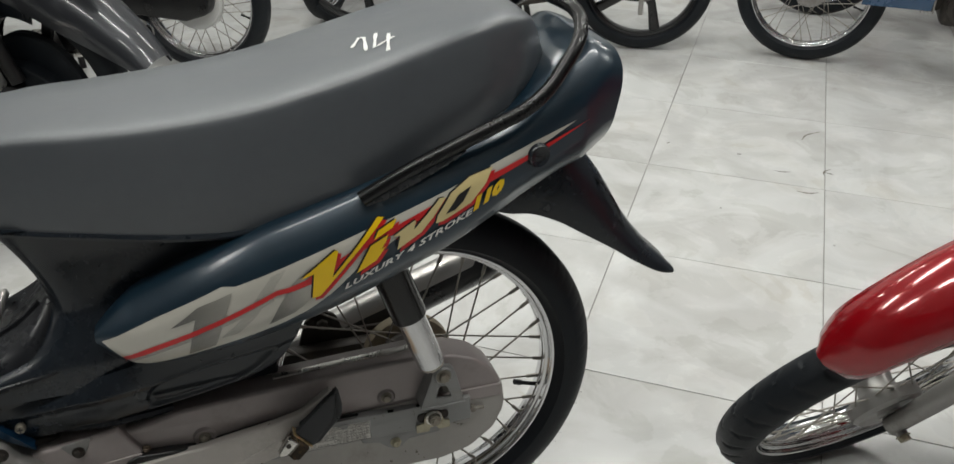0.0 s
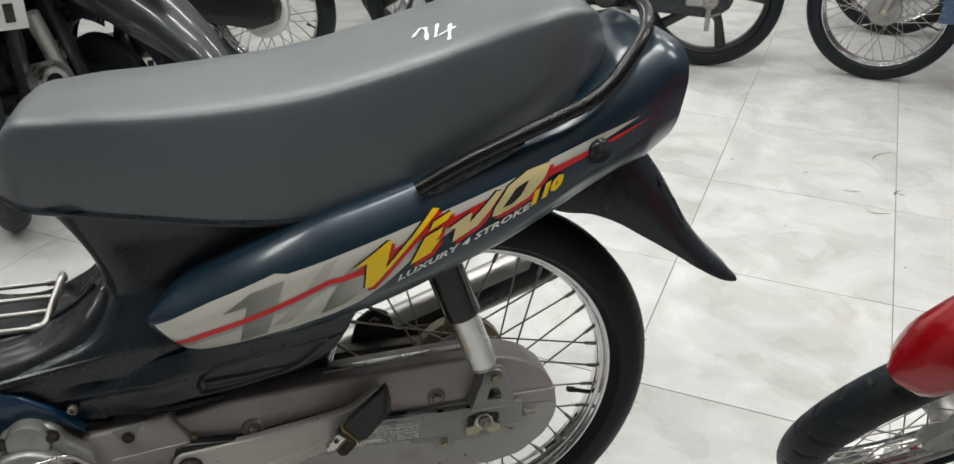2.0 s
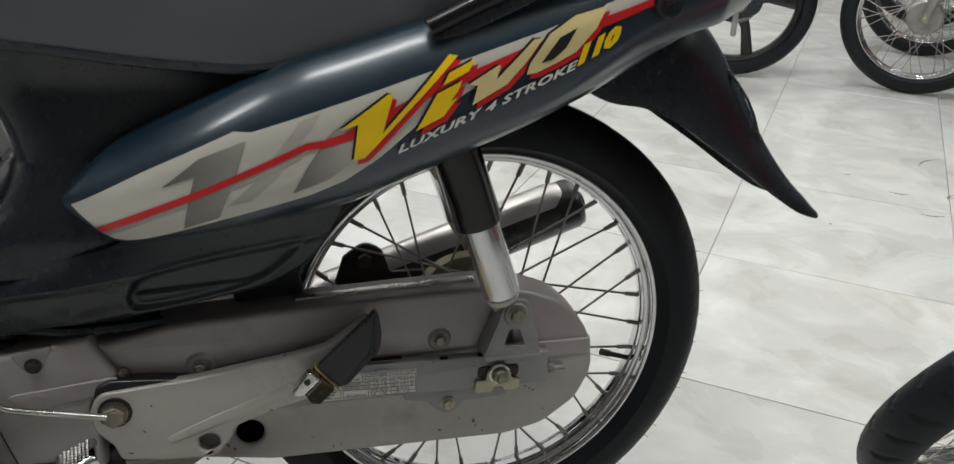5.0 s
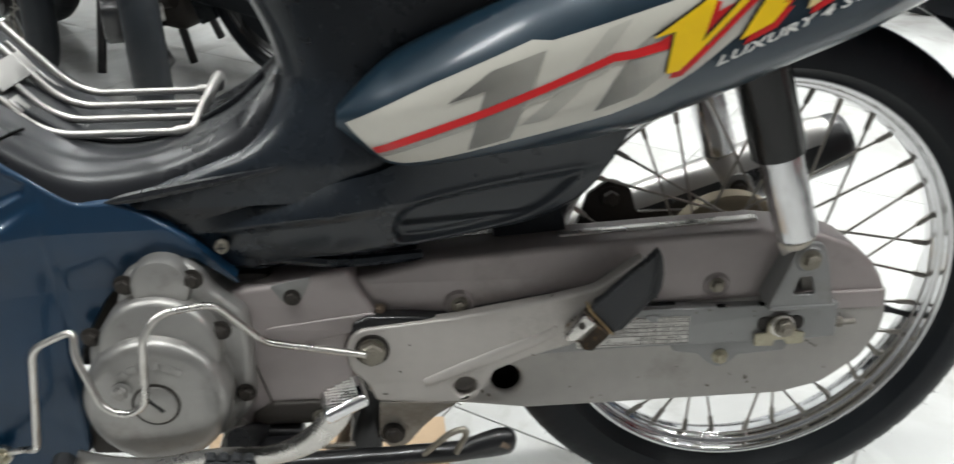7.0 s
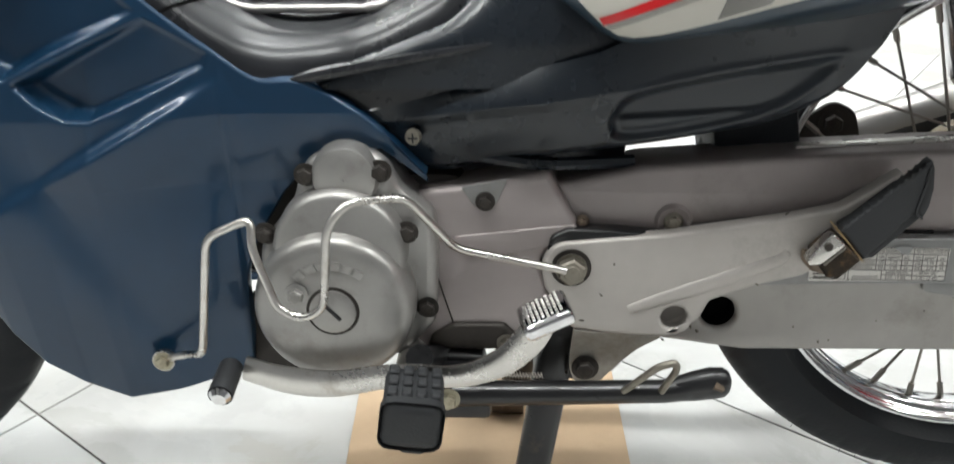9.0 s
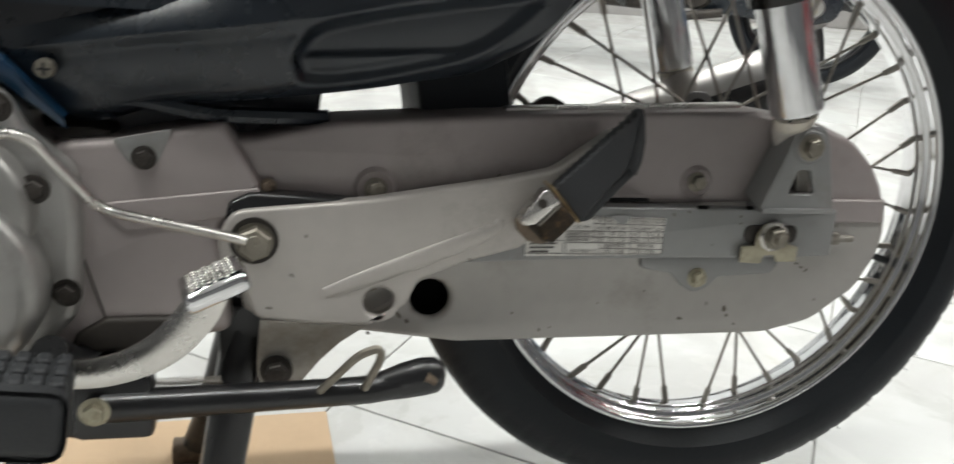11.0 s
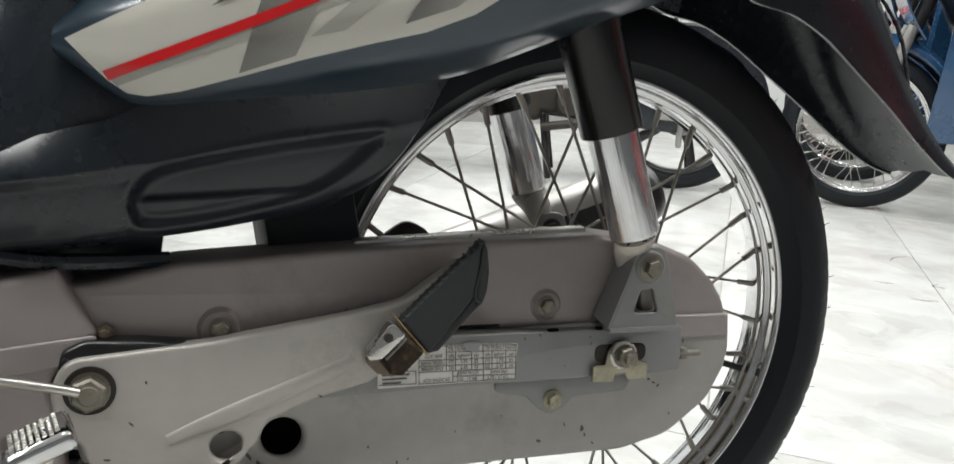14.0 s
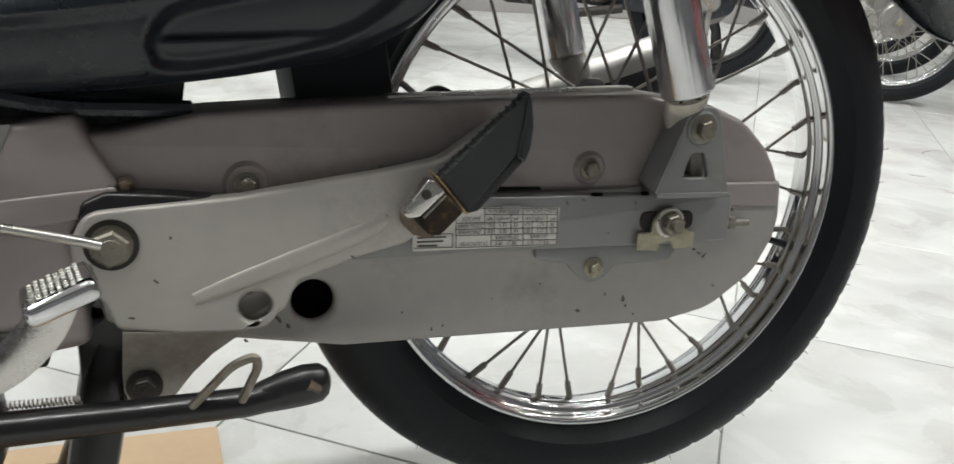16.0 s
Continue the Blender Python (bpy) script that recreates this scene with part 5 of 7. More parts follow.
rib_line = smooth_line([(-0.362, -0.1168, 0.281), (-0.33, -0.1168, 0.293), (-0.28, -0.1168, 0.312), (-0.238, -0.1168, 0.329), (-0.232, -0.1168, 0.338)], 5)
part("bracket_rib", tube(rib_line, [0.0028 + 0.0045 * math.sin(math.pi * min(1.0, 0.12 + 0.86 * i / (len(rib_line) - 1))) for i in range(len(rib_line))], 12, 0.34), M_SILVER2, bracket, angle=80)
part("bracket_dot", moved(revolve([(0.0005, -0.0006), (0.0035, -0.0006), (0.004, 0.001), (0.0005, 0.001)], 12), Matrix.Translation((-0.3245, -0.0990, 0.2795))), M_BOLT, lower_case)
part("bracket_flange", plate([(-0.434, 0.330), (-0.430, 0.348), (-0.415, 0.3550), (-0.375, 0.3530), (-0.338, 0.3490), (-0.235, 0.364), (-0.232, 0.36), (-0.33, 0.345), (-0.42, 0.338)], -0.112, 0.02, 0.004), M_SATIN, bracket)
bolt(-0.4125, -0.119, 0.3215, bracket, 0.0130, 0.010, 0.0134, M_BOLT, 8, "pivot_bolt")
part("bolt_recess", moved(revolve([(0.0135, -0.0010), (0.0172, -0.0010), (0.0172, 0.001), (0.0135, 0.001)], 32), Matrix.Translation((-0.4125, -0.1175, 0.3215))), M_DARKMETAL, bracket)
bolt(-0.3965, -0.1055, 0.2150, bracket, 0.0085, 0.007, 0.0125, M_DARKMETAL, 20)
# folded passenger peg: worn clevis, rusty hinge block and a rubber block pointing up and back
clevis = part("peg_clevis", plate([(-0.2299, 0.3488), (-0.2283, 0.3522), (-0.2140, 0.3714), (-0.2101, 0.3713), (-0.2016, 0.3632), (-0.2037, 0.3603), (-0.2183, 0.3461), (-0.2272, 0.3452)], -0.162, 0.012, 0.0015, r=0.003), M_CHROME_DULL, bike, "worn bright steel foot peg clevis")
part("clevis_block", plate([(-0.2179, 0.3448), (-0.2007, 0.3620), (-0.1861, 0.3482), (-0.2027, 0.3313), (-0.2115, 0.3331)], -0.159, 0.040, 0.003, r=0.003), M_OLDRUST, clevis, "rusty peg hinge block")
part("clevis_lip", plate([(-0.2162, 0.3456), (-0.2011, 0.3607), (-0.2002, 0.3593), (-0.2148, 0.3442)], -0.1605, 0.012, 0.001, r=0.001), M_LUG, clevis)
part("hinge_rust", plate([(-0.2222, 0.3421), (-0.2103, 0.3388), (-0.1942, 0.3228), (-0.2024, 0.3204), (-0.2126, 0.3233), (-0.2210, 0.3320)], -0.128, 0.012, 0.004, r=0.006), M_RUST, clevis, "brown rust round the hinge")
part("clevis_pin", rod((-0.2149, -0.1635, 0.3619), (-0.2149, -0.155, 0.3619), 0.0034, 14), M_DARKMETAL, clevis)
ppeg = part("passenger_peg", plate([(-0.2030, 0.3695), (-0.2001, 0.3729), (-0.1631, 0.4086), (-0.1522, 0.4186), (-0.1427, 0.4291), (-0.1419, 0.4234), (-0.1437, 0.4062), (-0.1468, 0.3862), (-0.1810, 0.3442)], -0.150, 0.012, 0.0025, r=0.002), M_GRIP, bike, "black rubber passenger foot peg, folded up")
part("peg_core", plate([(-0.1976, 0.3647), (-0.1862, 0.3719), (-0.1555, 0.4004), (-0.1464, 0.4048), (-0.1477, 0.3859), (-0.1783, 0.3468)], -0.142, 0.026, 0.003, r=0.004), M_GRIP, ppeg)
part("peg_flange", plate([(-0.1426, 0.4285), (-0.1412, 0.4285), (-0.1380, 0.4223), (-0.1356, 0.4050), (-0.1367, 0.3902), (-0.1403, 0.3799), (-0.1462, 0.3854), (-0.1431, 0.4050), (-0.1422, 0.4223)], -0.1485, 0.012, 0.002, r=0.002), M_GRIP, ppeg, "thin black end flange")
part("flange_edge", tube(smooth_line([(-0.1423, -0.1500, 0.4230), (-0.1433, -0.1500, 0.4071), (-0.1468, -0.1500, 0.3866), (-0.1414, -0.1500, 0.3811)], 4), 0.0009, 6), M_GRIP, ppeg)
part("peg_underside", plate([(-0.1395, 0.3795), (-0.1457, 0.3729), (-0.1713, 0.3446), (-0.1795, 0.3427), (-0.1815, 0.3478), (-0.1464, 0.3865)], -0.145, 0.016, 0.003, r=0.002), M_GRIP, ppeg)
for i in range(13):
    s_ = i / 12
    part("peg_rib", moved(box((0.0020, 0.010, 0.0024), (0, 0, 0), 0.0005), Matrix.Translation((-0.1995 + 0.0545 * s_, -0.1445, 0.3728 + 0.0530 * s_)) @ pose(0, 0, 0, 0, -44, 0)), M_GRIP, ppeg)
part("peg_collar", plate([(-0.2068, 0.3719), (-0.2051, 0.3722), (-0.1818, 0.3453), (-0.1840, 0.3450)], -0.1540, 0.022, 0.0010, r=0.001), M_BRASSY, ppeg, "worn yellowed steel collar")

# crankcase side cover
case = part("crankcase_cover", plate([(-0.600, 0.385), (-0.545, 0.386, 0.02), (-0.505, 0.390), (-0.432, 0.404, 0.006), (-0.4065, 0.357, 0.006), (-0.425, 0.339, 0.02), (-0.440, 0.322, 0.02), (-0.432, 0.300), (-0.428, 0.248), (-0.500, 0.236), (-0.56, 0.232), (-0.62, 0.25)], -0.106, 0.07, 0.006, r=0.01), M_SILVER, bike, "grey painted sprocket cover")
# a thin raised plate; its darker grey stands for the shade in the notch
notch = part("cover_notch", plate([(-0.5065, 0.3905), (-0.4665, 0.3985), (-0.4775, 0.373, 0.008), (-0.4945, 0.372, 0.008)], -0.1066, 0.002, 0.0006, r=0.002), M_ARM, case, "notch round a bolt, darker grey for its shade")
bolt(-0.486, -0.1070, 0.378, case, 0.0060, 0.005, 0.0085, M_DARKMETAL, turn=12)
part("cover_step", plate([(-0.52, 0.345), (-0.41, 0.3575), (-0.4075, 0.355), (-0.425, 0.337), (-0.50, 0.325)], -0.108, 0.004, 0.0015), M_SILVER, case)
part("cover_seam", tube([(-0.542, -0.106, 0.372), (-0.5415, -0.1066, 0.352), (-0.513, -0.1066, 0.251), (-0.510, -0.106, 0.240)], 0.0008, 6), M_DARKMETAL, case)
part("cover_foot", plate([(-0.515, 0.262), (-0.47, 0.262), (-0.455, 0.246), (-0.455, 0.236), (-0.54, 0.236), (-0.535, 0.25)], -0.112, 0.03, 0.004), M_DARKMETAL, case)
bolt(-0.468, -0.113, 0.2445, case, 0.0062, 0.006, 0.009)

# generator cover: a round cap on a lobed base
base = part("generator_base", plate([(-0.600, 0.437, 0.04), (-0.567, 0.424, 0.03), (-0.556, 0.398), (-0.528, 0.372), (-0.526, 0.330), (-0.530, 0.270), (-0.560, 0.238, 0.04), (-0.62, 0.226, 0.05), (-0.668, 0.250, 0.05), (-0.683, 0.300, 0.05), (-0.677, 0.345, 0.03), (-0.648, 0.378), (-0.634, 0.420, 0.03)], -0.128, 0.08, 0.009, r=0.02), M_ALLOY, bike, "grey cast alloy generator base")
cap_rows = [(0.0005, -0.163), (0.054, -0.1628), (0.0615, -0.1610), (0.0660, -0.156), (0.0678, -0.148), (0.0685, -0.12), (0.0005, -0.12)]
gen = part("generator_cover", moved(revolve(cap_rows, 64), Matrix.Translation((-0.6125, 0, 0.300))), M_ALLOY, bike, "round grey cast alloy generator cover")
part("cover_dome", moved(revolve([(0.0005, -0.1495), (0.049, -0.1490), (0.0535, -0.1465), (0.0560, -0.140), (0.0565, -0.12), (0.0005, -0.12)], 56), Matrix.Translation((-0.606, 0, 0.346))), M_ALLOY, gen)
part("cover_lobe", moved(revolve([(0.0005, -0.140), (0.020, -0.1395), (0.0255, -0.137), (0.0280, -0.131), (0.0285, -0.11), (0.0005, -0.11)], 40), Matrix.Translation((-0.599, 0, 0.4085))), M_ALLOY, gen)
plug = part("inspection_plug", moved(revolve([(0.0005, -0.1655), (0.0185, -0.1655), (0.0195, -0.1648), (0.0195, -0.160), (0.0005, -0.160)], 40), Matrix.Translation((-0.611, 0, 0.302))), M_ALLOY, gen, "round alloy plug with a coin slot")
part("plug_ring", moved(revolve([(0.0195, -0.1634), (0.0222, -0.1634), (0.0222, -0.160), (0.0195, -0.160)], 40), Matrix.Translation((-0.611, 0, 0.302))), M_DARKMETAL, gen)
part("plug_slot", moved(box((0.019, 0.002, 0.0032), (0, -0.1658, 0), 0.0008), Matrix.Translation((-0.611, 0, 0.302)) @ pose(0, 0, 0, 0, 48, 0)), M_INKBLACK, plug)
for i, a in enumerate((128, 112, 98, 84, 70, 56)):
    c, s = math.cos(radians(a)), math.sin(radians(a))
    part("raised_bar", moved(box((0.009, 0.0016, 0.0075), (0, 0, 0), 0.0006), Matrix.Translation((-0.6115 + 0.041 * c, -0.1632, 0.302 + 0.041 * s)) @ pose(0, 0, 0, 0, -(a - 90), 0)), M_ALLOY, gen)
for x, y, z in ((-0.550, -0.136, 0.362), (-0.536, -0.128, 0.288), (-0.570, -0.132, 0.414), (-0.631, -0.132, 0.411), (-0.670, -0.130, 0.358), (-0.640, -0.164, 0.318)):
    bolt(x, y, z, base, 0.0070, 0.006, 0.0098, M_DARKMETAL if y > -0.15 else M_ALLOY, 10 * z)
part("engine_block", join(box((0.155, 0.20, 0.13), (-0.580, 0.01, 0.335), 0.02), moved(revolve([(0.001, -0.08), (0.05, -0.08), (0.05, 0.08), (0.001, 0.08)], 24), Matrix.Translation((-0.70, 0, 0.35))), box((0.12, 0.14, 0.08), (-0.50, 0.01, 0.36), 0.015)), M_DARKMETAL, bike, "oily dark engine block")
for i in range(5):
    part("cylinder_fin", box((0.006, 0.13, 0.11), (-0.705 - 0.013 * i, 0, 0.345), 0.002), M_ALLOY, bike)
for outline_, y_ in (([(-0.704, 0.206), (-0.704, 0.280), (-0.672, 0.286), (-0.62, 0.25), (-0.62, 0.20)], -0.100), ([(-0.73, 0.318), (-0.73, 0.405), (-0.64, 0.432), (-0.59, 0.445), (-0.59, 0.35), (-0.66, 0.312)], -0.092)):
    part("crankcase_side", plate(outline_, y_, 0.02, 0.004, r=0.006), M_DARKMETAL, bike, "oily dark crankcase beside the generator")
part("drain_boss", rod((-0.553, -0.10, 0.232), (-0.553, -0.155, 0.232), 0.013, 16), M_ALLOY, bike)

# bent wire guard round the generator
wire = bent([(-0.768, -0.138, 0.240), (-0.742, -0.150, 0.252), (-0.724, -0.168, 0.262), (-0.706, -0.172, 0.372), (-0.667, -0.172, 0.389), (-0.668, -0.180, 0.368), (-0.650, -0.186, 0.315), (-0.630, -0.187, 0.307), (-0.612, -0.188, 0.318), (-0.605, -0.188, 0.388), (-0.590, -0.180, 0.405), (-0.547, -0.162, 0.403), (-0.510, -0.142, 0.350), (-0.430, -0.136, 0.330), (-0.418, -0.134, 0.326)], 0.012, 5)
part("wire_guard", tube(wire, 0.0034, 10), M_CHROME_DULL, bike, "bent bright steel wire guard")
part("guard_eye", moved(revolve([(0.004, -0.003), (0.010, -0.003), (0.010, 0.003), (0.004, 0.003)], 20), Matrix.Translation((-0.772, -0.137, 0.238))), M_CHROME_DULL, bike)
bolt(-0.772, -0.140, 0.238, bike, 0.006, 0.005, 0.009, M_ZINC)

# gear lever
lever = bent([(-0.688, -0.172, 0.252), (-0.655, -0.176, 0.243), (-0.615, -0.180, 0.241), (-0.555, -0.182, 0.254), (-0.505, -0.184, 0.252), (-0.468, -0.186, 0.268), (-0.445, -0.188, 0.295), (-0.436, -0.190, 0.315)], 0.03, 5)
gear = part("gear_lever", tube(lever, [0.0118 + 0.0015 * math.sin(i * 0.25) for i in range(len(lever))], 10, 0.35), M_CHROME_DULL, bike, "worn chrome rocker gear lever")
part("toe_rubber", tube([(-0.700, -0.170, 0.252), (-0.700, -0.205, 0.246)], [0.010, 0.0105], 12), M_GRIP, gear, "black rubber toe piece")
part("toe_cap", tube([(-0.700, -0.206, 0.246), (-0.700, -0.210, 0.245)], [0.0095, 0.006], 12), M_CHROME, gear)
pad_m = Matrix.Translation((-0.438, -0.192, 0.3195)) @ pose(0, 0, 0, 3, -22, 10)
pad = part("heel_pad", moved(box((0.042, 0.038, 0.014), (0, 0, -0.0045), 0.005, 4), pad_m), M_CHROME, gear, "chrome heel pad with knurled top")
for i in range(8):
    for j in range(7):
        part("pad_stud", moved(box((0.0027, 0.0029, 0.0009), (-0.0135 + 0.0038 * i, -0.0135 + 0.0043 * j, 0.0027), 0.0003, 1), pad_m), M_CHROME_DULL, pad) if i < 1 else None
studs = join(*[moved(box((0.0027, 0.0029, 0.0009), (-0.0135 + 0.0038 * i, -0.0135 + 0.0043 * j + (0.0021 if i % 2 else 0), 0.0027), 0.0005, 1), pad_m) for i in range(1, 8) for j in range(7)])
tagged(part("pad_knurl", studs, M_CHROME_DULL, pad), kind="stuff")

# rider's foot peg
PEG_M = Matrix.Translation((-0.540, -0.215, 0.261)) @ pose(0, 0, 0, 4, 8, 4)
peg = part("rider_peg", moved(join(box((0.046, 0.050, 0.036), (0, -0.020, 0.001), 0.008, 3), box((0.049, 0.012, 0.045), (0, -0.042, -0.001), 0.010, 3)), PEG_M), M_GRIP, bike, "ribbed black rubber rider foot peg")
for i in range(4):
    for j in range(3):
        part("peg_tread", moved(box((0.0082, 0.011, 0.005), (-0.0165 + 0.0110 * i, -0.031 + 0.0135 * j, 0.0195), 0.0015, 1), PEG_M), M_GRIP, peg)
part("peg_plug", moved(box((0.022, 0.016, 0.012), (0.003, -0.036, -0.024), 0.005, 2), PEG_M), M_GRIP, peg)
part("peg_bar", tube([(-0.540, -0.17, 0.262), (-0.535, -0.12, 0.232), (-0.50, -0.02, 0.215), (-0.50, 0.12, 0.215), (-0.535, 0.20, 0.25)], 0.012, 10), M_SATIN, bike, "black steel foot peg bar")

# stands
ss = part("side_stand", join(tube([(-0.515, -0.138, 0.207), (-0.40, -0.139, 0.210), (-0.33, -0.139, 0.2125), (-0.300, -0.140, 0.220), (-0.284, -0.141, 0.2225)], [0.012, 0.0105, 0.0105, 0.0125, 0.009], 12), box((0.054, 0.024, 0.050), (-0.508, -0.130, 0.206), 0.006)), M_SATIN, bike, "black steel side stand, folded up")
part("stand_bracket", plate([(-0.566, 0.236), (-0.488, 0.232), (-0.484, 0.200), (-0.496, 0.176), (-0.530, 0.168), (-0.566, 0.176)], -0.116, 0.024, 0.004), M_SATIN, ss, "black stand mounting plate")
part("stand_foot", tube([(-0.318, -0.140, 0.2155), (-0.304, -0.141, 0.2195), (-0.290, -0.141, 0.2225), (-0.280, -0.141, 0.2235), (-0.275, -0.141, 0.2238), (-0.273, -0.141, 0.2238)], [0.0118, 0.0140, 0.0150, 0.0140, 0.0100, 0.0040], 14, 0.8), M_SATIN, ss, "worn black stand foot with rust")
part("stand_rust", tube([(-0.2895, -0.148, 0.226), (-0.281, -0.1485, 0.222)], [0.006, 0.0045], 8), M_RUST, ss)
part("stand_hook", tube(bent([(-0.366, -0.146, 0.216), (-0.340, -0.160, 0.250), (-0.326, -0.163, 0.256), (-0.324, -0.160, 0.247), (-0.334, -0.150, 0.219)], 0.008, 5), 0.0032, 8), M_BOLT, ss, "bent wire stand hook")
bolt(-0.5185, -0.150, 0.209, ss, 0.0075, 0.007, 0.0105, M_ZINC)
spring = [(-0.486 + 0.0003 * i, -0.126 + 0.0026 * math.cos(i * 0.7), 0.2185 + 0.0026 * math.sin(i * 0.7)) for i in range(170)]
part("stand_spring", tube(spring, 0.0007, 5), M_SPOKE, ss, "coiled steel return spring")
cs = part("centre_stand", join(tube([(-0.413, -0.072, 0.262), (-0.425, -0.082, 0.20), (-0.447, -0.104, 0.075), (-0.458, -0.112, 0.020)], [0.019, 0.018, 0.0165, 0.017], 12, 0.75), tube([(-0.413, 0.072, 0.262), (-0.425, 0.085, 0.20), (-0.455, 0.112, 0.075), (-0.470, 0.122, 0.030)], [0.019, 0.018, 0.0165, 0.017], 12, 0.75), rod((-0.413, -0.09, 0.25), (-0.413, 0.09, 0.25), 0.014, 12), rod((-0.432, -0.085, 0.16), (-0.432, 0.09, 0.16), 0.010, 10)), M_SATIN, bike, "black steel centre stand, down")
part("stand_shoe", tube([(-0.440, -0.112, 0.013), (-0.475, -0.113, 0.013)], 0.013, 10), M_RUST, cs)
part("stand_shoe", tube([(-0.450, 0.122, 0.024), (-0.495, 0.124, 0.024)], 0.014, 10), M_RUST, cs)
part("stand_gusset", plate([(-0.440, 0.262), (-0.405, 0.262), (-0.402, 0.19), (-0.438, 0.19)], -0.088, 0.012, 0.003), M_SATIN, cs)


# ---- shock absorbers, both sides ----
def shock(sign):
    y = 0.121 * sign if sign < 0 else 0.110
    up = 0.0 if sign < 0 else 0.010
    a, b = Vector((0.009, y, 0.399 + up)), Vector((-0.083, y * 0.98, 0.679 + up))
    d = (b - a).normalized()

    def at(s, dy=0.0):
        return a + d * s + Vector((0, -dy * sign, 0))
    body = part("shock_absorber", tube([at(0.0285), at(0.030), at(0.032), at(0.100), at(0.128)], [0.0185, 0.0200, 0.0205, 0.0205, 0.0205], 36), M_CHROME_DRAWN, bike, "chromed lower shock absorber body", angle=50)
    part("shock_sleeve", tube([at(0.1165), at(0.118), at(0.285)], [0.0245, 0.0253, 0.0255], 36), M_SLEEVE, body, "satin black shock absorber sleeve", angle=50)
    part("shock_neck", tube([at(-0.014, 0.022), at(0.000, 0.0195), at(0.008, 0.0175), at(0.014, 0.0145), at(0.020, 0.0080), at(0.025, 0.0025), at(0.029)], [0.0105, 0.0125, 0.0140, 0.0155, 0.0170, 0.0182, 0.0186], 24, 0.62), M_SILVER2, body, "grey painted lower mount, chipped at the rim")
    part("neck_collar", tube([at(0.0195, 0.0075), at(0.0215, 0.0060), at(0.025, 0.0025), at(0.0292)], [0.0172, 0.0180, 0.0186, 0.0189], 28, 0.66), M_COLLAR, body, "cream painted collar with dark chips", angle=50)
    for k, (u, v) in enumerate(((0.001, 0.0262), (-0.003, 0.0225), (-0.011, 0.0268), (0.012, 0.0278))):
        part("paint_chip", moved(box((0.0050 - 0.0012 * (k % 2), 0.0016, 0.0017), (0, 0, 0), 0.0005), Matrix.Translation(at(v, 0.0055 if k == 1 else 0.0018) + Vector((u, (0.0140 - 0.00025 * abs(u) / 0.001) * sign, 0.25 * u))) @ pose(0, 0, 0, 0, -22 * k, 0)), M_INKBLACK, body)
    return body


shock(-1)
shock(1)
b_left = eased([0.348, 0.372, 0.396, 0.408, 0.416], [-0.0180, -0.0090, 0.0000, 0.0035, 0.0090])
for sgn in (-1, 1):
    y = -0.1195 if sgn < 0 else 0.082
    hole = list(reversed(fillet([(0.0045, 0.3605), (0.0105, 0.380, 0.003), (0.0215, 0.3808, 0.004), (0.0280, 0.3605)], 0.003)))
    sb = part("shock_bracket", plate([(-0.0180, 0.3455, 0.001), (0.0, 0.3958, 0.02), (0.0045, 0.4165, 0.013), (0.0300, 0.4165, 0.013), (0.0360, 0.400, 0.02), (0.0485, 0.3455, 0.001)], y, 0.006, 0.0015, holes=[hole]), M_ARM, bike, "grey triangular shock mount with a window")
    if sgn > 0:
        bolt(0.0170, y - 0.0010, 0.3995, sb, 0.0080, 0.007, 0.0110, M_DARKMETAL, 12)
    if sgn < 0:
        part("bracket_web", thicken(grid([[Vector((b_left(z) + 0.0025 - 0.003 * math.sin(k * math.pi * 0.6), y + 0.001 + 0.022 * k, z + 0.006 * k * (1 - (z - 0.348) / 0.068))) for k in np.linspace(0, 1, 7)] for z in np.linspace(0.348, 0.410, 9)]), 0.003), M_ARM, sb, angle=60)
        part("bracket_shelf", box((0.066, 0.032, 0.004), (0.0155, -0.106, 0.3470), 0.001), M_ARM, sb)
        part("window_wall", plate([(0.0190, 0.3590), (0.0150, 0.3825), (0.0300, 0.3825), (0.0310, 0.3590)], -0.1080, 0.012, 0.002, r=0.003), M_LUG, sb)
        part("mount_boss", moved(revolve([(0.0005, -0.0022), (0.0125, -0.0022), (0.0142, 0.0), (0.0142, 0.002), (0.0005, 0.002)], 32), Matrix.Translation((0.0170, y, 0.3995))), M_ARM, sb)
        bolt(0.0170, y - 0.0022, 0.3995, sb, 0.0080, 0.007, 0.0110, M_BOLT, 12)
part("swing_arm", box((0.40, 0.028, 0.042), (-0.17, 0.104, 0.326), 0.004), M_DARKMETAL, bike, "dirty box-section swing arm on the exhaust side")
part("swing_pivot", rod((-0.41, -0.10, 0.322), (-0.41, 0.12, 0.322), 0.018, 16), M_DARKMETAL, bike)
part("chain_guard_top", plate([(-0.222, 0.4090), (-0.02, 0.4190), (-0.02, 0.4260), (-0.222, 0.4160)], -0.072, 0.012, 0.0015, r=0.002), M_CHROME_DULL, bike, "bright top edge of the chain case")

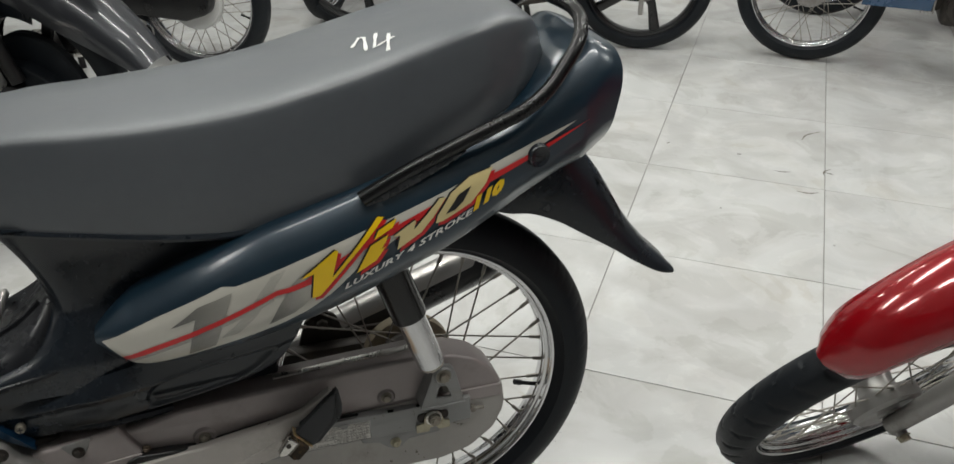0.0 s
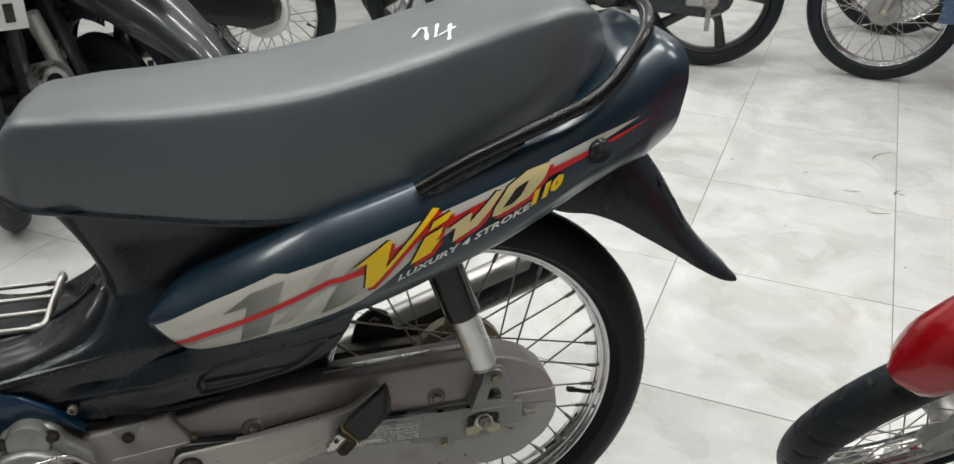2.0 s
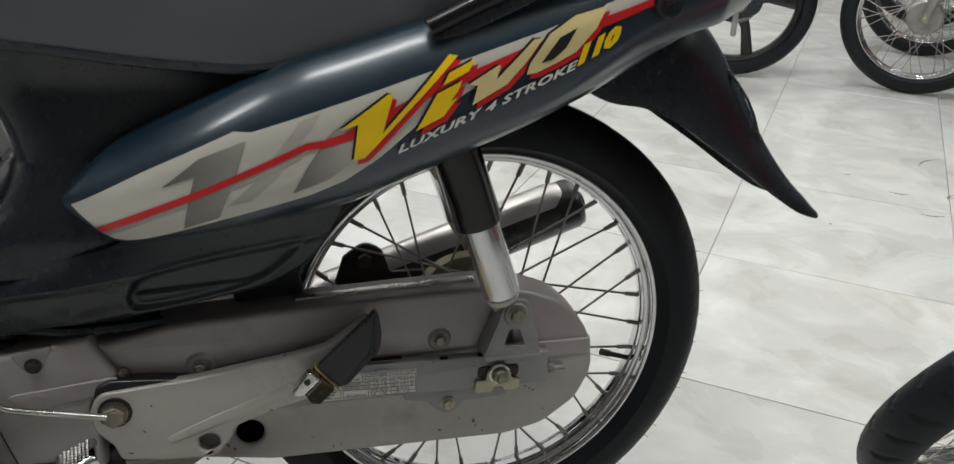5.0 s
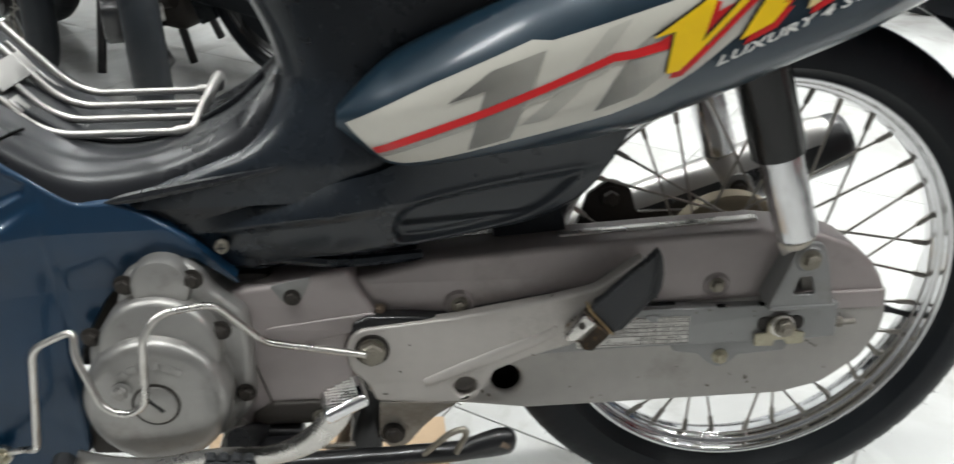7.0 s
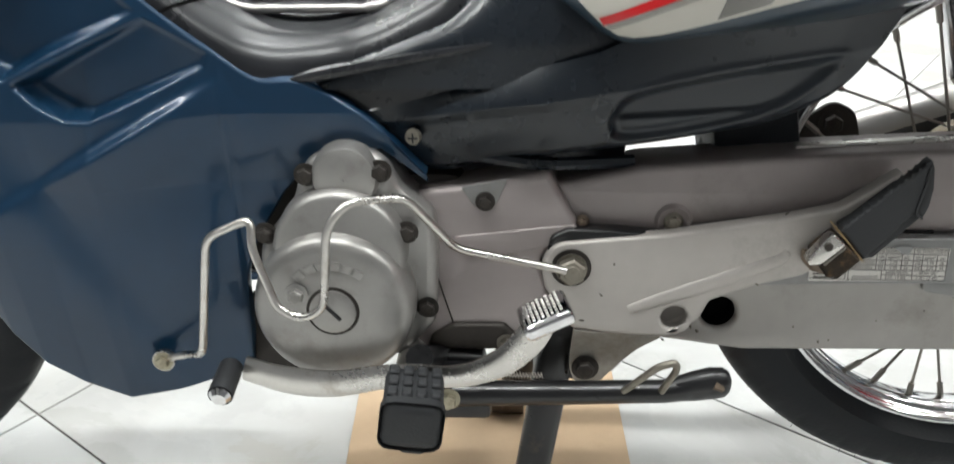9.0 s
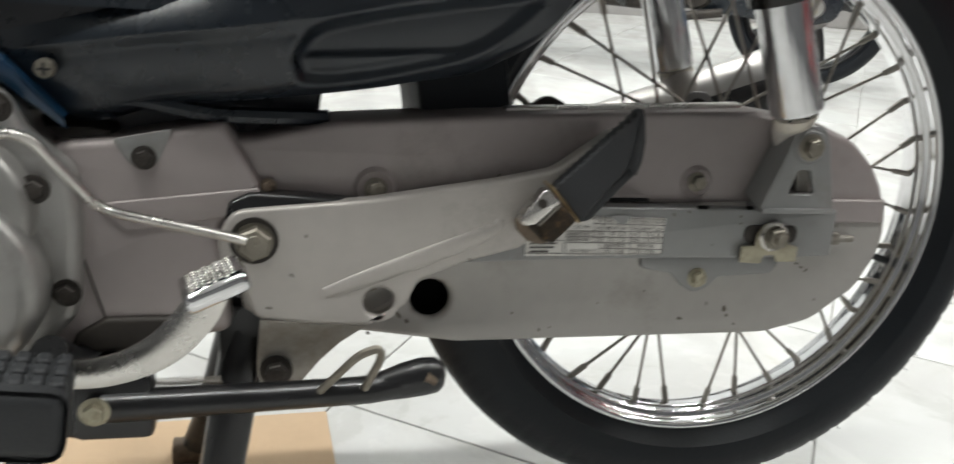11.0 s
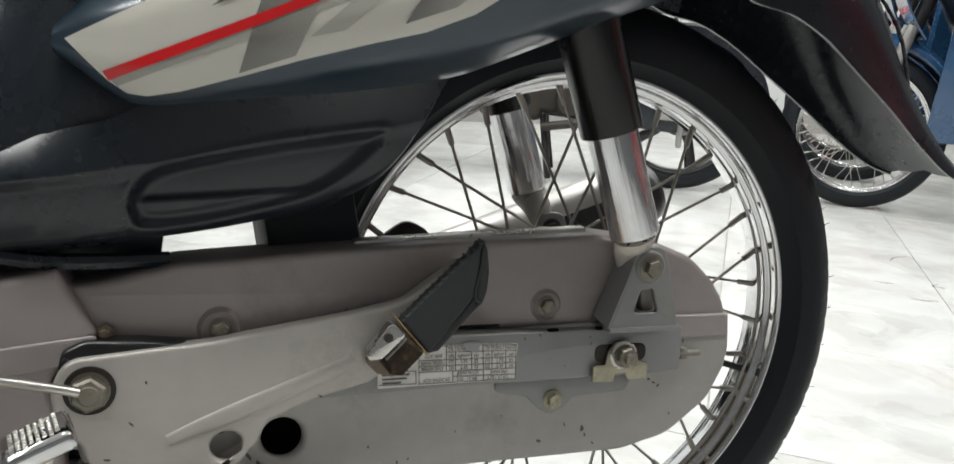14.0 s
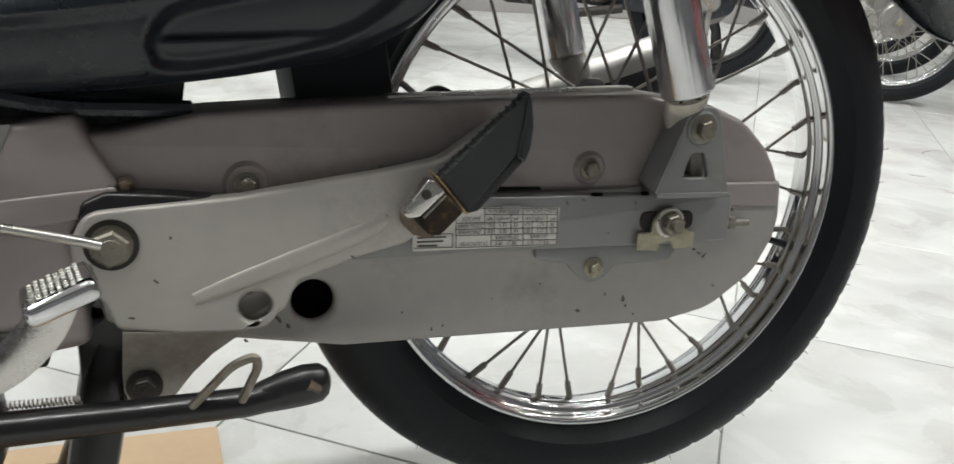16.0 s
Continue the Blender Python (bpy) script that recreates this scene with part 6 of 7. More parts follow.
# inner mudguard, black, between the seat and the wheel
rows = []
for a in np.linspace(78, 158, 26):
    ca, sa = math.cos(radians(a)), math.sin(radians(a))
    rr = 0.322
    rows.append([Vector((HUB[0] + (rr + dr) * ca, yy, HUB[2] + (rr + dr) * sa)) for yy, dr in ((-0.062, -0.035), (-0.062, 0.0), (-0.04, 0.012), (0, 0.016), (0.04, 0.012), (0.062, 0.0), (0.062, -0.035))])
part("inner_mudguard", grid(rows), M_BLACK, bike, "black plastic inner mudguard")
part("mud_flap", moved(box((0.075, 0.11, 0.19), (0, 0, 0), 0.006), Matrix.Translation((-0.245, 0.0, 0.385)) @ pose(0, 0, 0, 0, -10, 0)), M_RUBBER, bike, "black rubber mud flap")
part("frame_plate", plate([(-0.52, 0.45), (-0.36, 0.45), (-0.3655, 0.40), (-0.38, 0.36), (-0.52, 0.36)], -0.062, 0.03, 0.004), M_BLACK, bike, "black steel frame plate")
# black so that it sinks into the shaded gap under the panel
part("cable", tube(smooth_line([(-0.56, -0.09, 0.412), (-0.50, -0.10, 0.418), (-0.44, -0.095, 0.408), (-0.36, -0.08, 0.405)], 5), 0.006, 8), M_BLACK, bike, "cable behind the cover, blackened for the shade there")
part("frame_tube", tube([(-0.41, 0.0, 0.33), (-0.44, 0, 0.45), (-0.36, 0, 0.60), (-0.1, 0, 0.68), (0.15, 0, 0.74)], 0.025, 14), M_SATIN, bike, "black steel frame tube")

# rear mudguard blade
f_lo = eased([0.07, 0.124, 0.172, 0.21, 0.249, 0.299, 0.352, 0.395, 0.419], [0.655, 0.626, 0.616, 0.598, 0.572, 0.538, 0.4995, 0.474, 0.466])
f_up = eased([0.07, 0.16, 0.235, 0.288, 0.335, 0.38, 0.408, 0.419], [0.73, 0.735, 0.715, 0.650, 0.570, 0.512, 0.484, 0.472])
rows = []
for x in np.linspace(0.07, 0.419, 38):
    lo, up = f_lo(x), f_up(x)
    w = np.interp(x, [0.07, 0.2, 0.30, 0.37, 0.405, 0.419], [0.075, 0.072, 0.064, 0.056, 0.052, 0.046])
    ring = [(-w, lo), (-w * 1.02, lo + 0.25 * (up - lo)), (-w * 0.95, lo + 0.55 * (up - lo)), (-w * 0.72, lo + 0.85 * (up - lo)), (-w * 0.4, up - 0.001), (0, up + 0.003)]
    ring = ring + [(-a, b) for a, b in reversed(ring[:-1])]
    rows.append([Vector((x, a, b)) for a, b in ring])
fender = part("rear_mudguard", thicken(grid(rows), 0.004), M_BLACK, bike, "long pointed black plastic rear mudguard", angle=60)
part("mudguard_liner", tube(smooth_line([(0.235, -0.03, 0.70), (0.30, -0.06, 0.62), (0.34, -0.056, 0.53), (0.40, -0.050, 0.474)], 5), 0.0018, 6), M_BLACK, fender)

# exhaust on the far side
ex_a, ex_b = Vector((-0.24, 0.155, 0.2861)), Vector((0.1811, 0.165, 0.4314))
ed = (ex_b - ex_a).normalized()
can = part("muffler", tube([ex_a, ex_a + ed * 0.04, ex_a + ed * 0.10, ex_b - ed * 0.012, ex_b - ed * 0.003, ex_b, ex_b + ed * 0.001], [0.016, 0.028, 0.036, 0.036, 0.033, 0.026, 0.003], 28), M_SATIN, bike, "black muffler with a bright heat shield", angle=50)
rise_ = Vector((0, -0.002, 0.0115))
part("heat_shield", tube([ex_a + ed * 0.03 + rise_, ex_a + ed * 0.05 + rise_, ex_b - ed * 0.045 + rise_, ex_b - ed * 0.030 + rise_ * 0.85], [0.024, 0.029, 0.0305, 0.028], 28), M_RACK, can, "bright chromed heat shield")
part("muffler_tip", rod(ex_b - ed * 0.01, ex_b + ed * 0.006, 0.011, 16), M_SATIN, can)
part("exhaust_pipe", tube(smooth_line([(-0.72, 0.03, 0.30), (-0.68, 0.11, 0.22), (-0.50, 0.15, 0.215), (-0.34, 0.155, 0.246), (-0.23, 0.155, 0.289)], 6), 0.014, 14), M_CHROME_DULL, bike, "dull steel exhaust pipe")
mb = part("muffler_bracket", plate([(-0.175, 0.325), (-0.156, 0.385), (-0.128, 0.405, 0.02), (-0.104, 0.393, 0.02), (-0.094, 0.360), (-0.02, 0.360), (-0.02, 0.325)], 0.118, 0.008, 0.002), M_DARKMETAL, bike, "dark oily muffler bracket")
bolt(-0.128, 0.117, 0.381, mb, 0.010, 0.010, 0.014, M_DARKMETAL)

# front wheel, just seen past the leg shield
wheel(bike, "front_wheel", (-1.215, 0.0, 0.292), R=0.285, half=0.035, rim_r=0.2265, turn=3)
for sgn in (-1, 1):
    part("fork_leg", tube([(-1.215, 0.075 * sgn, 0.292), (-1.10, 0.075 * sgn, 0.62)], [0.018, 0.018], 14), M_SATIN, bike, "black front fork leg")

BRACKET_CHIPS = [(-0.376, 0.325, 0.0014, 0.002), (-0.386, 0.295, 0.001, 0.0032), (-0.254, 0.3065, 0.003, 0.0008), (-0.402, 0.270, 0.0032, 0.0012), (-0.236, 0.372, 0.003, 0.0008), (-0.21, 0.327, 0.0026, 0.0009)]
CASE_CHIPS = [(-0.304, 0.256, 0.0022, 0.0055), (-0.297, 0.250, 0.002, 0.003), (-0.212, 0.255, 0.0016, 0.0012), (-0.188, 0.240, 0.0014, 0.0022), (-0.179, 0.242, 0.001, 0.0014), (-0.327, 0.241, 0.0035, 0.0012), (0.037, 0.295, 0.0026, 0.0012), (0.042, 0.2915, 0.0028, 0.001), (0.047, 0.289, 0.0028, 0.0008), (-0.042, 0.260, 0.001, 0.0028), (-0.025, 0.255, 0.0022, 0.005), (-0.022, 0.249, 0.0014, 0.0028), (-0.065, 0.247, 0.0034, 0.0018), (-0.014, 0.241, 0.0014, 0.0018), (-0.14, 0.262, 0.0008, 0.0012), (-0.10, 0.272, 0.0008, 0.001), (0.06, 0.262, 0.0012, 0.0016)]
ARM_CHIPS = [(-0.087, 0.340, 0.0008, 0.0028), (-0.028, 0.339, 0.001, 0.0018), (-0.027, 0.333, 0.0008, 0.002), (0.0615, 0.331, 0.0008, 0.003), (0.043, 0.3435, 0.0035, 0.0008), (-0.074, 0.3425, 0.003, 0.0008), (0.02, 0.311, 0.0016, 0.001), (-0.05, 0.315, 0.001, 0.0008)]
# chips, rust specks and grime on the painted steel
CHIPS = [(BRACKET_CHIPS, -0.1172, bracket), (CASE_CHIPS, -0.0982, lower_case), (ARM_CHIPS, -0.1087, arm)]
random.seed(7)
for spots_, y_, on in CHIPS:
    for x_, z_, w_, h_ in spots_:
        turn_ = random.uniform(-50, 50)
        w_, h_ = w_ * 0.8, h_ * 0.8
        ring_ = [(w_ * math.cos(a) * random.uniform(0.6, 1.1), h_ * math.sin(a) * random.uniform(0.6, 1.1)) for a in np.linspace(0, 2 * math.pi, 10, endpoint=False)]
        bm = flat_mesh([[Vector(p) for p in ring_]], 0.0004, 0.0, 0)
        part("paint_chip", moved(bm, Matrix.Translation((x_, y_ - 0.0002, z_)) @ pose(0, 0, 0, 0, turn_, 0)), M_GRIME if w_ < 0.004 else M_STAIN, on)


# ---- other motorcycles in the showroom ----
def other_bike(name, label, m, body_mat, fender_mat=None, alloy=False, rim_mat=None, plate_on=False, muffler_mat=None, front=None, guard=(28, 158), group="motorcycles on show", hub_mat=None, hub_cover=0.075, blade=False, rise=0.0, tip_z=0.40, case_mat=None, mass=False):
    """A parked step-through: its front faces -x, the wheels stand on z = 0."""
    b = thing(name, label, "motorcycle", m, group)
    fm = fender_mat or body_mat
    R = 0.285
    fw = wheel(b, "front_wheel", (-0.60, 0, R), R=R, half=0.036, rim_r=0.2265, alloy=alloy, rim_mat=rim_mat, near=0.0042 if name == "red_motorcycle" else 0.0)
    part("front_brake", moved(revolve([(0.01, -0.05), (0.055, -0.05), (0.062, -0.044), (0.062, -0.02), (0.01, -0.02)], 32), Matrix.Translation((-0.60, 0, R))), M_ALLOY, b, "grey front brake drum")
    for s in (-1, 1):
        part("fork_leg", join(tube([(-0.605, 0.07 * s, R - 0.01), (-0.56, 0.07 * s, 0.45), (-0.50, 0.065 * s, 0.66)], [0.016, 0.021, 0.019], 14), rod((-0.60, 0.045 * s, R), (-0.60, 0.092 * s, R), 0.010, 12)), M_ALLOY, b, "silver-grey front fork leg")
        bolt(-0.60, 0.092 * s, R, b, 0.010, 0.008 * (1 if s < 0 else -1), 0.013, M_ZINC)
    rows = []
    for a in np.linspace(*guard, 40):
        ca, sa = math.cos(radians(a)), math.sin(radians(a))
        e = max(0.0, (a - guard[1] + 12) / 12)
        up = rise * max(0.0, guard[1] - 6 - a)
        rr = R + 0.026 + 0.014 * math.sin(radians(a)) - 0.012 * e * e + up
        w = (0.053 + 0.14 * up) * math.sqrt(max(0.02, 1 - 0.9 * e * e))
        rows.append([Vector((-0.60 + (rr + dr) * ca, yy * w, R + (rr + dr) * sa)) for yy, dr in ((-0.98, -0.018 + 0.006 * e - 0.30 * up), (-1.03, -0.010 - 0.2 * up), (-0.92, 0.004), (-0.6, 0.019), (0, 0.026), (0.6, 0.019), (0.92, 0.004), (1.03, -0.018 - 0.2 * up), (0.98, -0.030 + 0.012 * e - 0.35 * up))])
    part("front_mudguard", thicken(grid(rows), 0.003), fm, b, "glossy painted front mudguard", angle=60)
    if front is not None:
        for o in b.children:
            o.matrix_basis = front @ o.matrix_basis
    rw = wheel(b, "rear_wheel", (0.60, 0, R), R=R, half=0.042, rim_r=0.2265, alloy=alloy, rim_mat=rim_mat)
    part("rear_hub_cover", moved(revolve([(0.01, -0.05), (0.03, -0.05), (0.035, -0.045), (hub_cover, -0.045), (hub_cover + 0.007, -0.038), (hub_cover + 0.007, -0.02), (0.01, -0.02)], 40), Matrix.Translation((0.60, 0, R))), hub_mat or M_ALLOY, b)
    part("chain_case", plate([(0.08, 0.33), (0.60, 0.375), (0.70, 0.33, 0.05), (0.68, 0.25, 0.05), (0.58, 0.215), (0.10, 0.24)], -0.085, 0.05, 0.008, r=0.03), case_mat or M_SILVER, b, "chain case")
    for s in (-1, 1):
        part("shock_absorber", tube([(0.60, 0.11 * s, 0.34), (0.52, 0.11 * s, 0.62)], 0.021, 16), M_SATIN, b)
        part("leg_shield", thicken(grid([[Vector((x + 0.05 * (z - 0.6), s * (0.13 + 0.05 * math.sin((z - 0.3) * 4)), z)) for z in np.linspace(0.28, 0.92, 12)] for x in np.linspace(-0.40, -0.16, 5)]), 0.006), body_mat, b, "painted leg shield")
        part("side_cover", grid([[Vector((x, s * (0.10 + 0.05 * math.sin(math.pi * min(1, max(0, (x + 0.15) / 0.95))) - 0.03 * k), 0.52 + 0.18 * (x + 0.15) + (0.17 - 0.05 * (x + 0.15)) * k)) for k in np.linspace(0, 1, 6)] for x in np.linspace(-0.15, 0.80, 20)]), body_mat, b, "painted side cover", angle=70)
    part("engine", join(box((0.24, 0.20, 0.17), (-0.02, 0, 0.30), 0.03, 3), moved(revolve([(0.001, -0.14), (0.06, -0.14), (0.075, -0.125), (0.075, 0.125), (0.06, 0.14), (0.001, 0.14)], 32), Matrix.Translation((-0.05, 0, 0.30))), moved(revolve([(0.001, -0.055), (0.055, -0.055), (0.055, 0.055), (0.001, 0.055)], 24), Matrix.Translation((-0.18, 0, 0.31)))), M_DARKMETAL, b, "dark cast engine")
    for i in range(4):
        part("engine_fin", box((0.006, 0.13, 0.12), (-0.16 - 0.014 * i, 0, 0.31), 0.002), M_ALLOY, b)
    part("tunnel", tube(smooth_line([(-0.36, 0, 0.80), (-0.24, 0, 0.60), (-0.10, 0, 0.48), (0.08, 0, 0.48), (0.20, 0, 0.56)], 6), 0.085, 16), M_BLACK, b, "black centre tunnel")
    rows = []
    for x in np.linspace(-0.02, 0.72, 24):
        u = (x + 0.02) / 0.74
        t, bt, w = 0.77 + 0.07 * u * u, 0.69 + 0.08 * u, 0.085 + 0.055 * math.sin(math.pi * min(1, u * 0.75 + 0.12))
        rows.append([Vector((x, w * math.cos(a) * (1.0 if math.sin(a) < 0.3 else 0.95), bt + (t - bt) * max(0, math.sin(a) * 1.15))) for a in np.linspace(math.pi, 0, 13)])
    part("seat", grid(rows, caps=False), M_VINYL, b, "dark vinyl seat", angle=70)
    if not blade and not plate_on:
        part("rear_mudguard", thicken(grid([[Vector((0.60 + (R + 0.03 + dr) * math.cos(radians(a)), yy, R + (R + 0.03 + dr) * math.sin(radians(a)))) for yy, dr in ((-0.065, -0.04), (-0.065, 0.0), (0, 0.012), (0.065, 0.0), (0.065, -0.04))] for a in np.linspace(12, 120, 20)]), 0.003), M_BLACK, b, "black plastic rear mudguard")
    if mass:
        part("brake_caliper", join(box((0.075, 0.035, 0.11), (0.545, -0.085, R + 0.03), 0.012, 2), moved(revolve([(0.001, -0.10), (0.030, -0.10), (0.036, -0.092), (0.036, -0.06), (0.001, -0.06)], 24), Matrix.Translation((0.60, 0, R))), box((0.02, 0.03, 0.12), (0.60, -0.085, R - 0.06), 0.006, 2), rod((0.50, -0.08, R + 0.06), (0.60, -0.095, R - 0.02), 0.012)), M_ALLOY, b, "silver-grey brake caliper and hub fittings")
        for k in range(5):
            bolt(0.53 + 0.018 * k, -0.105, R + 0.07 - 0.02 * k, b, 0.007, 0.006, 0.010, M_ZINC)
    if blade or mass:
        part("rear_engine", join(box((0.20, 0.20, 0.17), (0.16, 0, 0.33), 0.03, 3), moved(revolve([(0.001, -0.13), (0.05, -0.13), (0.062, -0.115), (0.062, 0.1), (0.001, 0.1)], 28), Matrix.Translation((0.20, 0, 0.30))), rod((0.10, -0.13, 0.20), (0.30, -0.13, 0.24), 0.016)), M_DARKMETAL, b, "oily dark gearbox")
    if blade:
        part("shock_cover", tube([(0.556, -0.140, 0.335), (0.556, -0.140, 0.338), (0.525, -0.165, 0.56)], [0.020, 0.023, 0.023], 20), M_ALLOY, b, "silver shock absorber cover")
        lo_, up_ = eased([0.0, 0.10, 0.20, 0.30, 0.36, 0.405], [0.60, 0.555, 0.505, 0.450, 0.415, 0.385]), eased([0.0, 0.10, 0.20, 0.30, 0.36, 0.405], [0.735, 0.690, 0.620, 0.535, 0.475, 0.415])
        rows = []
        for x in np.linspace(0.0, 0.405, 30):
            lo, up, w = lo_(x), up_(x), float(np.interp(x, [0.0, 0.2, 0.33, 0.405], [0.105, 0.092, 0.070, 0.055]))
            ring = [(-w, lo), (-w * 1.02, lo + 0.3 * (up - lo)), (-w * 0.92, lo + 0.7 * (up - lo)), (-w * 0.6, up - 0.004), (0, up)]
            rows.append([Vector((0.60 + x, a_, b_)) for a_, b_ in ring + [(-p, q) for p, q in reversed(ring[:-1])]])
        part("tail_blade", thicken(grid(rows), 0.004), M_GREYPAINT, b, "grey plastic tail mudguard", angle=60)
        part("inner_mudguard", thicken(grid([[Vector((0.60 + (R + 0.018 + dr) * math.cos(radians(a)), yy, R + (R + 0.018 + dr) * math.sin(radians(a)))) for yy, dr in ((-0.07, -0.07), (-0.075, 0.0), (0, 0.02), (0.075, 0.0), (0.07, -0.07))] for a in np.linspace(70, 205, 24)]), 0.003), M_BLACK, b, "black plastic inner mudguard")
        part("under_tail", join(box((0.55, 0.19, 0.13), (0.52, 0, 0.66), 0.03, 3), box((0.26, 0.17, 0.26), (0.22, 0, 0.50), 0.03, 3)), M_BLACK, b, "black plastic under the tail")
        rows = []
        for x in np.linspace(0.10, 0.93, 16):
            u = (x - 0.10) / 0.83
            w, zb, zt = 0.125 * math.sqrt(max(0.03, 1 - u ** 3)), 0.50 + 0.13 * u, 0.74 + 0.03 * u
            rows.append([Vector((x, w * math.cos(a) * (1 if abs(math.cos(a)) < 0.95 else 1.03), (zb + zt) / 2 + (zt - zb) / 2 * math.sin(a))) for a in np.linspace(0, 2 * math.pi, 18, endpoint=False)])
        part("tail_body", grid(rows, closed=True, caps=True), M_BLACK, b, "black plastic tail body", angle=60)
        part("side_stand", tube([(0.12, -0.14, 0.24), (0.17, -0.19, 0.10), (0.20, -0.22, 0.02)], [0.014, 0.012, 0.016], 10), M_SATIN, b, "black side stand, down")
        part("swing_arm", join(box((0.46, 0.03, 0.05), (0.36, -0.10, 0.30), 0.006), box((0.46, 0.03, 0.05), (0.36, 0.10, 0.30), 0.006)), M_SATIN, b, "black swing arm")
        part("crankcase", join(box((0.26, 0.20, 0.14), (0.14, 0, 0.20), 0.03, 3), moved(revolve([(0.001, -0.12), (0.06, -0.12), (0.07, -0.105), (0.07, 0.1), (0.001, 0.1)], 24), Matrix.Translation((0.08, 0, 0.20)))), M_DARKMETAL, b, "oily dark crankcase")
        part("brake_pedal", tube([(0.16, -0.12, 0.20), (0.24, -0.16, 0.10), (0.30, -0.19, 0.09), (0.33, -0.24, 0.10)], [0.014, 0.012, 0.012, 0.02], 10), M_SATIN, b, "black steel pedal")
    ma, mb_ = Vector((0.12, 0.14, 0.24)), Vector((0.84, 0.17, tip_z))
    md = (mb_ - ma).normalized()
    part("muffler", tube([ma, ma + md * 0.12, ma + md * 0.2, mb_ - md * 0.05, mb_, mb_ + md * 0.002, mb_ - md * 0.06], [0.016, 0.022, 0.048, 0.050, 0.030, 0.020, 0.019], 24), muffler_mat or M_CHROME_DULL, b, "steel muffler", angle=50)
    # a black plug paints the shade inside the pipe end
    part("muffler_bore", rod(mb_ - md * 0.03, mb_ + md * 0.0035, 0.0185, 20), M_VOID, b, "open end of the muffler, its inner shade painted black")
    part("handlebar", tube(bent([(-0.36, -0.32, 0.99), (-0.40, -0.18, 1.01), (-0.42, 0, 0.98), (-0.40, 0.18, 1.01), (-0.36, 0.32, 0.99)], 0.05), 0.011, 10), M_SATIN, b)
    part("head_tube", tube([(-0.50, 0, 0.62), (-0.40, 0, 0.96)], 0.026, 14), M_SATIN, b)
    rows = [[Vector((-0.46 + 0.10 * math.sin(math.pi * s) * -1, yy * (0.10 + 0.05 * math.sin(math.pi * s)), 0.62 + 0.38 * s)) for yy in np.linspace(-1, 1, 9)] for s in np.linspace(0, 1, 9)]
    part("front_cowl", thicken(grid(rows), 0.006), body_mat, b, "painted front cowl", angle=70)
    for s in (-1, 1):
        part("stand_leg", tube([(0.10, 0.09 * s, 0.24), (0.14, 0.13 * s, 0.012)], 0.013, 10), M_SATIN, b, "black steel stand leg")
    part("foot_peg", tube([(-0.06, -0.24, 0.27), (-0.04, -0.10, 0.23), (-0.04, 0.10, 0.23), (-0.06, 0.24, 0.27)], [0.018, 0.011, 0.011, 0.018], 10), M_GRIP, b)
    if plate_on:
        at_ = Matrix.Translation((0.88, 0.045, 0.668)) @ pose(0, 0, 0, 0, 18, 0)
        part("plate_holder", tube([(0.55, 0, 0.70), (0.76, 0.02, 0.715), (0.868, 0.045, 0.690)], [0.05, 0.035, 0.03], 12), M_BLACK, b, "black plastic plate holder")
        p = part("number_plate", moved(box((0.004, 0.19, 0.14), (0, 0, 0), 0.001), at_), M_WHITEPLASTIC, b, "white number plate with dark bars")
        for i in range(4):
            part("plate_bar", moved(box((0.002, 0.022, 0.05), (0.003, -0.06 + 0.04 * i, -0.025), 0.001), at_), M_INKBLACK, p)
        part("crankcase", box((0.26, 0.20, 0.15), (0.02, 0, 0.20), 0.03, 3), M_DARKMETAL, b, "oily dark crankcase")
    return b


# the red one behind ours: only its nose comes into view
def parked(x, y, yaw, wheel_x, lean=0.0):
    """The pose that puts the wheel at wheel_x along the bike on the floor at x, y."""
    return Matrix.Translation((x, y, 0)) @ pose(0, 0, 0, 0, 0, yaw) @ pose(0, 0, 0, lean, 0, 0) @ Matrix.Translation((-wheel_x, 0, 0))


# the red one leans on its side stand with its bars turned, so the front wheel lies further over than the rest
nose = Matrix.Translation((0.758, -0.036, 0)) @ pose(0, 0, 0, 0, 0, 2.6) @ pose(0, 0, 0, 26.8, 0, 0) @ Matrix.Translation((0.60, 0, 0))
head = nose @ Vector((-0.50, 0, 0.62))
trunk = Matrix.Translation(head) @ pose(0, 0, 0, 0, 0, -4) @ pose(0, 0, 0, 12, -2.7, 0) @ Matrix.Translation((0.50, 0, -0.62))
other_bike("red_motorcycle", "glossy red motorcycle leaning with its bars turned", trunk, M_RED, front=trunk.inverted() @ nose, guard=(25, 137), rise=0.0026)
other_bike("chrome_wheeled_motorcycle", "blue motorcycle with chromed spoked wheels by the wall", parked(2.05, 1.89, -37, -0.6), M_BLUE2)
other_bike("bright_blue_motorcycle", "bright blue motorcycle in the row by the wall", parked(2.47, 2.40, -37, -0.6), M_BLUE2)
other_bike("far_red_motorcycle", "red motorcycle at the far end of the row", parked(2.86, 2.92, -37, -0.6), M_RED)
other_bike("alloy_wheeled_motorcycle", "black motorcycle with dark alloy wheels", parked(1.47, 2.19, -26, 0.6), M_GLOSSBLACK, alloy=True, rim_mat=M_SATIN, case_mat=M_BLACK, mass=True)
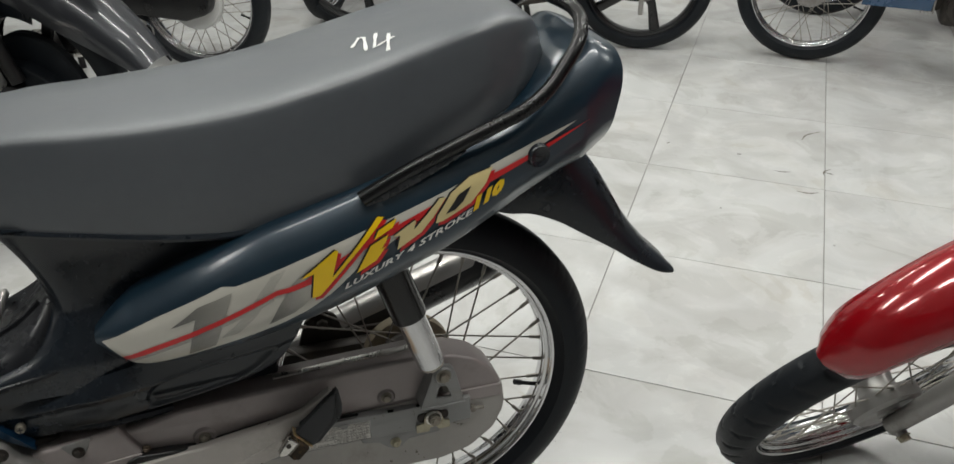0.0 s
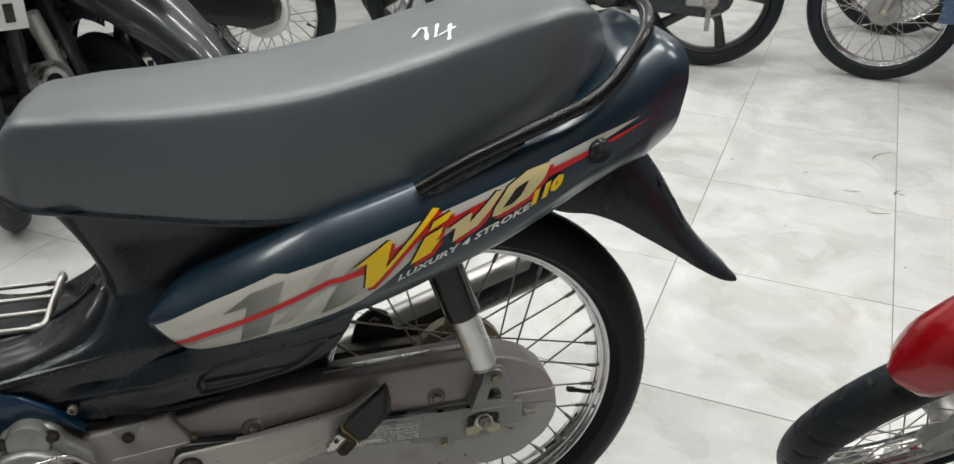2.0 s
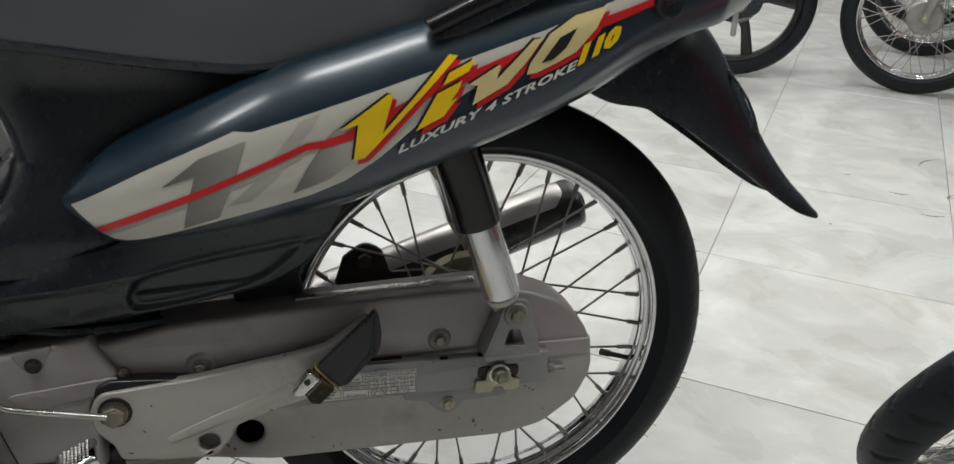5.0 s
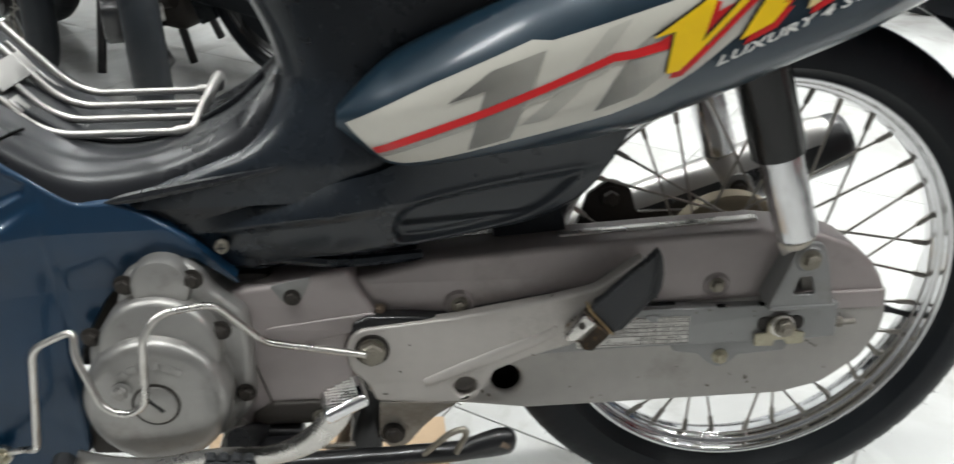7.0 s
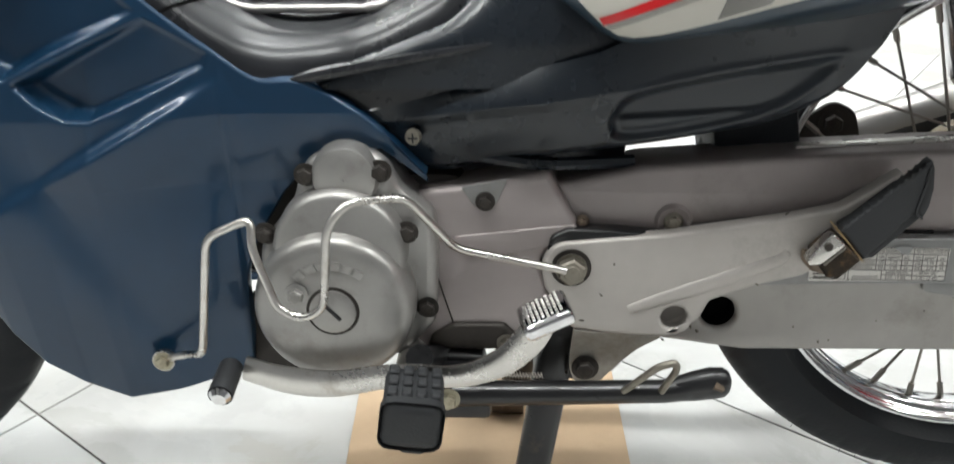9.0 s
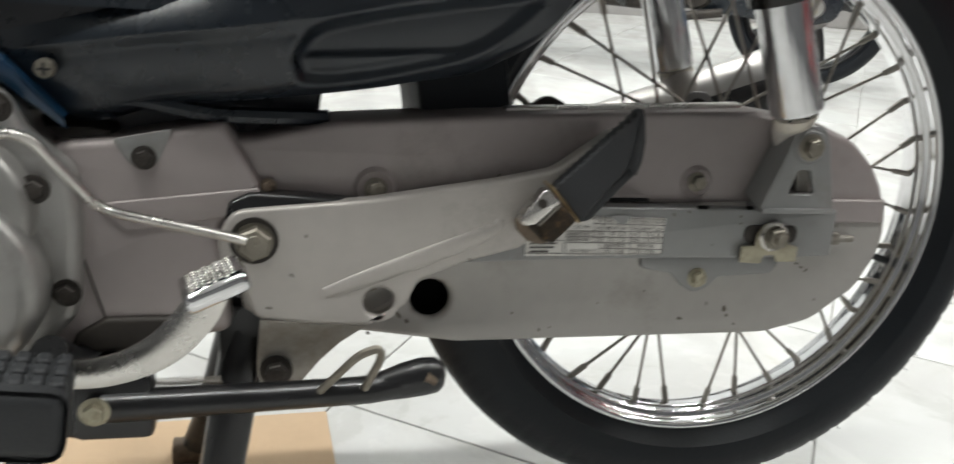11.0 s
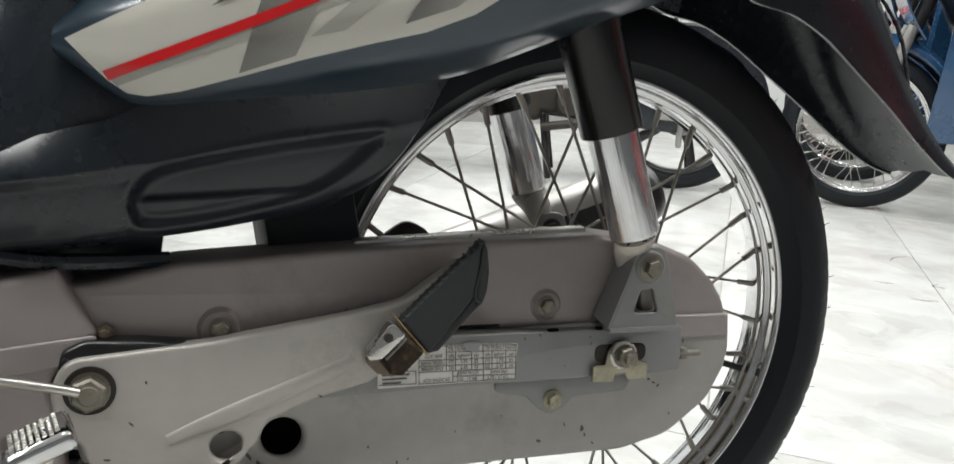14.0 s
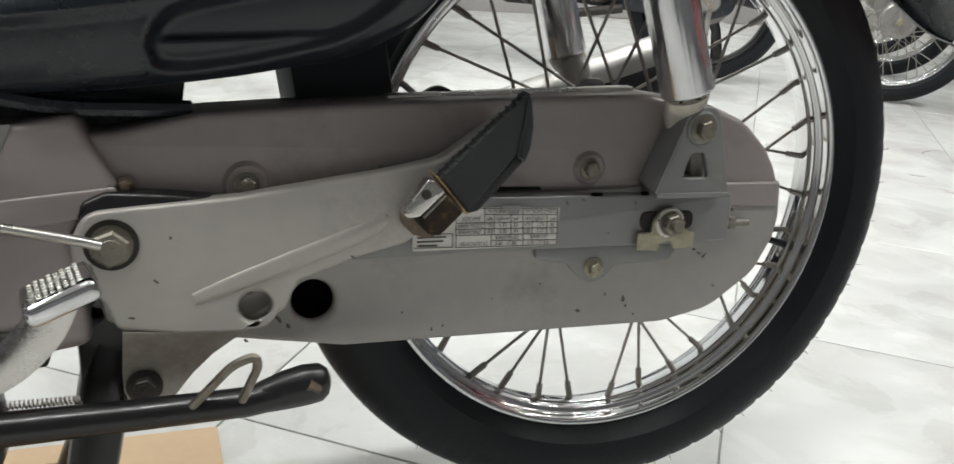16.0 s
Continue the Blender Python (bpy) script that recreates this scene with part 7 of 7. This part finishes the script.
other_bike("grey_motorcycle", "dark grey motorcycle with a worn steel muffler", parked(-0.668, 1.662, -38.4, 0.6, 7), M_GREYPAINT, alloy=True, rim_mat=M_SATIN, blade=True, hub_mat=M_RUBBER, hub_cover=0.165, case_mat=M_RUBBER)
other_bike("silver_hubbed_motorcycle", "motorcycle with a white-rimmed spoked rear wheel", parked(-0.25, 2.40, -30, 0.6), M_GLOSSBLACK, hub_mat=M_WHITEPLASTIC, hub_cover=0.105, case_mat=M_SATIN)
other_bike("black_motorcycle", "black motorcycle with a white number plate", parked(-0.995, 1.36, -74, 0.6), M_GLOSSBLACK, plate_on=True, tip_z=0.46, case_mat=M_SATIN)
other_bike("dark_motorcycle", "dark motorcycle beside the one with the number plate", parked(-1.43, 1.72, -55, 0.6), M_GLOSSBLACK, case_mat=M_SATIN, hub_mat=M_SATIN)
other_bike("far_blue_motorcycle", "dark blue motorcycle standing far back", parked(0.31, 2.95, 60, -0.6), M_BLUE2)

# ---- flattened carton under the centre stand ----
carton = thing("flattened_carton", "flattened brown cardboard carton under the stand", "cardboard", pose(-0.49, -0.05, 0, 0, 0, 2))
sheet = part("sheet", box((0.325, 0.43, 0.004), (0, 0, 0.0025), 0.001), M_CARD, carton, "brown corrugated cardboard sheet")
for i in range(4):
    for j in range(2):
        part("printed_bar", box((0.10 if j else 0.085, 0.0035, 0.0004), (-0.085 + 0.12 * j, 0.02 - 0.011 * i, 0.0048), 0), M_CARDINK, sheet, smooth=False)
for i in range(9):
    part("printed_bar", box((0.0022 + 0.0012 * (i % 3), 0.032, 0.0004), (0.105 + 0.006 * i, 0.005, 0.0048), 0), M_CARDINK, sheet, smooth=False)
part("fold_flap", moved(box((0.05, 0.025, 0.003), (-0.155, 0.03, 0.006), 0.001), pose(0, 0, 0, 0, 3, 8)), M_CARD, carton)

# ---- floor tiles ----
FLOOR_MARKS = [[(1.385, 1.030), (1.405, 1.012), (1.432, 1.005)], [(1.515, 0.958), (1.530, 0.978), (1.560, 0.985)], [(1.528, 0.975), (1.545, 0.950)], [(1.372, 0.888), (1.400, 0.868), (1.432, 0.862)], [(1.335, 1.165), (1.349, 1.160)], [(1.155, 1.30), (1.168, 1.305)],
               [(1.286, 0.591), (1.291, 0.590)], [(1.60, 1.20), (1.64, 1.23), (1.70, 1.24)], [(1.10, 0.86), (1.104, 0.862)], [(0.62, -0.06), (0.628, -0.062)], [(1.78, 0.66), (1.80, 0.648)]]
TILE, ANG, OX, OY = 0.5274, -0.620, 1.0284, 1.1792
floor = slab("floor", (x1 - x0 + 0.4, y1 - y0 + 0.4, 0.1), (cx_, cy_, -0.0535), M_GROUT)
tagged(floor, "polished off-white porcelain tiles, grey cloudy pattern", "floor")
tbm = box((TILE - 0.0022, TILE - 0.0022, 0.008), (0, 0, -0.004), 0.0008, 1)
tile_me = mesh_of("tile", tbm, M_TILE, smooth=False)
far = []
ux, uy = Vector((math.cos(ANG), math.sin(ANG))), Vector((-math.sin(ANG), math.cos(ANG)))
spots = []
for i in range(-16, 17):
    for j in range(-16, 17):
        c = Vector((OX, OY)) + ux * (TILE * (i + 0.5)) + uy * (TILE * (j + 0.5))
        if x0 < c.x < x1 and y0 < c.y < y1:
            spots.append((c, (c - Vector((0.6, 0.7))).length))
spots.sort(key=lambda q: q[1])
for n_, (c, d_) in enumerate(spots):
    m = Matrix.Translation((c.x, c.y, 0)) @ Matrix.Rotation(ANG, 4, "Z")
    if n_ < 280:
        t_ = new("tile", tile_me)
        t_.parent = floor
        t_.matrix_parent_inverse = floor.matrix_basis.inverted()
        t_.matrix_basis = m
    else:
        far.append(moved(box((TILE - 0.0022, TILE - 0.0022, 0.008), (0, 0, -0.004), 0), m))
if far:
    rest = part("tiles_far", join(*far), M_TILE, None, smooth=False)
    rest.parent = floor
    rest.matrix_parent_inverse = floor.matrix_basis.inverted()
    tagged(rest, kind="stuff")

for line in FLOOR_MARKS:
    pts = smooth_line([(x, y, 0.0006) for x, y in line], 5)
    mark = part("scuff_mark", moved(tube(pts, [0.0028 * math.sin(math.pi * (i + 0.6) / (len(pts) + 0.2)) * (1 + 0.5 * math.sin(i * 2.3)) for i in range(len(pts))], 6), Matrix.Diagonal((1, 1, 0.25, 1))), M_GRIME, None, "dried dirt on the tile")
    mark.parent = floor
    mark.matrix_parent_inverse = floor.matrix_basis.inverted()
